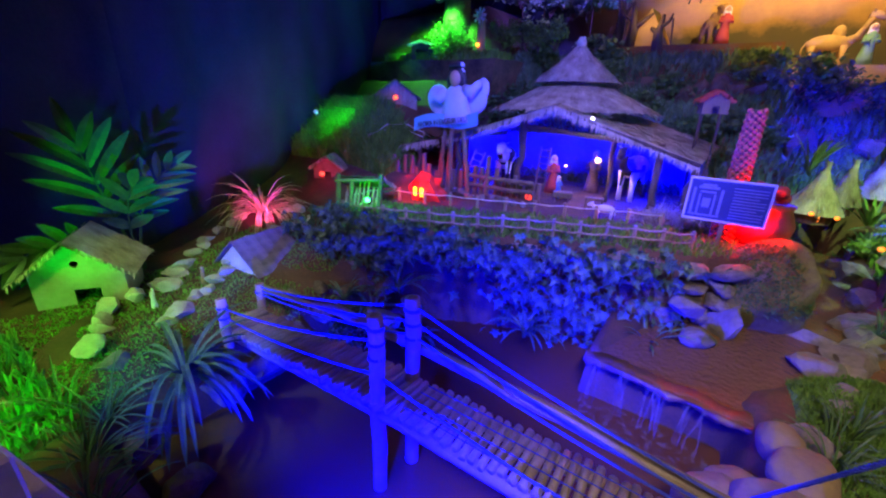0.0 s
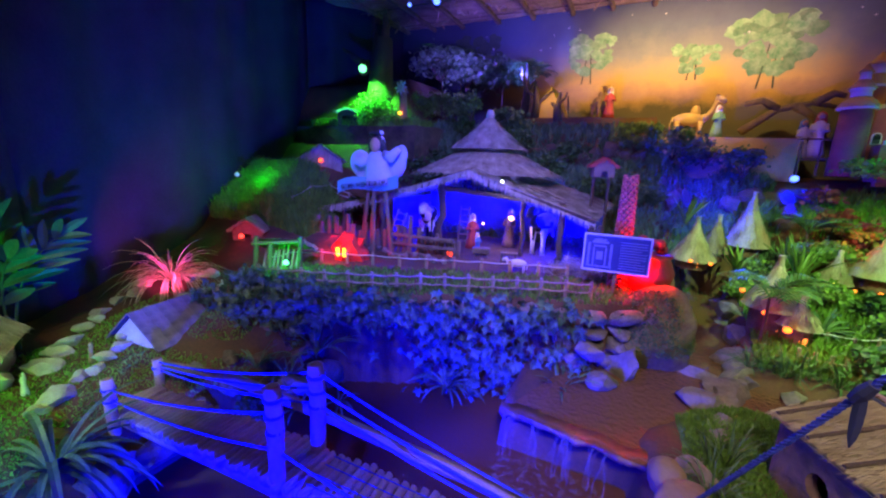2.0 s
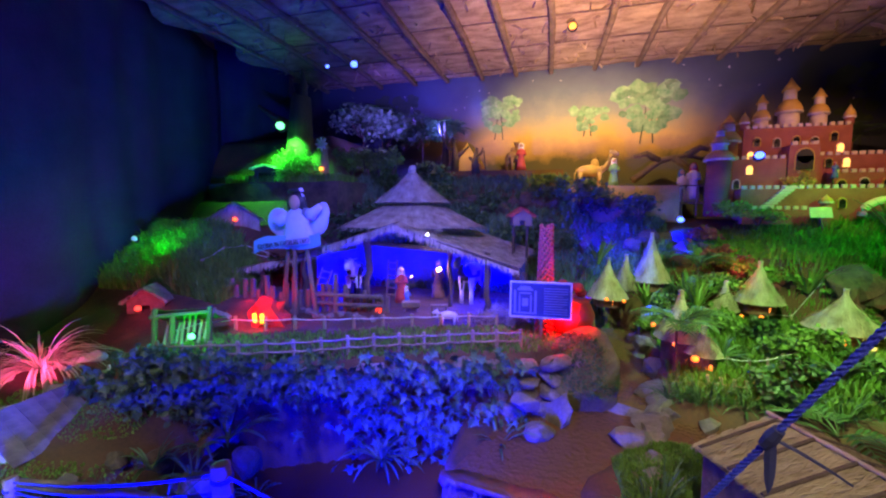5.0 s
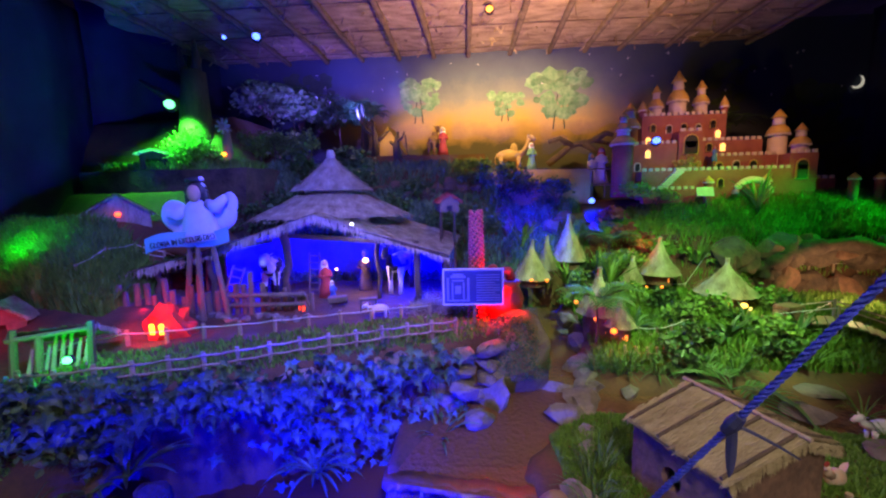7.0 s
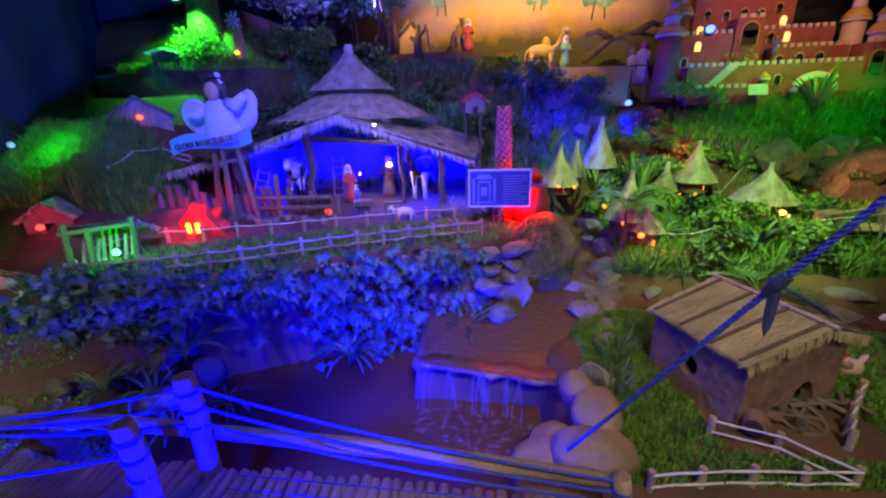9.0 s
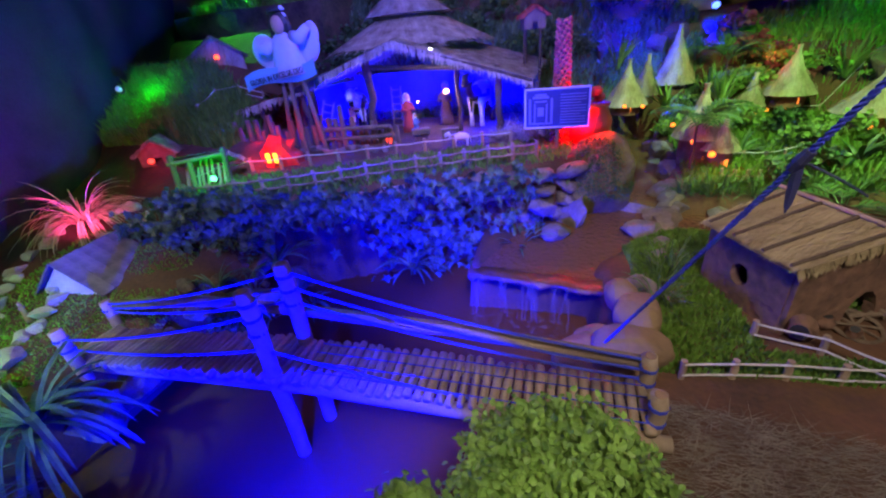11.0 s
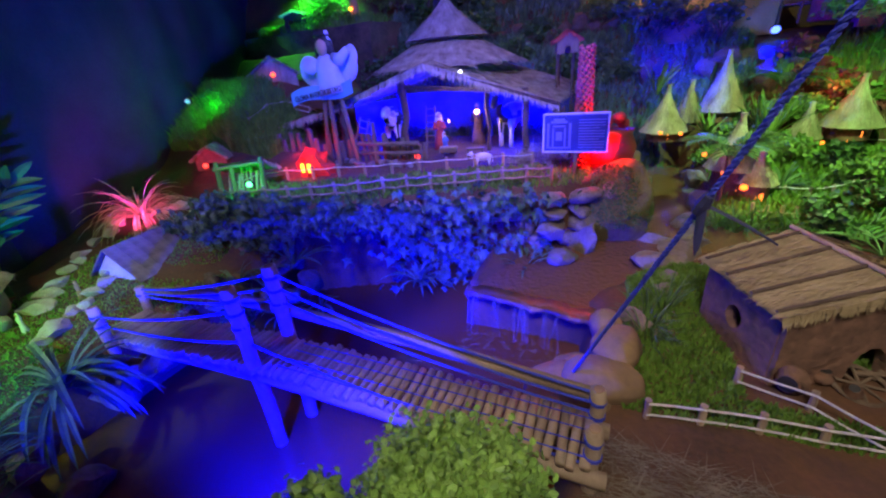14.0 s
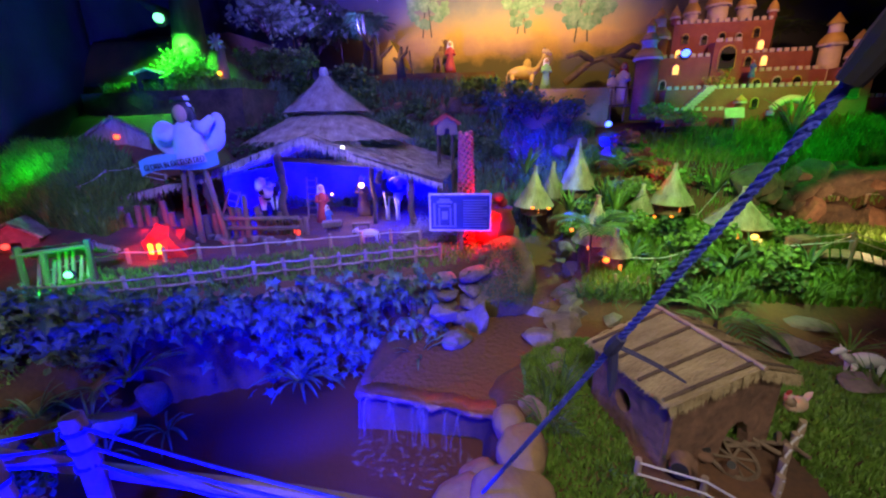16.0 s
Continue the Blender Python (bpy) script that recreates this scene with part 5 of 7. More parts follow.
bm = rock_bm(0.32, 0.36, 0.42, 5, 0.25, 4)
part("mound", bm, mat("moss", (0.26, 0.24, 0.08), (0.14, 0.1, 0.05), 9, 0.95, 0.9, 60), mm, smooth=True)
verts, faces = [], []
rnd = random.Random(6)
for k in range(5000):
    d = Vector((rnd.gauss(0, 1), rnd.gauss(0, 1), abs(rnd.gauss(0, 1)))).normalized()
    p = Vector((d.x * 0.31, d.y * 0.35, d.z * 0.41)) * rnd.uniform(0.93, 1.02)
    q = Vector((rnd.uniform(-1, 1), rnd.uniform(-1, 1), rnd.uniform(-1, 1))) * 0.012
    b = len(verts)
    verts += [p - q, p + q.cross(d) * 0.8, p + q + d * 0.012]
    faces.append((b, b + 1, b + 2))
me = bpy.data.meshes.new("moss")
me.from_pydata(verts, [], faces)
me.materials.append(LEAF)
mo = new("moss", me)
mo.parent = mm
mo["kind"] = "stuff"
for k, (x, y, z) in enumerate(((-1.75, 0.72, 0.02), (-1.55, 0.6, -0.08), (-1.95, 0.62, 0.12), (-1.4, 0.85, -0.12), (-1.85, 0.9, 0.1))):
    blade_plant("bank_weed", "tangled weed among the stones of the bank", x, y, z, 16, 0.22, 0.022, 1.6, IVY, 540 + k, 1.3, "weeds on the bank")
for k, (x, y, z) in enumerate(((1.95, 3.2, 0.24), (2.35, 2.75, 0.22), (2.75, 2.95, 0.24), (2.05, 2.4, 0.18), (3.15, 3.3, 0.26), (2.5, 3.75, 0.3), (3.45, 3.0, 0.25), (2.9, 2.45, 0.2), (1.75, 3.55, 0.28), (3.7, 3.6, 0.28))):
    if k % 2:
        shrub("leafy_plant", "low plant with rounded dark green leaves", x, y, z, 0.16, 0.14, 0.12, 420, 0.055, LEAF, 570 + k, "low plants of the village")
    else:
        blade_plant("leafy_plant", "low plant with spreading pointed leaves", x, y, z, 22, 0.3, 0.05, 1.4, LEAF, 570 + k, 1.2, "low plants of the village")
shrub("weeds", "low weeds by the bridge posts", -1.55, 0.35, 0.0, 0.16, 0.1, 0.1, 350, 0.04, LEAF, 6)
rnd = random.Random(77)
for k, (x, y, z, r) in enumerate(((-2.75, 4.5, 1.2, 0.34), (-2.3, 4.75, 1.4, 0.36), (-1.95, 5.0, 1.55, 0.34), (-2.9, 4.9, 1.5, 0.3), (-2.45, 5.4, 1.9, 0.34), (-1.5, 5.2, 1.75, 0.3), (-0.9, 4.95, 1.35, 0.3), (-0.55, 5.2, 1.6, 0.28),
                                  (-0.3, 4.75, 1.1, 0.26), (0.1, 4.9, 1.2, 0.25), (0.3, 5.35, 1.75, 0.34), (0.75, 5.5, 1.75, 0.32), (1.15, 5.45, 1.65, 0.3), (1.6, 5.4, 1.55, 0.28), (-1.2, 4.6, 1.3, 0.25), (0.5, 4.9, 1.1, 0.22), (-3.3, 3.9, 1.1, 0.25), (-3.0, 3.3, 0.75, 0.25))):
    shrub("hillside_bush", "dark leafy bush on the slope behind the stable", x, y, z, r, r * 0.8, r * 0.65, 620, 0.06, IVY if x > -0.2 else LEAF, 100 + k, "bushes on the slope")
for k, (x, y, z, r) in enumerate(((1.75, 3.6, 0.3, 0.2), (2.2, 3.9, 0.32, 0.25), (1.9, 4.4, 0.35, 0.3), (2.5, 3.3, 0.28, 0.2), (3.7, 3.8, 0.3, 0.25), (2.9, 3.6, 0.3, 0.22), (3.6, 4.25, 0.35, 0.2), (1.55, 3.9, 0.3, 0.2), (2.35, 4.8, 0.6, 0.25), (3.0, 5.15, 1.5, 0.25), (2.7, 5.3, 1.6, 0.22), (3.2, 2.9, 0.25, 0.2), (2.15, 4.62, 0.62, 0.2), (2.5, 4.7, 0.66, 0.22), (2.75, 4.85, 0.85, 0.2), (3.1, 4.75, 0.75, 0.22), (3.45, 4.6, 0.7, 0.2), (3.75, 4.45, 0.5, 0.16), (1.35, 4.8, 0.65, 0.16))):
    shrub("village_bush", "bright green leafy bush among the huts", x, y, z, r, r * 0.8, r * 0.5, 520, 0.05, BUSHLEAF, 140 + k, "bushes of the village")
for k, (x, y, z, s, n, ln) in enumerate(((2.2, 4.75, 0.7, 0.25, 9, 0.45), (1.42, 2.72, 0.22, 0.42, 10, 0.4), (4.6, 6.3, 1.9, 0.8, 9, 0.6), (-2.1, 6.3, 2.2, 0.9, 10, 0.7), (-2.9, 6.2, 2.3, 0.9, 9, 0.7), (-3.4, 6.4, 2.4, 1.0, 9, 0.7), (-1.6, 6.5, 2.2, 0.9, 8, 0.5))):
    palm("small_palm", "small palm with feathered green fronds", x, y, z, s, n, ln, 0.16, LEAF, 60 + k, "small palms", spread=0.7, leaf_w=0.028, pairs=9)
# upright yucca-like plants among the huts
for k, (x, y, z, ln, n) in enumerate(((0.93, 4.35, 0.98, 0.42, 16), (2.02, 4.15, 0.5, 0.5, 22), (3.3, 4.55, 0.7, 0.5, 20), (2.0, 4.5, 0.55, 0.4, 18), (4.3, 4.95, 1.42, 0.6, 18), (1.5, 4.25, 0.5, 0.34, 16))):
    blade_plant("yucca", "upright plant with long pointed green leaves", x, y, z, n, ln, 0.05, 0.75, BUSHLEAF, 360 + k, 0.75, "yuccas among the huts")
palm("fallen_frond_plant", "low palm with wide drooping fronds by the brook", 2.2, 2.0, 0.14, 0.05, 7, 0.6, 0.2, LEAF, 99, spread=1.3, droop=1.2, leaf_w=0.03)
for k, (x, y, z) in enumerate(((2.75, 1.35, 0.1), (2.9, 1.75, 0.12), (3.2, 1.6, 0.12), (3.1, 2.4, 0.2), (2.6, 2.5, 0.2), (3.6, 2.2, 0.2), (3.5, 2.7, 0.2))):
    blade_plant("grass_clump", "tall grass clump near the small bridge", x, y, z, 30, 0.25, 0.013, 1.3, GRASS, 80 + k, 1.1, "clumps near the small bridge")


# ---- sign board ----
def build_sign():
    sg = thing("sign_board", "blue-lit information board with a drawn gateway, in a pale frame", "sign", pose(0.266, 2.37, 0.91, 0, 0, 1.4))
    # the blue light on the board is put into the panel's colour
    PANEL = mat("blue_lit_panel", (0.05, 0.06, 0.15), (0.04, 0.045, 0.11), 5, 0.4, 0.05, 60)
    bm = bmesh.new()
    box(bm, 0.5, 0.012, 0.3, Matrix.Translation((0, 0, -0.15)))
    part("panel", bm, PANEL, sg)
    for sx, sz, x, z in ((0.52, 0.014, 0, 0.145), (0.52, 0.014, 0, -0.159), (0.014, 0.29, -0.253, -0.145), (0.014, 0.29, 0.253, -0.145)):
        bm = bmesh.new()
        box(bm, sx, 0.02, sz, Matrix.Translation((x, -0.003, z)))
        part("frame", bm, WHITE, sg)
    ink = mat("pale_ink", (0.24, 0.25, 0.34), (0.18, 0.19, 0.27), 8, 0.5, 0)
    for sx, sz, x, z in ((0.018, 0.19, -0.215, -0.11), (0.018, 0.19, -0.04, -0.11), (0.13, 0.018, -0.128, 0.08), (0.09, 0.016, -0.128, 0.1), (0.012, 0.15, -0.175, -0.11), (0.012, 0.15, -0.08, -0.11), (0.1, 0.012, -0.128, 0.05), (0.05, 0.07, -0.128, -0.06), (0.2, 0.012, -0.128, -0.125)):
        bm = bmesh.new()
        box(bm, sx, 0.003, sz, Matrix.Translation((x, -0.0085, z)))
        part("gateway_line", bm, ink, sg)
    for k in range(11):
        bm = bmesh.new()
        box(bm, 0.2 - 0.04 * (k % 4 == 3), 0.003, 0.006, Matrix.Translation((0.128 - 0.02 * (k % 4 == 3), -0.0085, 0.1 - k * 0.022)))
        part("text_line", bm, ink, sg)
    bm = bmesh.new()
    box(bm, 0.03, 0.02, 0.45, Matrix.Translation((0.01, 0.014, -0.5)))
    part("stake", bm, WOOD, sg)


build_sign()


# ---- small houses ----
def gable_house(name, label, m, w, d, h, rg, wall_mat, roof_mat, door, hole=None, over=0.05, seed=1, group="", tiles=0):
    """A little gabled house with a cut door, its gable towards -y."""
    hs = thing(name, label, "house", m, group)
    bm = bmesh.new()
    pts = [(-w / 2, 0), (w / 2, 0), (w / 2, h), (0, rg), (-w / 2, h)]
    dx, dw, dh = door
    ov = [bm.verts.new((x, 0, z)) for x, z in ((-w / 2, 0), (dx - dw / 2, 0), (dx - dw / 2, dh), (dx + dw / 2, dh), (dx + dw / 2, 0), (w / 2, 0), (w / 2, h), (0, rg), (-w / 2, h))]
    es = [bm.edges.new((ov[i], ov[(i + 1) % 9])) for i in range(9)]
    if hole:
        hx, hz, hr = hole
        iv = [bm.verts.new((hx + hr * math.cos(q * math.tau / 10), 0, hz + hr * math.sin(q * math.tau / 10))) for q in range(10)]
        es += [bm.edges.new((iv[i], iv[(i + 1) % 10])) for i in range(10)]
    bmesh.ops.triangle_fill(bm, use_beauty=True, edges=es)
    fr = part("front_wall", bm, wall_mat, hs, m=Matrix.Translation((0, -d / 2, 0)))
    fr.modifiers.new("thick", "SOLIDIFY").thickness = 0.015
    bm = bmesh.new()
    bm.faces.new([bm.verts.new((x, d / 2, z)) for x, z in pts])
    part("back_wall", bm, wall_mat, hs).modifiers.new("thick", "SOLIDIFY").thickness = 0.015
    for s in (-1, 1):
        bm = bmesh.new()
        box(bm, 0.015, d - 0.02, h, Matrix.Translation((s * (w / 2 - 0.008), 0, 0)))
        part("side_wall", bm, wall_mat, hs)
        bm = bmesh.new()
        k = (rg - h) / (w / 2)
        a, b = Vector((0, -d / 2 - over, rg + 0.015)), Vector((0, d / 2 + over, rg + 0.015))
        e = Vector((s * (w / 2 + over), 0, -(w / 2 + over) * k))
        if tiles:
            n = 5
            box(bm, e.length / tiles * 1.1, (b - a).length / n * 0.97, 0.012)
            tile = mesh_of(bm, "tile", roof_mat)
            for j in range(tiles):
                for i in range(n):
                    p = a.lerp(b, (i + 0.5) / n) + e * ((j + 0.5) / tiles)
                    ob = new("tile", tile)
                    ob.parent = hs
                    ob.matrix_basis = Matrix.Translation(p + Vector((0, 0, 0.002 * ((i + j) % 2)))) @ pose(0, 0, 0, 0, s * math.degrees(math.atan(k)), 0)
        else:
            part("roof_side", thatch_slab(bm, a, b, b + e, a + e, seed, 90, 0.02, 0.05), roof_mat, hs)
    return hs


HUTWALL = mat("weathered_board", (0.42, 0.38, 0.28), (0.3, 0.26, 0.18), 6, 0.8, 0.3, 40)
gable_house("bird_hut", "pale little hut with a round hole and bark roof", pose(-3.3, -0.48, 0.13, 0, 0, 58), 0.5, 0.34, 0.3, 0.5, HUTWALL, THATCH, (0.03, 0.14, 0.16), (0.0, 0.34, 0.024), 0.08, 1)
gable_house("shed", "small pale-walled shed with a slab roof by the bridge", pose(-2.8, 0.5, 0.1, 0, 0, 6), 0.44, 0.4, 0.17, 0.36, WHITE, mat("slab_tiles", (0.24, 0.19, 0.2), (0.14, 0.11, 0.12), 8, 0.8, 0.5, 40, vary=0.25), (-0.02, 0.08, 0.1), None, 0.05, 2, tiles=5)
gable_house("cottage", "tiny cottage glowing red at its door", pose(-3.75, 2.1, 0.62, 0, 0, 30), 0.34, 0.3, 0.14, 0.26, CLAY, THATCH, (0.0, 0.08, 0.08), None, 0.05, 3)
gable_house("cottage", "tiny thatched cottage on the slope, red light in its gable", pose(-3.9, 3.45, 1.32, 0, 0, 44), 0.6, 0.4, 0.25, 0.46, THATCH, THATCH, (0.0, 0.1, 0.1), (0.0, 0.24, 0.03), 0.06, 4)
gable_house("market_stall", "small flat stall with a pale roof on the green terrace", pose(-4.25, 4.6, 2.13, 0, 0, 10), 0.36, 0.25, 0.24, 0.29, BARK, WHITE, (0.0, 0.2, 0.17), None, 0.05, 5)
gable_house("bird_house", "little wooden house on legs with a red roof", pose(-0.02, 3.75, 1.5, 0, 0, 15), 0.22, 0.2, 0.13, 0.2, WOOD, mat("red_roof", (0.5, 0.1, 0.06), (0.35, 0.07, 0.05), 9, 0.8, 0.4, 60), (0.0, 0.06, 0.07), None, 0.04, 6)
st = thing("stand", "thin legged stand under the little house", "stand")
for x, y in ((-0.1, 3.67), (0.06, 3.67), (-0.1, 3.83), (0.06, 3.83)):
    part("leg", between(bmesh.new(), (x, y, 0.5), (x, y, 1.51), 0.012), BARK, st)


def bulb(name, x, y, z, r, color, strength, label, group="", housing=True):
    lp = thing(name, label, "lamp", Matrix.Translation((x, y, z)), group)
    part("bulb", ball(bmesh.new(), r, r, r * 0.85), glow("glow_" + label.split()[0], color, strength), lp, smooth=True)
    if housing:
        bm = bmesh.new()
        cyl(bm, r * 1.35, r * 1.1, r * 0.8, Matrix.Translation((0, r * 0.25, -r * 0.2)) @ pose(0, 0, 0, -80, 0, 0), 12)
        part("housing", bm, BLACK, lp)
    return lp


bulb("spot_lamp", -3.95, 4.55, 3.05, 0.07, (0.2, 1.0, 0.4), 2.6, "emerald spot lamp hanging over the terrace")
bulb("spot_lamp", 2.24, 5.75, 1.55, 0.05, (0.08, 0.16, 1.0), 5, "blue spot lamp by the water curtain")
bulb("spot_lamp", 2.98, 5.2, 2.42, 0.055, (0.08, 0.16, 1.0), 5, "blue spot lamp before the castle")
bulb("spot_lamp", -2.38, 1.33, 0.68, 0.028, (0.2, 1.0, 0.4), 2.6, "green lamp lighting a little lean-to")
bulb("spot_lamp", -3.0, 5.3, 4.18, 0.06, (0.08, 0.16, 1.0), 5, "blue spot lamp under the mat ceiling")
bulb("spot_lamp", -3.7, 5.6, 4.31, 0.035, (0.08, 0.16, 1.0), 5, "blue spot lamp under the mat ceiling")
bulb("spot_lamp", 0.55, 5.0, 4.26, 0.05, (1.0, 0.35, 0.05), 3, "orange lamp under the mat ceiling")
# this lamp is off; a faint emission makes its face read pale
bulb("spot_lamp", -4.35, 2.4, 1.35, 0.035, (0.3, 0.35, 0.6), 0.4, "pale unlit spot lamp by the dark cloth")
bulb("lantern", -0.94, 3.41, 0.98, 0.035, (1.0, 0.62, 0.2), 2.6, "warm glowing lantern on a stable post", housing=False)
bulb("candle", -1.25, 3.3, 0.9, 0.014, (1.0, 0.6, 0.2), 10, "small warm candle light in the stable", housing=False)
bulb("roof_bulb", -0.95, 2.98, 1.42, 0.018, (0.8, 0.85, 1.0), 8, "tiny white bulb under the eave", housing=False)


# ---- figures, each one plain piece ----
def figure(name, label, x, y, z, h, colors, turn=0, arms=True, category="statue", lean=0):
    bm = bmesh.new()
    seg = 12

    def lathe(prof, mi, m=Matrix()):
        rows = [[bm.verts.new(m @ Vector((r * math.cos(k * math.tau / seg), 0.75 * r * math.sin(k * math.tau / seg), q))) for k in range(seg)] for r, q in prof]
        for a, b in zip(rows, rows[1:]):
            for k in range(seg):
                bm.faces.new((a[k], a[(k + 1) % seg], b[(k + 1) % seg], b[k])).material_index = mi
        bm.faces.new(rows[0][::-1]).material_index = mi
        bm.faces.new(rows[-1]).material_index = mi

    lathe(((0.2 * h, 0), (0.17 * h, 0.2 * h), (0.11 * h, 0.5 * h), (0.14 * h, 0.72 * h), (0.05 * h, 0.84 * h)), 0)
    lathe(((0.04 * h, 0.84 * h), (0.075 * h, 0.89 * h), (0.075 * h, 0.95 * h), (0.03 * h, h)), 1)
    lathe(((0.12 * h, 0.7 * h), (0.1 * h, 0.86 * h), (0.09 * h, 0.97 * h), (0.03 * h, 1.03 * h)), 2, Matrix.Translation((0, 0.035 * h, 0)))
    if arms:
        for s in (-1, 1):
            tube(bm, [(s * 0.11 * h, 0, 0.74 * h), (s * 0.16 * h, -0.05 * h, 0.58 * h), (s * 0.06 * h, -0.14 * h, 0.6 * h)], [0.05 * h, 0.045 * h, 0.03 * h], 8)
    ob = solo(name, bm, colors[0], label, category, pose(x, y, z, lean, 0, turn), smooth=True)
    for c in colors[1:]:
        ob.data.materials.append(c)
    return ob


SKIN = mat("painted_face", (0.5, 0.3, 0.2), (0.4, 0.24, 0.16), 9, 0.6, 0)
REDCLOTH = mat("red_cloth", (0.45, 0.06, 0.05), (0.3, 0.04, 0.04), 9, 0.8, 0.1)
BLUECLOTH = mat("blue_cloth", (0.1, 0.2, 0.5), (0.06, 0.12, 0.35), 9, 0.8, 0.1)
BROWNCLOTH = mat("brown_cloth", (0.25, 0.14, 0.08), (0.15, 0.08, 0.05), 9, 0.8, 0.1)
GREENCLOTH = mat("green_cloth", (0.2, 0.4, 0.2), (0.12, 0.28, 0.14), 9, 0.8, 0.1)
figure("kneeling_figure", "kneeling figure in a red robe and pale veil", -1.42, 3.4, 0.56, 0.42, (REDCLOTH, SKIN, WHITEFIG), 30)
figure("standing_figure", "standing figure in a brown robe beside the lantern", -1.05, 3.75, 0.56, 0.48, (BROWNCLOTH, SKIN, BLUECLOTH), -10)
figure("sitting_figure", "small pale blue figure near the crib", -1.25, 3.15, 0.56, 0.24, (BLUECLOTH, SKIN, WHITEFIG), 60)
figure("robed_figure", "robed figure in white and blue on the footbridge", 2.28, 5.95, 1.82, 0.5, (WHITEFIG, SKIN, BLUECLOTH), 20)
figure("robed_figure", "robed figure in pink on the footbridge", 2.45, 6.0, 1.84, 0.58, (WHITEFIG, SKIN, REDCLOTH), -20)
figure("camel_driver", "camel driver in a green robe on the sands", 1.28, 5.9, 2.08, 0.44, (GREENCLOTH, SKIN, WHITEFIG), 10)
figure("camel_driver", "camel driver in red beside the tent", -0.2, 5.95, 2.38, 0.45, (REDCLOTH, SKIN, WHITEFIG), 10)
figure("gatekeeper", "tiny figure in orange and blue before the castle gate", 3.98, 5.5, 2.12, 0.22, (BLUECLOTH, SKIN, REDCLOTH), 0)


def beast(name, label, x, y, z, s, materials, turn, humps=0, neck=0.5, spots=False):
    """A standing four-legged figure, one plain piece; spots pick the second paint."""
    bm = bmesh.new()
    ball(bm, 0.42 * s, 0.17 * s, 0.2 * s, Matrix.Translation((0, 0, 0.55 * s)), 16)
    for k in range(humps):
        ball(bm, 0.13 * s, 0.1 * s, 0.2 * s, Matrix.Translation((0.14 * s - 0.26 * s * k, 0, 0.75 * s)), 10)
    for lx in (-0.3, 0.28):
        for ly in (-0.1, 0.1):
            tube(bm, [(lx * s, ly * s, 0), (lx * s * 1.03, ly * s, 0.25 * s), (lx * s, ly * s, 0.5 * s)], [0.045 * s, 0.04 * s, 0.08 * s], 8)
    hx, hz = (0.55 + 0.1 * neck) * s, (0.62 + neck * 0.55) * s
    tube(bm, [(0.33 * s, 0, 0.58 * s), (0.5 * s, 0, 0.6 * s + neck * 0.1 * s), (hx, 0, hz)], [0.12 * s, 0.09 * s, 0.07 * s], 10)
    tube(bm, [(hx - 0.06 * s, 0, hz + 0.02 * s), (hx + 0.08 * s, 0, hz), (hx + 0.2 * s, 0, hz - 0.08 * s)], [0.08 * s, 0.085 * s, 0.05 * s], 10)
    for q in (-1, 1):
        blade(bm, (hx - 0.02 * s, q * 0.06 * s, hz + 0.05 * s), (-0.3, q, 0.5), 0.13 * s, 0.06 * s, 0.1, 3)
    tube(bm, [(-0.4 * s, 0, 0.62 * s), (-0.47 * s, 0, 0.45 * s), (-0.46 * s, 0, 0.25 * s)], [0.02 * s, 0.018 * s, 0.025 * s], 6)
    if spots:
        for f in bm.faces:
            c = f.calc_center_median() / s
            if noise.noise(c * 3.2 + Vector((spots, 1.3, 2.1))) > 0.08:
                f.material_index = 1
    ob = solo(name, bm, materials[0], label, "statue", pose(x, y, z, 0, 0, turn), smooth=True)
    for m in materials[1:]:
        ob.data.materials.append(m)
    return ob


beast("cow", "white model cow with black patches in the stable", -2.08, 3.5, 0.56, 0.62, (WHITEFIG, BLACK), -75, 0, 0.3, 1.0)
beast("cow", "black and white model cow beside the lantern post", -0.6, 3.72, 0.56, 0.64, (WHITEFIG, BLACK), -100, 0, 0.4, 3.0)
beast("calf", "small pale model calf lying by the fence", -0.62, 2.62, 0.54, 0.2, (WHITEFIG,), 200, 0, 0.2)
TAN = mat("camel_paint", (0.55, 0.38, 0.18), (0.4, 0.27, 0.12), 8, 0.7, 0.1)
beast("camel", "tan model camel standing on the sands", 0.93, 6.05, 2.06, 0.52, (TAN,), 5, 1, 0.9)
beast("camel", "brown model camel with rider's red saddle cloth", -0.38, 6.1, 2.36, 0.48, (BROWNCLOTH,), 80, 1, 0.9)
beast("goat", "white model goat lying in the grass", 2.78, 1.5, 0.08, 0.24, (WHITEFIG,), 180, 0, 0.3)

# the angel over the stable
bm = bmesh.new()
tube(bm, [(0, 0, 0), (0, 0, 0.08), (0, 0, 0.2), (0.01, 0, 0.3), (0.02, 0, 0.36), (0.025, 0, 0.41)], [0.2, 0.185, 0.15, 0.14, 0.1, 0.035], 18)
for cx, cz, rx, rz, tilt in ((-0.25, 0.27, 0.15, 0.16, -30), (-0.2, 0.13, 0.11, 0.15, -30), (0.23, 0.22, 0.13, 0.15, 35), (0.31, 0.32, 0.08, 0.11, 10)):
    ball(bm, rx, 0.035, rz, Matrix.Translation((cx, 0.07, cz)) @ Matrix.Rotation(math.radians(tilt), 4, "Y"), 16)
tube(bm, [(-0.1, -0.02, 0.33), (-0.19, -0.07, 0.27), (-0.27, -0.1, 0.3)], [0.06, 0.06, 0.035], 10)
tube(bm, [(0.12, -0.02, 0.33), (0.22, -0.06, 0.3), (0.33, -0.07, 0.38)], [0.06, 0.065, 0.035], 10)
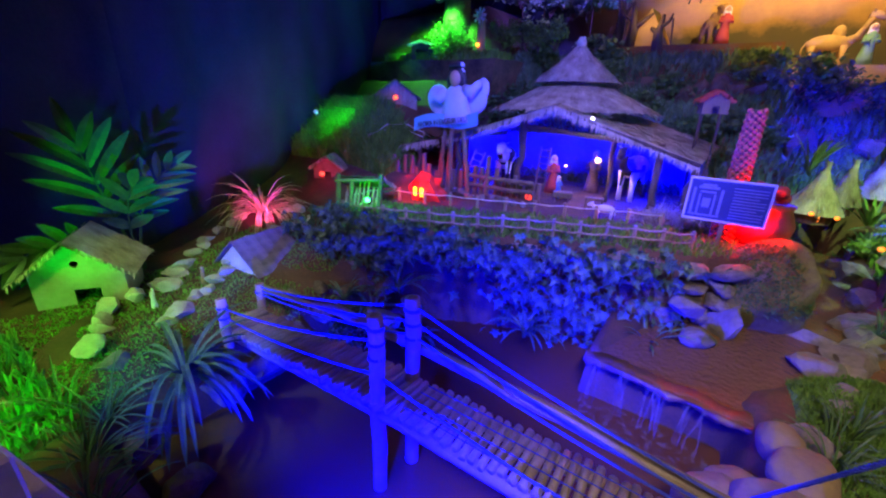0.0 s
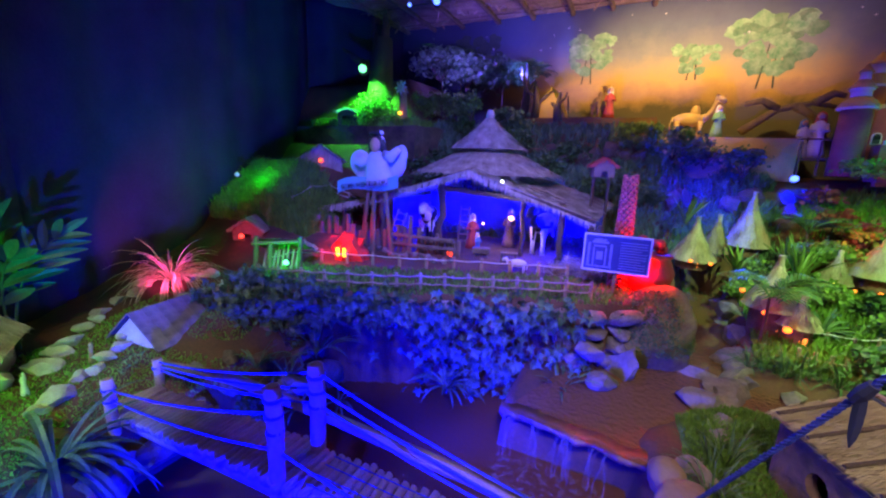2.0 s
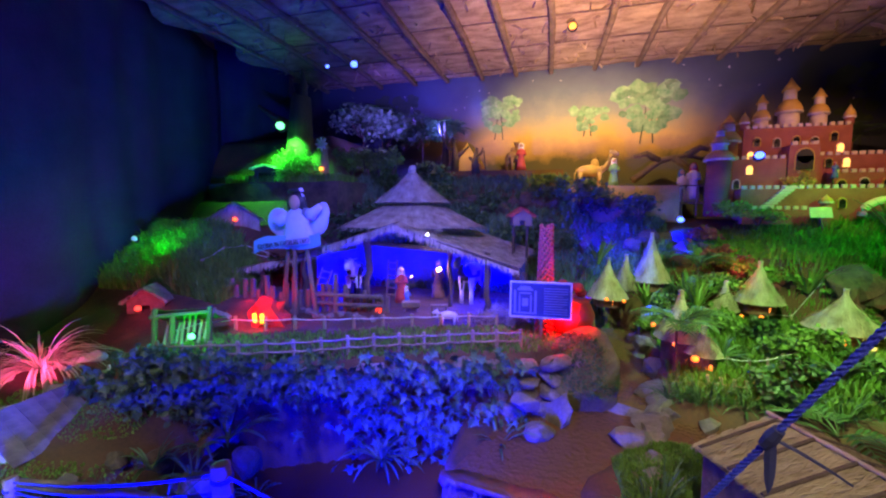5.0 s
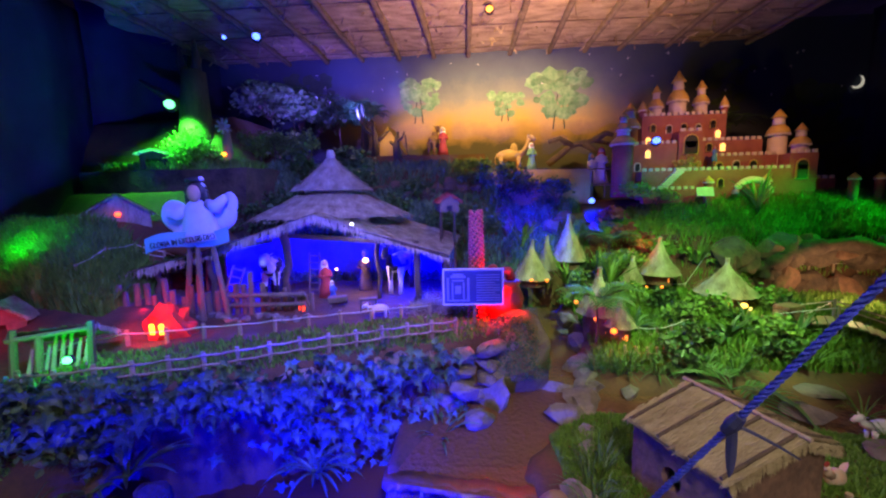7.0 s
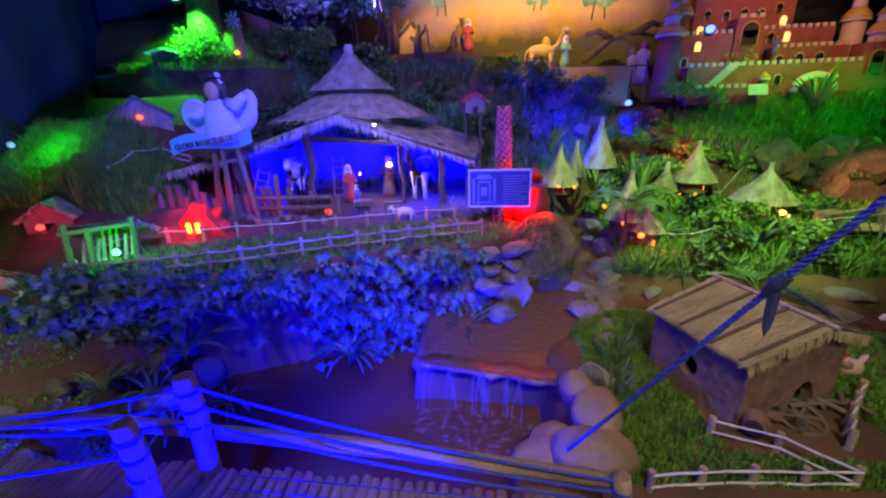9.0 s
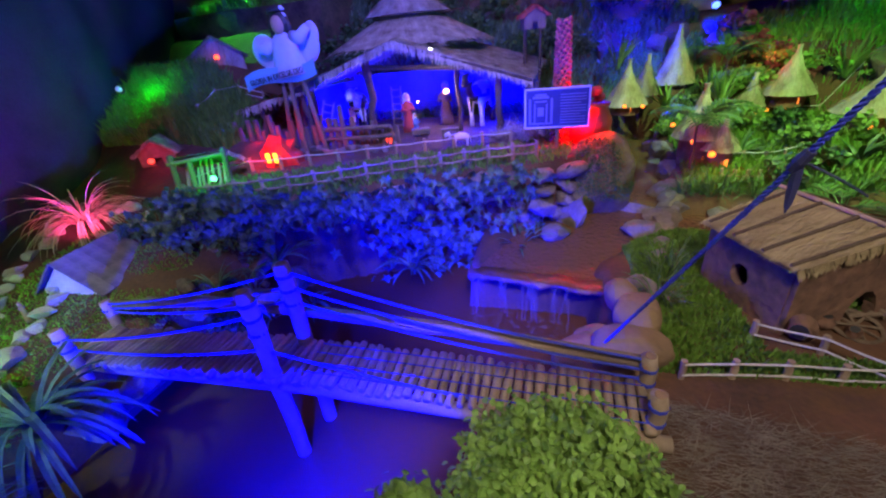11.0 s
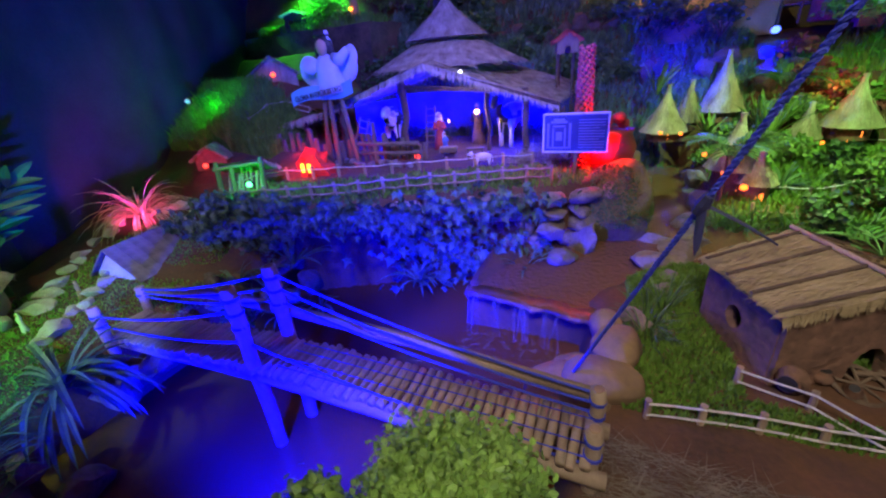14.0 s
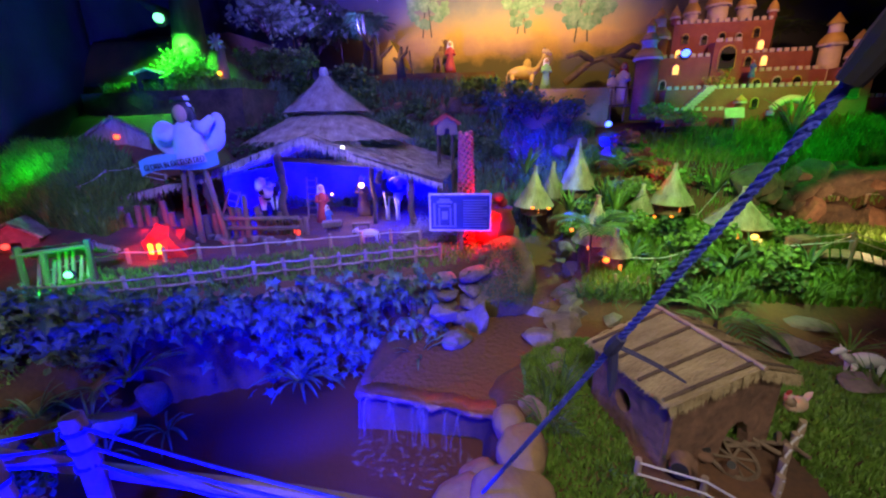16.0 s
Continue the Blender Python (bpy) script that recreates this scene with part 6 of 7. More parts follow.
cyl(bm, 0.1, 0.085, 0.04, Matrix.Translation((0.025, 0.01, 0.56)), 14)
n0 = len(bm.faces)
ball(bm, 0.115, 0.1, 0.115, Matrix.Translation((0.025, 0.015, 0.462)))
for s in (-1, 1):
    ball(bm, 0.045, 0.05, 0.1, Matrix.Translation((0.025 + s * 0.08, 0.0, 0.41)))
n1 = len(bm.faces)
ball(bm, 0.068, 0.06, 0.082, Matrix.Translation((0.028, -0.075, 0.45)))
bm.faces.ensure_lookup_table()
for f in bm.faces[n0:n1]:
    f.material_index = 1
for f in bm.faces[n1:]:
    f.material_index = 2
for v in bm.verts:
    v.co.y *= 0.55
# pale plaster with the blue light on the angel mixed into its colour
ANGELBLUELIT = mat("blue_lit_plaster", (0.5, 0.52, 0.68), (0.4, 0.42, 0.58), 6, 0.6, 0.1, 40)
an = solo("angel", bm, ANGELBLUELIT, "pale winged angel figure tinted by blue light, on stilts over the stable", "statue", pose(-2.3, 2.64, 1.31, 0, -6, 0), smooth=True)
an.data.materials.append(BLACK)
an.data.materials.append(SKIN)
stl = thing("trestle", "tall leaning log trestle that carries the angel", "trestle")
for a, b in (((-2.5, 2.58, 0.53), (-2.43, 2.64, 1.34)), ((-2.28, 2.5, 0.53), (-2.35, 2.62, 1.34)), ((-2.1, 2.62, 0.53), (-2.22, 2.64, 1.34))):
    part("leg", between(bmesh.new(), a, b, 0.028, 0.022), WOOD, stl)
part("crossbar", between(bmesh.new(), (-2.5, 2.63, 1.3), (-2.1, 2.63, 1.33), 0.02), WOOD, stl)


def build_banner():
    bn = thing("banner", "curved blue and green ribbon banner with dark letters", "banner")
    RIB = mat("ribbon", (0.12, 0.3, 0.6), (0.2, 0.4, 0.35), 3, 0.7, 0.1)
    bm = bmesh.new()
    rows = []
    for i in range(25):
        s = i / 24
        x = -2.83 + 0.83 * s
        z = 1.22 + 0.12 * s + 0.03 * math.sin(s * 6.0)
        y = 2.56 - 0.03 * math.sin(s * 6.0)
        rows.append([bm.verts.new((x, y, z - 0.02)), bm.verts.new((x, y, z + 0.12))])
    for a, b in zip(rows, rows[1:]):
        bm.faces.new((a[0], b[0], b[1], a[1]))
    part("ribbon", bm, RIB, bn).modifiers.new("thick", "SOLIDIFY").thickness = 0.008
    cu = bpy.data.curves.new("lettering", "FONT")
    cu.body = "GLORIA IN EXCELSIS DEO"
    cu.size, cu.extrude, cu.align_x = 0.075, 0.003, "CENTER"
    ob = new("lettering", cu)
    me = bpy.data.meshes.new_from_object(ob)
    bpy.data.objects.remove(ob)
    me.materials.append(BLACK)
    ob = new("lettering", me)
    ob.parent = bn
    ob.matrix_basis = pose(-2.415, 2.515, 1.3, 90, -8, 0) @ Matrix.Diagonal((0.75, 1, 1, 1))


build_banner()

# log fence, ladder, fire and small things before the stable
lf = thing("log_fence", "rough log palisade before the stable", "fence")
rnd = random.Random(12)
for k in range(17):
    x = -3.05 + k * 0.075
    y = 2.45 + 0.02 * k + rnd.uniform(-0.03, 0.03)
    part("log", between(bmesh.new(), (x, y, 0.52), (x + rnd.uniform(-0.02, 0.02), y, 0.58 + rnd.uniform(0.2, 0.42)), 0.03, 0.026), WOOD, lf)
for k in range(8):
    x = -1.85 + k * 0.07
    part("log", between(bmesh.new(), (x, 2.85, 0.52), (x + rnd.uniform(-0.015, 0.015), 2.85, 0.62 + rnd.uniform(0.08, 0.2)), 0.026, 0.023), WOOD, lf)
for z in (0.66, 0.76):
    part("log", between(bmesh.new(), (-2.2, 2.68, z), (-1.4, 2.78, z - 0.01), 0.022), WOOD, lf)
ld = thing("ladder", "small wooden ladder leaning at the stable", "ladder", pose(-2.22, 2.72, 0.56, -18, 14, 0))
for s in (-0.06, 0.06):
    part("rail", between(bmesh.new(), (s, 0, 0), (s, 0, 0.5), 0.012), WOOD, ld)
for k in range(6):
    part("rung", between(bmesh.new(), (-0.06, 0, 0.06 + k * 0.08), (0.06, 0, 0.06 + k * 0.08), 0.008), WOOD, ld)
l2 = copy_thing(ld, pose(-1.6, 3.5, 0.56, -8, 0, 0))
l2["label"] = "small wooden ladder against the stable's back"
for k in range(14):
    rock(-2.35 + 0.08 * k, 2.55 + 0.08 * math.sin(k), 0.58, 0.05, 0.04, 0.035, STONE, "small field stone below the log fence", 500 + k, "field stones", k * 40, "field_stone")
fp = thing("fireplace", "round hearth with two arched mouths, its stones tinted by red light", "fireplace", Matrix.Translation((-2.33, 2.15, 0.55)))
dome = bmesh.new()
bmesh.ops.create_icosphere(dome, subdivisions=3, radius=1)
for v in dome.verts:
    v.co = Vector((v.co.x * 0.2, v.co.y * 0.15, max(-0.02, v.co.z * 0.26))) * (1 + 0.4 * noise.noise(v.co * 2.6) + 0.2 * noise.noise(v.co * 7))
# the red light on the stones is put into the dome's base colour
part("dome", dome, mat("red_lit_hearth", (0.5, 0.06, 0.03), (0.3, 0.03, 0.02), 9, 0.8, 0.8, 30), fp)
FIRE = glow("fire_glow", (1.0, 0.35, 0.02), 6)
for x in (-0.035, 0.05):
    bm = bmesh.new()
    box(bm, 0.045, 0.01, 0.07, Matrix.Translation((x, -0.152, 0.06)), 0.004)
    cyl(bm, 0.0225, 0.0225, 0.01, Matrix.Translation((x, -0.147, 0.13)) @ pose(0, 0, 0, 90, 0, 0), 12)
    part("mouth", bm, FIRE, fp, "glowing orange arched mouth")
tp = thing("campfire", "small wigwam of sticks with red embers", "campfire", Matrix.Translation((-1.46, 2.85, 0.56)))
for k in range(9):
    a = k * math.tau / 9
    part("stick", between(bmesh.new(), (0.09 * math.cos(a), 0.09 * math.sin(a), 0), (-0.01 * math.cos(a), -0.01 * math.sin(a), 0.2), 0.011, 0.008), WOOD, tp)
part("embers", ball(bmesh.new(), 0.045, 0.045, 0.05, Matrix.Translation((0, 0, 0.04))), glow("ember_glow", (1.0, 0.05, 0.02), 3), tp)
cr = thing("crib", "small wooden crib filled with pale straw", "crib", pose(-1.15, 3.0, 0.56, 0, 0, 20))
bm = bmesh.new()
box(bm, 0.2, 0.12, 0.06, Matrix.Translation((0, 0, 0.05)), 0.008)
part("box", bm, WOOD, cr)
for s in (-0.07, 0.07):
    part("leg", between(bmesh.new(), (s, -0.06, 0), (s, 0.05, 0.06), 0.01), WOOD, cr)
    part("leg", between(bmesh.new(), (s, 0.06, 0), (s, -0.05, 0.06), 0.01), WOOD, cr)
hay = thing("hay_pile", "loose heap of dry hay beside the stable", "hay", Matrix.Translation((-0.12, 2.85, 0.56)))
bm = bmesh.new()
for k in range(700):
    a, r = rnd.random() * math.tau, rnd.random() ** 0.5
    blade(bm, (0.3 * r * math.cos(a), 0.2 * r * math.sin(a), 0.2 * (1 - r) * rnd.random()), (rnd.uniform(-1, 1), rnd.uniform(-1, 1), rnd.uniform(0, 0.7)), 0.12, 0.007, 1.0, 3)
ho = part("straw", bm, THATCH, hay)
ho["kind"] = "stuff"
bn = thing("bench", "small bent-leg bench by the stable", "bench", pose(-0.78, 2.85, 0.55, 0, 0, 15))
bm = bmesh.new()
box(bm, 0.18, 0.07, 0.02, Matrix.Translation((0, 0, 0.12)), 0.004)
part("seat", bm, WOOD, bn)
for s in (-0.075, 0.075):
    part("leg", between(bmesh.new(), (s, 0, 0), (s, 0, 0.12), 0.013), WOOD, bn)
# lean-to lit green
lt = thing("lean_to", "little slatted lean-to lit by a green lamp", "hut", pose(-2.62, 1.5, 0.52, 0, 0, 20))
rnd = random.Random(71)
for k in range(8):
    part("slat", between(bmesh.new(), (-0.17 + 0.045 * k, -0.05, 0.0), (-0.16 + 0.045 * k, 0.04, rnd.uniform(0.2, 0.28)), 0.016, 0.013), BAMBOO, lt)
for x, h in ((-0.24, 0.34), (-0.1, 0.3), (0.2, 0.36)):
    part("post", between(bmesh.new(), (x, -0.06, 0), (x + 0.02, -0.04, h), 0.026, 0.022), WOOD, lt)
part("ridge", between(bmesh.new(), (-0.26, -0.05, 0.27), (0.22, -0.04, 0.31), 0.018), WOOD, lt)
part("roof", thatch_slab(bmesh.new(), (-0.26, -0.02, 0.31), (0.24, -0.02, 0.33), (0.26, 0.24, 0.2), (-0.26, 0.24, 0.18), 44, 160, 0.02, 0.06), THATCH, lt)

# red glowing pillar plant and pot by the sign
rp = thing("beaded_pillar", "tall pillar of red berries and beads", "plant", Matrix.Translation((0.3, 2.6, 0.55)))
bm = bmesh.new()
for k in range(260):
    a, q = k * 2.4, k / 260
    r = 0.075 * (1 - 0.35 * q)
    bmesh.ops.create_icosphere(bm, subdivisions=1, radius=0.02, matrix=Matrix.Translation((r * math.cos(a), r * math.sin(a), 1.0 * q)))
be = part("beads", bm, mat("berry", (0.5, 0.12, 0.1), (0.35, 0.07, 0.06), 10, 0.4, 0), rp, smooth=True)
be["kind"] = "stuff"
part("core", tube(bmesh.new(), [(0, 0, 0), (0, 0, 0.5), (0, 0, 1.0)], [0.075, 0.06, 0.045], 12), BARK, rp)
pt = thing("flower_pot", "round terracotta pot glowing red behind the sign", "pot", Matrix.Translation((0.52, 2.75, 0.5)))
# terracotta reddened so that its colour holds the red lamp's glow
part("body", tube(bmesh.new(), [(0, 0, 0), (0, 0, 0.08), (0, 0, 0.22), (0, 0, 0.34), (0, 0, 0.37)], [0.15, 0.2, 0.23, 0.18, 0.2], 18), mat("red_lit_pot", (0.5, 0.05, 0.04), (0.38, 0.04, 0.03), 6, 0.5, 0.1), pt, smooth=True)
for k in range(6):
    part("flower", ball(bmesh.new(), 0.05, 0.05, 0.045, Matrix.Translation((0.1 * math.cos(k * 1.1), 0.1 * math.sin(k * 1.1), 0.42 + 0.03 * (k % 3)))), REDCLOTH, pt, smooth=True)
for k, (x, y, h) in enumerate(((0.1, 3.0, 0.5), (0.18, 2.9, 0.4), (-0.02, 3.1, 0.55))):
    st2 = thing("tree_stump", "bare broken stick lit red behind the sign", "stump", Matrix.Translation((x, y, 0.55)), "bare sticks")
    part("trunk", tube(bmesh.new(), [(0, 0, 0), (0.02, 0, h * 0.5), (-0.02, 0, h)], [0.03, 0.022, 0.012], 7), BARK, st2)
    part("branch", tube(bmesh.new(), [(0.015, 0, h * 0.5), (0.07, 0, h * 0.75), (0.08, 0, h * 0.9)], [0.014, 0.01, 0.006], 6), BARK, st2)


# ---- village ----
def round_hut(x, y, z, r, hw, hr, seed, window, label):
    ht = thing("round_hut", label, "hut", Matrix.Translation((x, y, z)), "village huts")
    part("wall", tube(bmesh.new(), [(0, 0, 0), (0, 0, hw * 0.5), (0, 0, hw)], [r * 0.66, r * 0.68, r * 0.64], 14), CLAY, ht)
    ro = part("roof", thatch_cone(bmesh.new(), 0.02, r, hw * 0.85 + hr, hw * 0.85, seed, 220, 0.35), THATCH, ht)
    part("finial", tube(bmesh.new(), [(0, 0, hw * 0.85 + hr - 0.03), (0, 0, hw * 0.85 + hr + 0.02), (0, 0, hw * 0.85 + hr + 0.06)], [0.03, 0.022, 0.028], 8), THATCH, ro)
    if window:
        bm = bmesh.new()
        box(bm, 0.055, 0.02, 0.06, Matrix.Translation((window * r * 0.4, -r * 0.6, hw * 0.25)), 0.004)
        part("window", bm, glow("window_glow", (1.0, 0.22, 0.03), 2.6), ht, "window glowing orange")


for k, (x, y, z, r, hw, hr, wn, lb) in enumerate(((3.3, 3.92, 0.27, 0.34, 0.22, 0.36, -0.6, "round hut with a broad grass cone roof, lamp at the door"), (2.8, 4.54, 0.44, 0.27, 0.16, 0.44, 0.3, "round hut with a tall grass cone roof"),
                                              (1.04, 4.2, 0.5, 0.25, 0.12, 0.44, 0.2, "narrow hut with a pointed grass roof"), (1.66, 4.85, 0.6, 0.26, 0.15, 0.6, 0.0, "tall narrow hut with a pointed grass roof"),
                                              (2.4, 4.4, 0.36, 0.16, 0.14, 0.3, 0.4, "tiny hut with a grass cone roof"), (1.54, 3.06, 0.22, 0.22, 0.3, 0.4, 0.1, "hut with a lilac-lit straw roof near the stream"), (1.3, 4.55, 0.55, 0.16, 0.12, 0.4, 0.0, "slim pointed hut of dry grass"), (1.7, 2.92, 0.2, 0.16, 0.22, 0.2, 0.3, "low hut with an orange glowing window"))):
    round_hut(x, y, z, r, hw, hr, 30 + k, wn, lb)
bulb("hut_lamp", 3.28, 3.55, 0.4, 0.035, (1.0, 0.6, 0.1), 2.6, "warm yellow lamp at a hut door", "hut lamps", False)
bulb("hut_lamp", 2.3, 4.1, 0.52, 0.025, (1.0, 0.6, 0.15), 2.6, "warm yellow lamp among the huts", "hut lamps", False)
for k, (x, y, z) in enumerate(((1.57, 2.7, 0.4), (1.42, 2.75, 0.5), (1.3, 3.0, 0.6), (2.72, 4.25, 0.45), (1.0, 3.95, 0.62), (1.2, 4.0, 0.6), (2.5, 4.2, 0.46))):
    bulb("hut_lamp", x, y, z, 0.03 if k == 0 else 0.02, (1.0, 0.2, 0.02), 3.0, "orange paper lamp hanging at a hut", "orange lamps", False)
point_light("hut_glow", (3.28, 3.45, 0.42), WARM, 1.2)
point_light("orange_glow", (1.57, 2.62, 0.42), (1.0, 0.25, 0.04), 0.8)
# arched plank bridge and crate
sb = thing("plank_bridge", "small arched plank bridge with cord rails", "bridge", pose(3.85, 3.1, 0.2, 0, 0, -35))
for k in range(14):
    bm = bmesh.new()
    box(bm, 0.06, 0.3, 0.015, Matrix(), 0.003)
    part("plank", bm, BAMBOO, sb, m=pose(-0.45 + k * 0.07, 0, 0.16 * math.sin(math.pi * (k + 0.5) / 14), 0, -20 * math.cos(math.pi * (k + 0.5) / 14), 0))
for s in (-0.15, 0.15):
    for x in (-0.45, 0.0, 0.45):
        part("post", between(bmesh.new(), (x, s, -0.05), (x, s, 0.22 + 0.14 * (x == 0)), 0.013), BAMBOO, sb)
    part("rail", tube(bmesh.new(), [(-0.45, s, 0.2), (0, s, 0.34), (0.45, s, 0.2)], 0.006, 5), CORD, sb)
bx = thing("crate", "small reddish wooden crate by the plank bridge", "crate", pose(3.6, 3.35, 0.27, 0, 0, 20))
for k in range(4):
    bm = bmesh.new()
    box(bm, 0.24, 0.16, 0.045, Matrix.Translation((0, 0, 0.05 * k)), 0.005)
    part("board", bm, CLAY, bx)
for k, (x, y, a) in enumerate(((2.55, 1.75, 10), (2.9, 2.05, -20), (2.7, 1.35, 30))):
    sl = solo("stone_slab", rock_bm(0.17, 0.12, 0.03, 600 + k, 0.15), STONE, "flat stone slab lying in the grass", "rock", pose(x, y, 0.15, 8, 4, a), "flat slabs", smooth=False)

# pots, wheel and hen by the clay house
for k, (x, y, r, tip) in enumerate(((1.42, 0.66, 0.06, 80), (1.53, 0.7, 0.035, 0), (1.62, 0.66, 0.03, 30))):
    po = thing("clay_jar", "small terracotta jar lying by the clay house" if tip > 50 else "small terracotta jar by the clay house", "jar", pose(x, y, 0.13 + (r * 0.7 if tip > 50 else 0), tip, 0, -30), "jars")
    part("body", tube(bmesh.new(), [(0, 0, 0), (0, 0, r * 0.5), (0, 0, r * 1.1), (0, 0, r * 1.6), (0, 0, r * 1.8)], [r * 0.6, r, r * 1.05, r * 0.6, r * 0.72], 14), CLAY, po, smooth=True)
    part("mouth", cyl(bmesh.new(), r * 0.58, r * 0.58, 0.004, Matrix.Translation((0, 0, r * 1.8)), 14), BLACK, po)
wh = thing("cart_wheel", "small wooden cart wheel lying flat", "wheel", pose(1.66, 0.72, 0.14, 12, 5, 0))
bm = bmesh.new()
tube(bm, [(0.1 * math.cos(q * math.tau / 20), 0.1 * math.sin(q * math.tau / 20), 0) for q in range(21)], 0.01, 6)
part("rim", bm, WOOD, wh)
for k in range(4):
    a = k * math.pi / 4
    part("spoke", between(bmesh.new(), (-0.1 * math.cos(a), -0.1 * math.sin(a), 0), (0.1 * math.cos(a), 0.1 * math.sin(a), 0), 0.006), WOOD, wh)
for k in range(7):
    sk = thing("firewood", "short stick of firewood on bare earth", "stick", pose(1.72 + 0.04 * k, 0.78 + 0.03 * (k % 3), 0.15, 0, 0, k * 47), "firewood")
    part("stick", between(bmesh.new(), (-0.06, 0, 0), (0.06, 0, 0.02), 0.012, 0.009), WOOD, sk)
bm = bmesh.new()
ball(bm, 0.09, 0.06, 0.065, Matrix.Translation((0, 0, 0.09)))
tube(bm, [(0.05, 0, 0.11), (0.09, 0, 0.16), (0.1, 0, 0.19)], [0.04, 0.03, 0.028], 8)
blade(bm, (-0.07, 0, 0.1), (-0.6, 0, 1), 0.1, 0.06, 0.6, 4)
n0 = len(bm.faces)
ball(bm, 0.03, 0.008, 0.022, Matrix.Translation((0.1, 0, 0.215)), 8)
bm.faces.ensure_lookup_table()
for f in bm.faces[n0:]:
    f.material_index = 1
hn = solo("hen", bm, mat("hen_paint", (0.6, 0.35, 0.22), (0.5, 0.45, 0.35), 12, 0.7, 0.1), "painted model hen with a red comb", "statue", pose(2.16, 1.1, 0.1, 0, 0, 200) @ Matrix.Diagonal((0.72, 0.72, 0.72, 1)), smooth=True)
hn.data.materials.append(REDCLOTH)
# straw matting at the bridge's end
LITTER = mat("straw_litter", (0.22, 0.18, 0.13), (0.12, 0.09, 0.06), 9, 0.95, 0.5, 80, vary=0.4)
bm = bmesh.new()
for k in range(6500):
    x, y = rnd.uniform(0.68, 2.3), rnd.uniform(-0.7, 0.14)
    if y < 0.12 - 0.12 * (x - 0.7):
        blade(bm, (x, y, 0.135 + 0.012 * rnd.random()), (rnd.uniform(-1, 1), rnd.uniform(-0.3, 0.3), 0.03), 0.1, 0.006, 0.06, 1)
solo("straw_litter", bm, LITTER, "dry grey straw spread over the bare earth", "straw", kind="stuff")


# ---- castle ----
REDWALL = mat("red_plaster", (0.36, 0.13, 0.09), (0.26, 0.09, 0.07), 6, 0.8, 0.2, 50)
YELLOWROOF = mat("yellow_paint", (0.6, 0.42, 0.1), (0.48, 0.32, 0.08), 8, 0.7, 0.1, 50)
TRIM = mat("cream_trim", (0.68, 0.6, 0.5), (0.55, 0.48, 0.4), 8, 0.7, 0.1, 50)
WINLIGHT = glow("castle_window_glow", (1.0, 0.5, 0.12), 2.2)
cs = thing("castle", "model castle of red plaster with cream battlements and yellow domes", "castle")


def castle_block(x0, x1, y0, y1, z0, z1, windows, crenels=True, lit=(), ww=0.07, wh=0.13):
    """A wall block with arched windows cut as recesses, and a row of battlements."""
    bm = bmesh.new()
    box(bm, x1 - x0, y1 - y0, z1 - z0, Matrix.Translation(((x0 + x1) / 2, (y0 + y1) / 2, z0)))
    wl = part("wall", bm, REDWALL, cs)
    if crenels:
        n = max(2, int((x1 - x0) / 0.09))
        for i in range(n):
            bm = bmesh.new()
            box(bm, (x1 - x0) / n * 0.62, 0.035, 0.05, Matrix.Translation((x0 + (i + 0.5) * (x1 - x0) / n, y0 + 0.015, z1)), 0.005)
            part("battlement", bm, TRIM, wl)
    for i, (wx, wz) in enumerate(windows):
        bm = bmesh.new()
        box(bm, ww + 0.03, 0.02, wh * 0.7, Matrix.Translation((wx, y0 - 0.006, wz)))
        cyl(bm, ww / 2 + 0.015, ww / 2 + 0.015, 0.02, Matrix.Translation((wx, y0 + 0.004, wz + wh * 0.7)) @ pose(0, 0, 0, 90, 0, 0), 12)
        fr = part("window", bm, TRIM if i in lit or i % 2 else YELLOWROOF, wl)
        bm = bmesh.new()
        box(bm, ww, 0.012, wh * 0.68, Matrix.Translation((wx, y0 - 0.016, wz + 0.004)))
        cyl(bm, ww / 2, ww / 2, 0.012, Matrix.Translation((wx, y0 - 0.01, wz + wh * 0.68)) @ pose(0, 0, 0, 90, 0, 0), 12)
        part("opening", bm, WINLIGHT if i in lit else BLACK, wl, "glowing orange window" if i in lit else "")
    return wl


def turret(x, y, z0, z1, r, cap, body=None, tiers=1):
    tw = part("tower", tube(bmesh.new(), [(x, y, z0), (x, y, (z0 + z1) / 2), (x, y, z1)], [r, r * 0.97, r * 0.95], 16), body or REDWALL, cs, smooth=True)
    part("cornice", cyl(bmesh.new(), r * 1.25, r * 1.25, 0.025, Matrix.Translation((x, y, z1)), 16), TRIM, tw)
    bm = bmesh.new()
    prof = [(1.15, 0), (1.2, 0.12), (0.95, 0.35), (0.5, 0.62), (0.15, 0.85), (0.05, 1.0)]
    tube(bm, [(x, y, z1 + 0.025 + cap * q) for _, q in prof], [r * k for k, _ in prof], 16)
    part("dome", bm, YELLOWROOF, tw, smooth=True)
    if r > 0.08:
        zt = z1 + 0.025 + cap * 0.55
        bm = cyl(bmesh.new(), r * 0.62, r * 0.58, cap * 0.45, Matrix.Translation((x, y, zt)), 14)
        part("lantern_drum", bm, TRIM, tw, smooth=True)
        bm = tube(bmesh.new(), [(x, y, zt + cap * 0.45), (x, y, zt + cap * 0.6), (x, y, zt + cap * 1.05)], [r * 0.85, r * 0.6, 0.006], 14)
        part("spire", bm, YELLOWROOF, tw, smooth=True)
    return tw


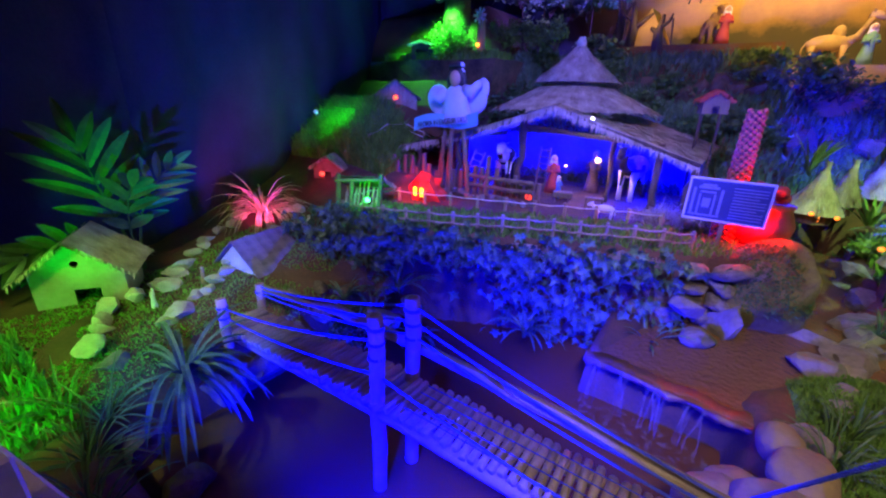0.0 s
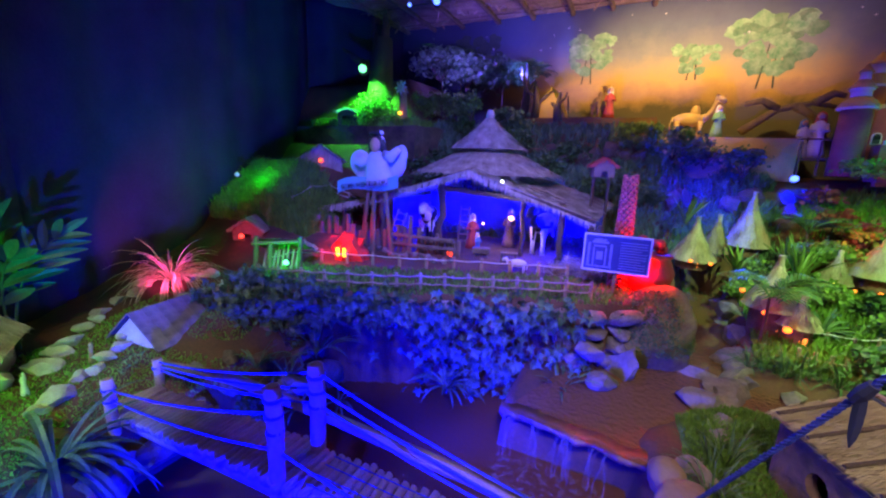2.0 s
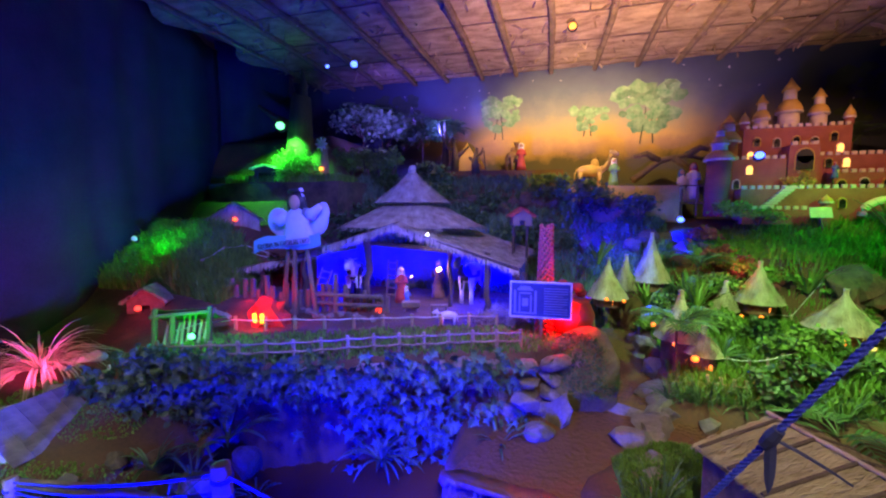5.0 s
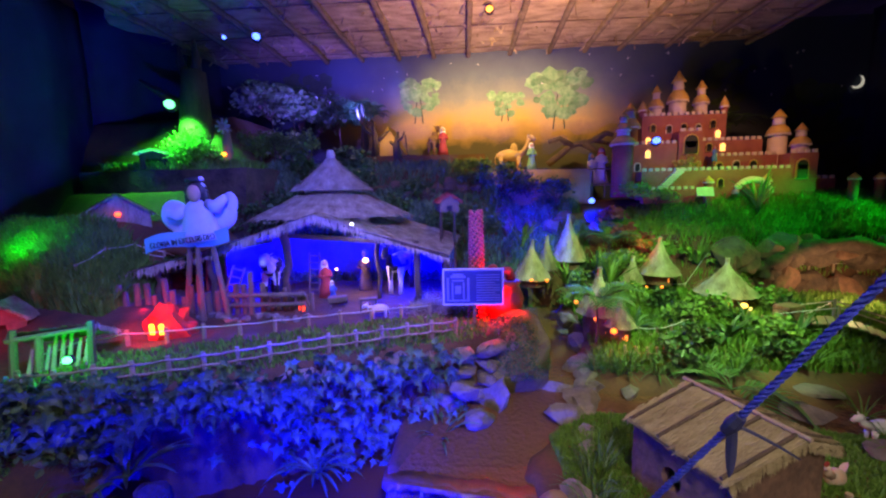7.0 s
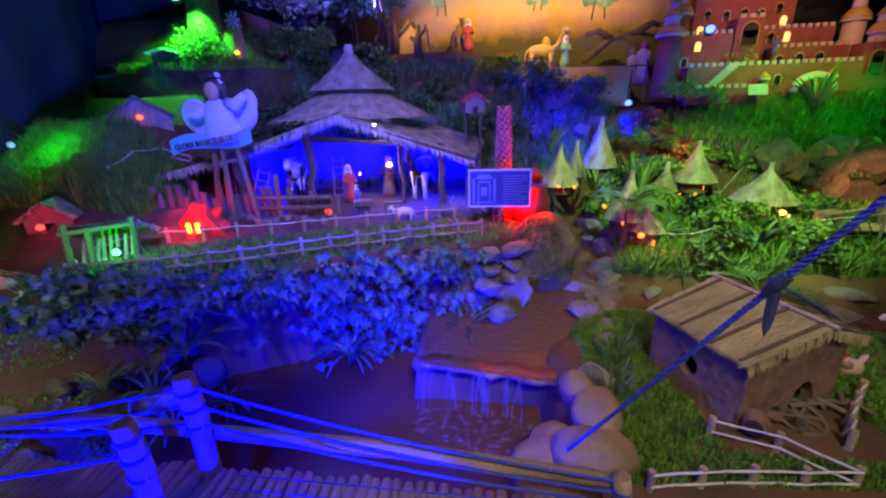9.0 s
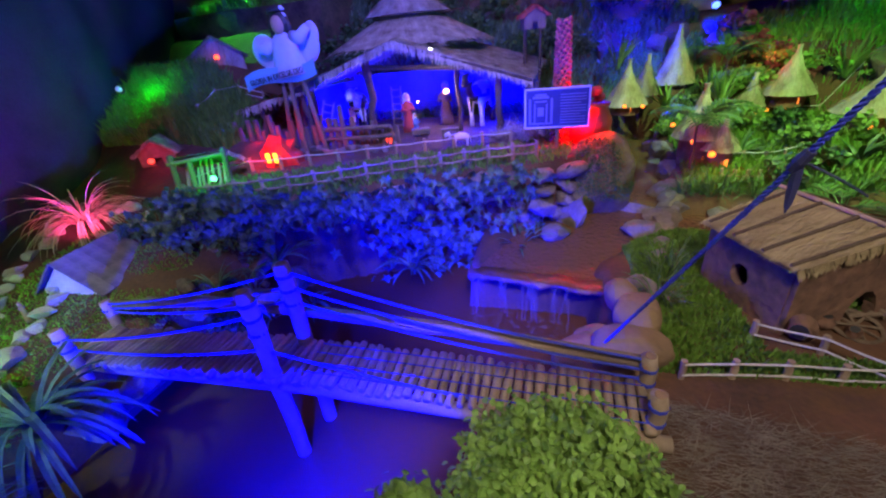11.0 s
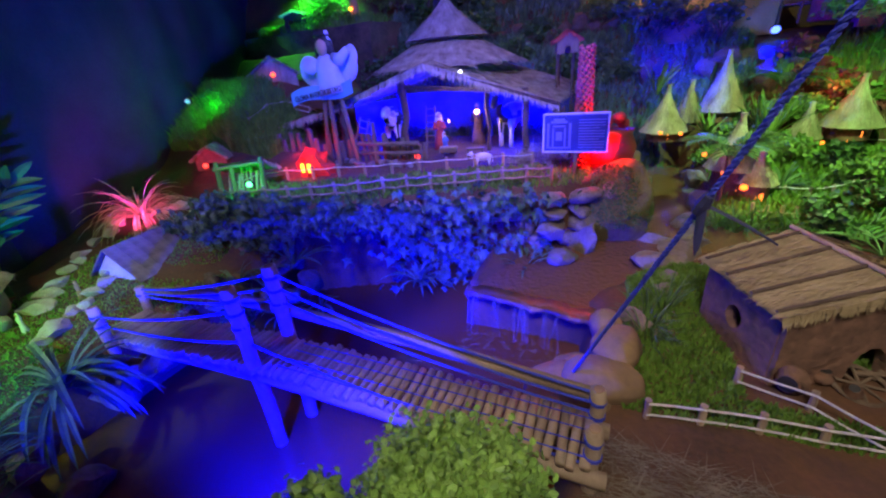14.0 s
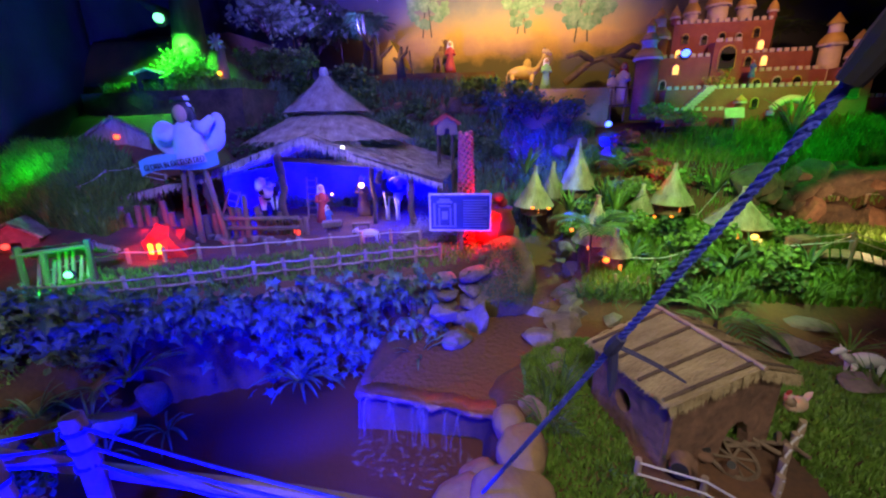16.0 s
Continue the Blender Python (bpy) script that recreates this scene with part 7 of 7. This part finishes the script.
Y0 = 5.6
castle_block(3.03, 4.33, Y0 + 0.25, Y0 + 0.6, 1.6, 2.88, [(3.2, 2.62), (3.45, 2.6), (3.68, 2.62), (3.9, 2.6), (4.12, 2.66), (3.13, 2.42), (4.2, 2.5), (3.62, 2.42)], lit=(5, 6))
castle_block(3.52, 3.88, Y0 + 0.05, Y0 + 0.25, 1.9, 2.6, [(3.7, 2.25)], ww=0.2, wh=0.28)
castle_block(3.88, 4.8, Y0 + 0.1, Y0 + 0.25, 1.7, 2.45, [(4.0, 2.28), (4.2, 2.28)], lit=(1,))
castle_block(4.0, 4.95, Y0 - 0.02, Y0 + 0.1, 1.7, 2.2, [(4.1, 1.95), (4.35, 1.97), (4.6, 1.97)], ww=0.09, wh=0.15)
castle_block(2.75, 3.5, Y0 + 0.05, Y0 + 0.25, 1.6, 2.42, [(3.05, 2.2), (2.9, 2.0)], lit=(0,))
castle_block(2.85, 5.0, Y0 - 0.25, Y0 - 0.02, 1.55, 1.98, [(4.0, 1.72)])
castle_block(5.0, 5.4, Y0 - 0.2, Y0 + 0.1, 1.5, 2.2, [(5.18, 1.82)], ww=0.15, wh=0.3)
castle_block(5.4, 5.8, Y0 - 0.05, Y0 + 0.02, 1.5, 1.82, [])
castle_block(2.85, 3.6, Y0 - 0.35, Y0 - 0.25, 1.5, 1.7, [])
turret(3.3, Y0 + 0.4, 2.88, 3.02, 0.09, 0.22, TRIM)
turret(3.64, Y0 + 0.4, 2.88, 3.1, 0.13, 0.3, TRIM)
turret(4.0, Y0 + 0.4, 2.88, 3.06, 0.1, 0.22, TRIM)
turret(3.05, Y0 + 0.3, 2.88, 2.96, 0.055, 0.16)
turret(4.31, Y0 + 0.3, 2.88, 2.98, 0.055, 0.17)
turret(2.65, Y0, 1.6, 2.4, 0.16, 0.22)
turret(2.65, Y0, 2.45, 2.62, 0.09, 0.18, TRIM)
turret(2.82, Y0 + 0.2, 1.6, 2.68, 0.13, 0.24)
turret(5.05, Y0 + 0.15, 1.6, 2.5, 0.13, 0.24, TRIM)
turret(5.28, Y0, 2.2, 2.32, 0.11, 0.2, TRIM)
for x in (4.55, 5.75, 6.1, 6.6, 3.75):
    turret(x, Y0 - 0.4, 1.4, 1.78, 0.06, 0.09)
bm = bmesh.new()
tube(bm, [(4.36 + 0.24 * math.cos(q), Y0 - 0.42, 1.62 + 0.2 * math.sin(q)) for q in np.linspace(0, math.pi, 15)], 0.05, 8)
part("arch", bm, TRIM, cs, "pale plaster arch at the castle foot", smooth=True)
for k in range(9):
    bm = bmesh.new()
    box(bm, 0.14, 0.05, 0.03, Matrix.Translation((3.4 - 0.035 * k, Y0 - 0.3, 1.98 - 0.035 * k)))
    part("step", bm, TRIM, cs)
shrub("flower_bush", "yellow flowering bush before the castle gate", 3.6, Y0 - 0.12, 1.98, 0.16, 0.1, 0.12, 300, 0.04, YELLOWROOF, 55)
pl = thing("plaque", "small pale label board on the lawn", "sign", pose(3.62, 5.0, 1.55, -20, 0, 0))
bm = bmesh.new()
box(bm, 0.24, 0.012, 0.14, Matrix.Translation((0, 0, 0.05)), 0.004)
part("board", bm, WHITE, pl)
part("stake", between(bmesh.new(), (0, 0.012, -0.1), (0, 0.012, 0.1), 0.012), WOOD, pl)

# ---- upper sands, footbridge and terrace ----
SAND = mat("sand", (0.5, 0.36, 0.2), (0.36, 0.25, 0.14), 5, 0.95, 0.4, 70)


def bank(name, label, outline, z0, z1, material, seed):
    """A raised bed with an uneven top and rough sides."""
    bm = bmesh.new()
    vs = [bm.verts.new((x, y, z0)) for x, y in outline]
    f = bm.faces.new(vs)
    r = bmesh.ops.extrude_face_region(bm, geom=[f])
    bmesh.ops.translate(bm, vec=(0, 0, z1 - z0), verts=[v for v in r["geom"] if isinstance(v, bmesh.types.BMVert)])
    bmesh.ops.recalc_face_normals(bm, faces=bm.faces[:])
    bmesh.ops.triangulate(bm, faces=bm.faces[:])
    bmesh.ops.subdivide_edges(bm, edges=bm.edges[:], cuts=4, use_grid_fill=True)
    for v in bm.verts:
        v.co += Vector((0.04, 0.04, 0.03)) * noise.noise(v.co * 3 + Vector((seed, 0, 0)))
    return solo(name, bm, material, label, "ground", kind="structure")


bank("upper_ground", "sandy ledge below the painted desert", [(0.45, 5.75), (2.2, 5.75), (2.4, 7.0), (0.45, 7.0)], 1.5, 2.07, SAND, 1)
bank("upper_ground", "dark earth ledge that carries the tent", [(-1.7, 5.7), (0.5, 5.75), (0.5, 7.0), (-1.7, 7.0)], 1.5, 2.36, EARTH, 2)
bank("upper_ground", "dark rocky bed under the green terrace", [(-5.3, 4.4), (-2.85, 4.42), (-2.6, 5.4), (-2.6, 7.0), (-5.0, 7.0)], 0.8, 2.13, DARKROCK, 3)
for k in range(6):
    shrub("hedge", "clipped leafy hedge along the back of the terrace", -3.6 + 0.26 * k, 5.3, 2.3, 0.2, 0.14, 0.22, 600, 0.05, BUSHLEAF, 260 + k, "terrace hedge")
tn = thing("tent", "small yellow cloth tent lit from in front", "tent", pose(-1.12, 6.0, 2.36))
bm = bmesh.new()
v = [bm.verts.new(c) for c in ((-0.3, -0.2, 0), (0.3, -0.2, 0), (0.3, 0.25, 0), (-0.3, 0.25, 0), (-0.02, -0.1, 0.52), (0.05, 0.15, 0.5))]
for f in ((3, 0, 4, 5), (1, 2, 5, 4), (2, 3, 5), (0, 1, 4)):
    bm.faces.new([v[i] for i in f])
bmesh.ops.subdivide_edges(bm, edges=bm.edges[:], cuts=3, use_grid_fill=True)
part("canopy", bm, mat("yellow_cloth", (0.6, 0.4, 0.08), (0.5, 0.3, 0.06), 5, 0.8, 0.2), tn).modifiers.new("thick", "SOLIDIFY").thickness = 0.01
for x in (-0.33, 0.33):
    part("pole", between(bmesh.new(), (x, -0.22, 0), (x * 0.9, -0.2, 0.35), 0.012), BARK, tn)
# light added just in front of the tent to brighten its cloth
point_light("tent_front_fill", (-1.1, 5.6, 2.75), (1.0, 0.6, 0.1), 4)
fb = thing("log_footbridge", "plank footbridge with thin stick rails before the castle", "bridge")
for k in range(12):
    bm = bmesh.new()
    box(bm, 0.085, 0.35, 0.025, Matrix.Translation((1.85 + 0.09 * k, 5.95, 1.8)), 0.004)
    part("plank", bm, WOOD, fb)
for k in range(6):
    x = 1.85 + 0.2 * k
    part("post", between(bmesh.new(), (x, 5.78, 1.6), (x, 5.78, 2.05 + 0.02 * math.sin(k * 2)), 0.013), WOOD, fb)
part("rail", tube(bmesh.new(), [(1.8, 5.78, 2.0), (2.3, 5.77, 2.07), (2.9, 5.78, 2.04)], 0.013, 6), WOOD, fb)
dw = thing("driftwood", "twisted bare driftwood branch behind the bridge", "branch", pose(2.15, 6.4, 2.1))
for pts in ([(-0.5, 0, 0.1), (-0.1, 0, 0.42), (0.3, 0, 0.5), (0.6, 0, 0.42)], [(0.1, 0, 0.46), (0.35, 0, 0.3), (0.5, 0, 0.02)], [(-0.1, 0, 0.42), (-0.3, 0, 0.55), (-0.5, 0, 0.5)], [(0.3, 0, 0.5), (0.5, 0, 0.62), (0.62, 0, 0.58)]):
    part("limb", tube(bmesh.new(), pts, [0.06 - 0.012 * i for i in range(len(pts))], 8), BARK, dw, smooth=True)
for k, (x, y, z, h) in enumerate(((-1.35, 5.8, 2.36, 0.6), (-1.55, 5.9, 2.36, 0.9), (-0.95, 5.75, 2.36, 0.4))):
    t = thing("dead_tree", "gnarled bare tree stump by the tent", "tree", pose(x, y, z, 0, 0, k * 70), "dead trees")
    part("trunk", tube(bmesh.new(), [(0, 0, -0.05), (0.03, 0, h * 0.4), (-0.02, 0, h)], [0.08, 0.06, 0.02], 9), BARK, t, smooth=True)
    part("limb", tube(bmesh.new(), [(0.02, 0, h * 0.4), (0.16, 0, h * 0.6), (0.26, 0, h * 0.72)], [0.04, 0.03, 0.012], 8), BARK, t, smooth=True)
    part("limb", tube(bmesh.new(), [(0.0, 0, h * 0.6), (-0.14, 0, h * 0.75), (-0.18, 0, h * 0.95)], [0.03, 0.02, 0.01], 8), BARK, t, smooth=True)
# tall stump that carries the green lamp
ts = thing("tall_stump", "tall split tree stump draped with moss, lit green", "tree", pose(-3.9, 4.95, 2.1))
part("trunk", tube(bmesh.new(), [(0, 0, 0), (0.02, 0, 0.5), (0.05, 0, 1.0), (0.08, 0, 1.5)], [0.32, 0.24, 0.2, 0.16], 12), BARK, ts, smooth=True)
for pts in ([(0.1, 0, 1.4), (0.14, 0, 1.7), (0.12, 0, 1.95)], [(-0.02, 0, 1.4), (-0.1, 0, 1.6), (-0.12, 0, 1.85)], [(-0.1, 0, 1.0), (-0.45, -0.05, 1.2), (-0.7, -0.1, 1.38)]):
    part("limb", tube(bmesh.new(), pts, [0.09, 0.06, 0.02], 8), BARK, ts, smooth=True)
shrub("moss_cushion", "bright green mossy cushion below the stump", -3.75, 4.62, 2.1, 0.28, 0.2, 0.28, 2200, 0.04, BUSHLEAF, 61, lump=0.5)
wm = thing("windmill", "tiny windmill tower with four sails", "windmill", pose(-3.28, 4.75, 2.15))
part("tower", tube(bmesh.new(), [(0, 0, 0), (0, 0, 0.3), (0, 0, 0.55)], [0.09, 0.07, 0.05], 10), TANSTONE, wm)
part("cap", thatch_cone(bmesh.new(), 0.01, 0.08, 0.66, 0.54, 3, 40), THATCH, wm)
for k in range(8):
    bm = bmesh.new()
    box(bm, 0.035, 0.008, 0.11, Matrix.Translation((0, -0.08, 0.6)) @ pose(0, 0, 0, 0, 45 * k, 0), 0.002)
    part("sail", bm, TRIM, wm)
bulb("mill_lamp", -3.26, 4.62, 2.35, 0.03, (1.0, 0.25, 0.02), 6, "orange lamp at the mill door", "", False)
bulb("slope_lamp", -3.74, 3.28, 1.56, 0.03, (1.0, 0.08, 0.02), 5, "red lamp in the cottage gable", "", False)
bulb("cottage_lamp", -3.7, 1.9, 0.68, 0.03, (1.0, 0.06, 0.04), 3, "red lamp at the cottage door", "", False)
for k, (x, y, z, s) in enumerate(((-2.7, 6.0, 2.9, 0.5), (-3.3, 6.1, 3.1, 0.5), (-2.2, 6.3, 2.9, 0.45), (-1.75, 5.7, 2.1, 0.35))):
    shrub("hanging_foliage", "dark leafy branches in the back corner", x, y, z, s, s * 0.6, s * 0.6, 700, 0.09, IVY, 200 + k, "back foliage")
for k, (x, y, z) in enumerate(((2.5, 5.05, 0.95), (2.75, 4.9, 0.8), (3.0, 4.75, 0.6), (2.35, 5.15, 1.2))):
    shrub("red_leaf_plant", "leafy plant glowing red on the rocks", x, y, z, 0.16, 0.1, 0.14, 240, 0.07, mat("red_leaf", (0.3, 0.08, 0.08), (0.2, 0.05, 0.06), 9, 0.6, 0.1), 220 + k, "red plants")
# cave mouth under the lawn
bm = bmesh.new()
pts = [(0.9 * math.cos(q), 0, 0.42 * math.sin(q)) for q in np.linspace(0, math.pi, 17)]
tube(bm, pts, [0.09 + 0.03 * math.sin(k * 2.0) for k in range(17)], 9)
solo("cave_arch", bm, DARKROCK, "low rock arch over a dark cave", "rock", pose(4.9, 4.28, 0.55), smooth=True)
# flower ring and small lights on the left bank
for k, (x, y, c, lb) in enumerate(((-3.0, 0.35, WHITEFIG, "tiny pale figurine by the path"), (-2.85, 0.05, TANSTONE, "tiny amber figurine on the path's edge"), (-2.75, -0.32, WHITEFIG, "tiny white figurine beside the hut"), (-2.78, 0.98, WHITEFIG, "tiny pink figurine by the shrub"))):
    figure("figurine", lb, x, y, ground_height(x, y), 0.14, (c, SKIN, c), 0, False)
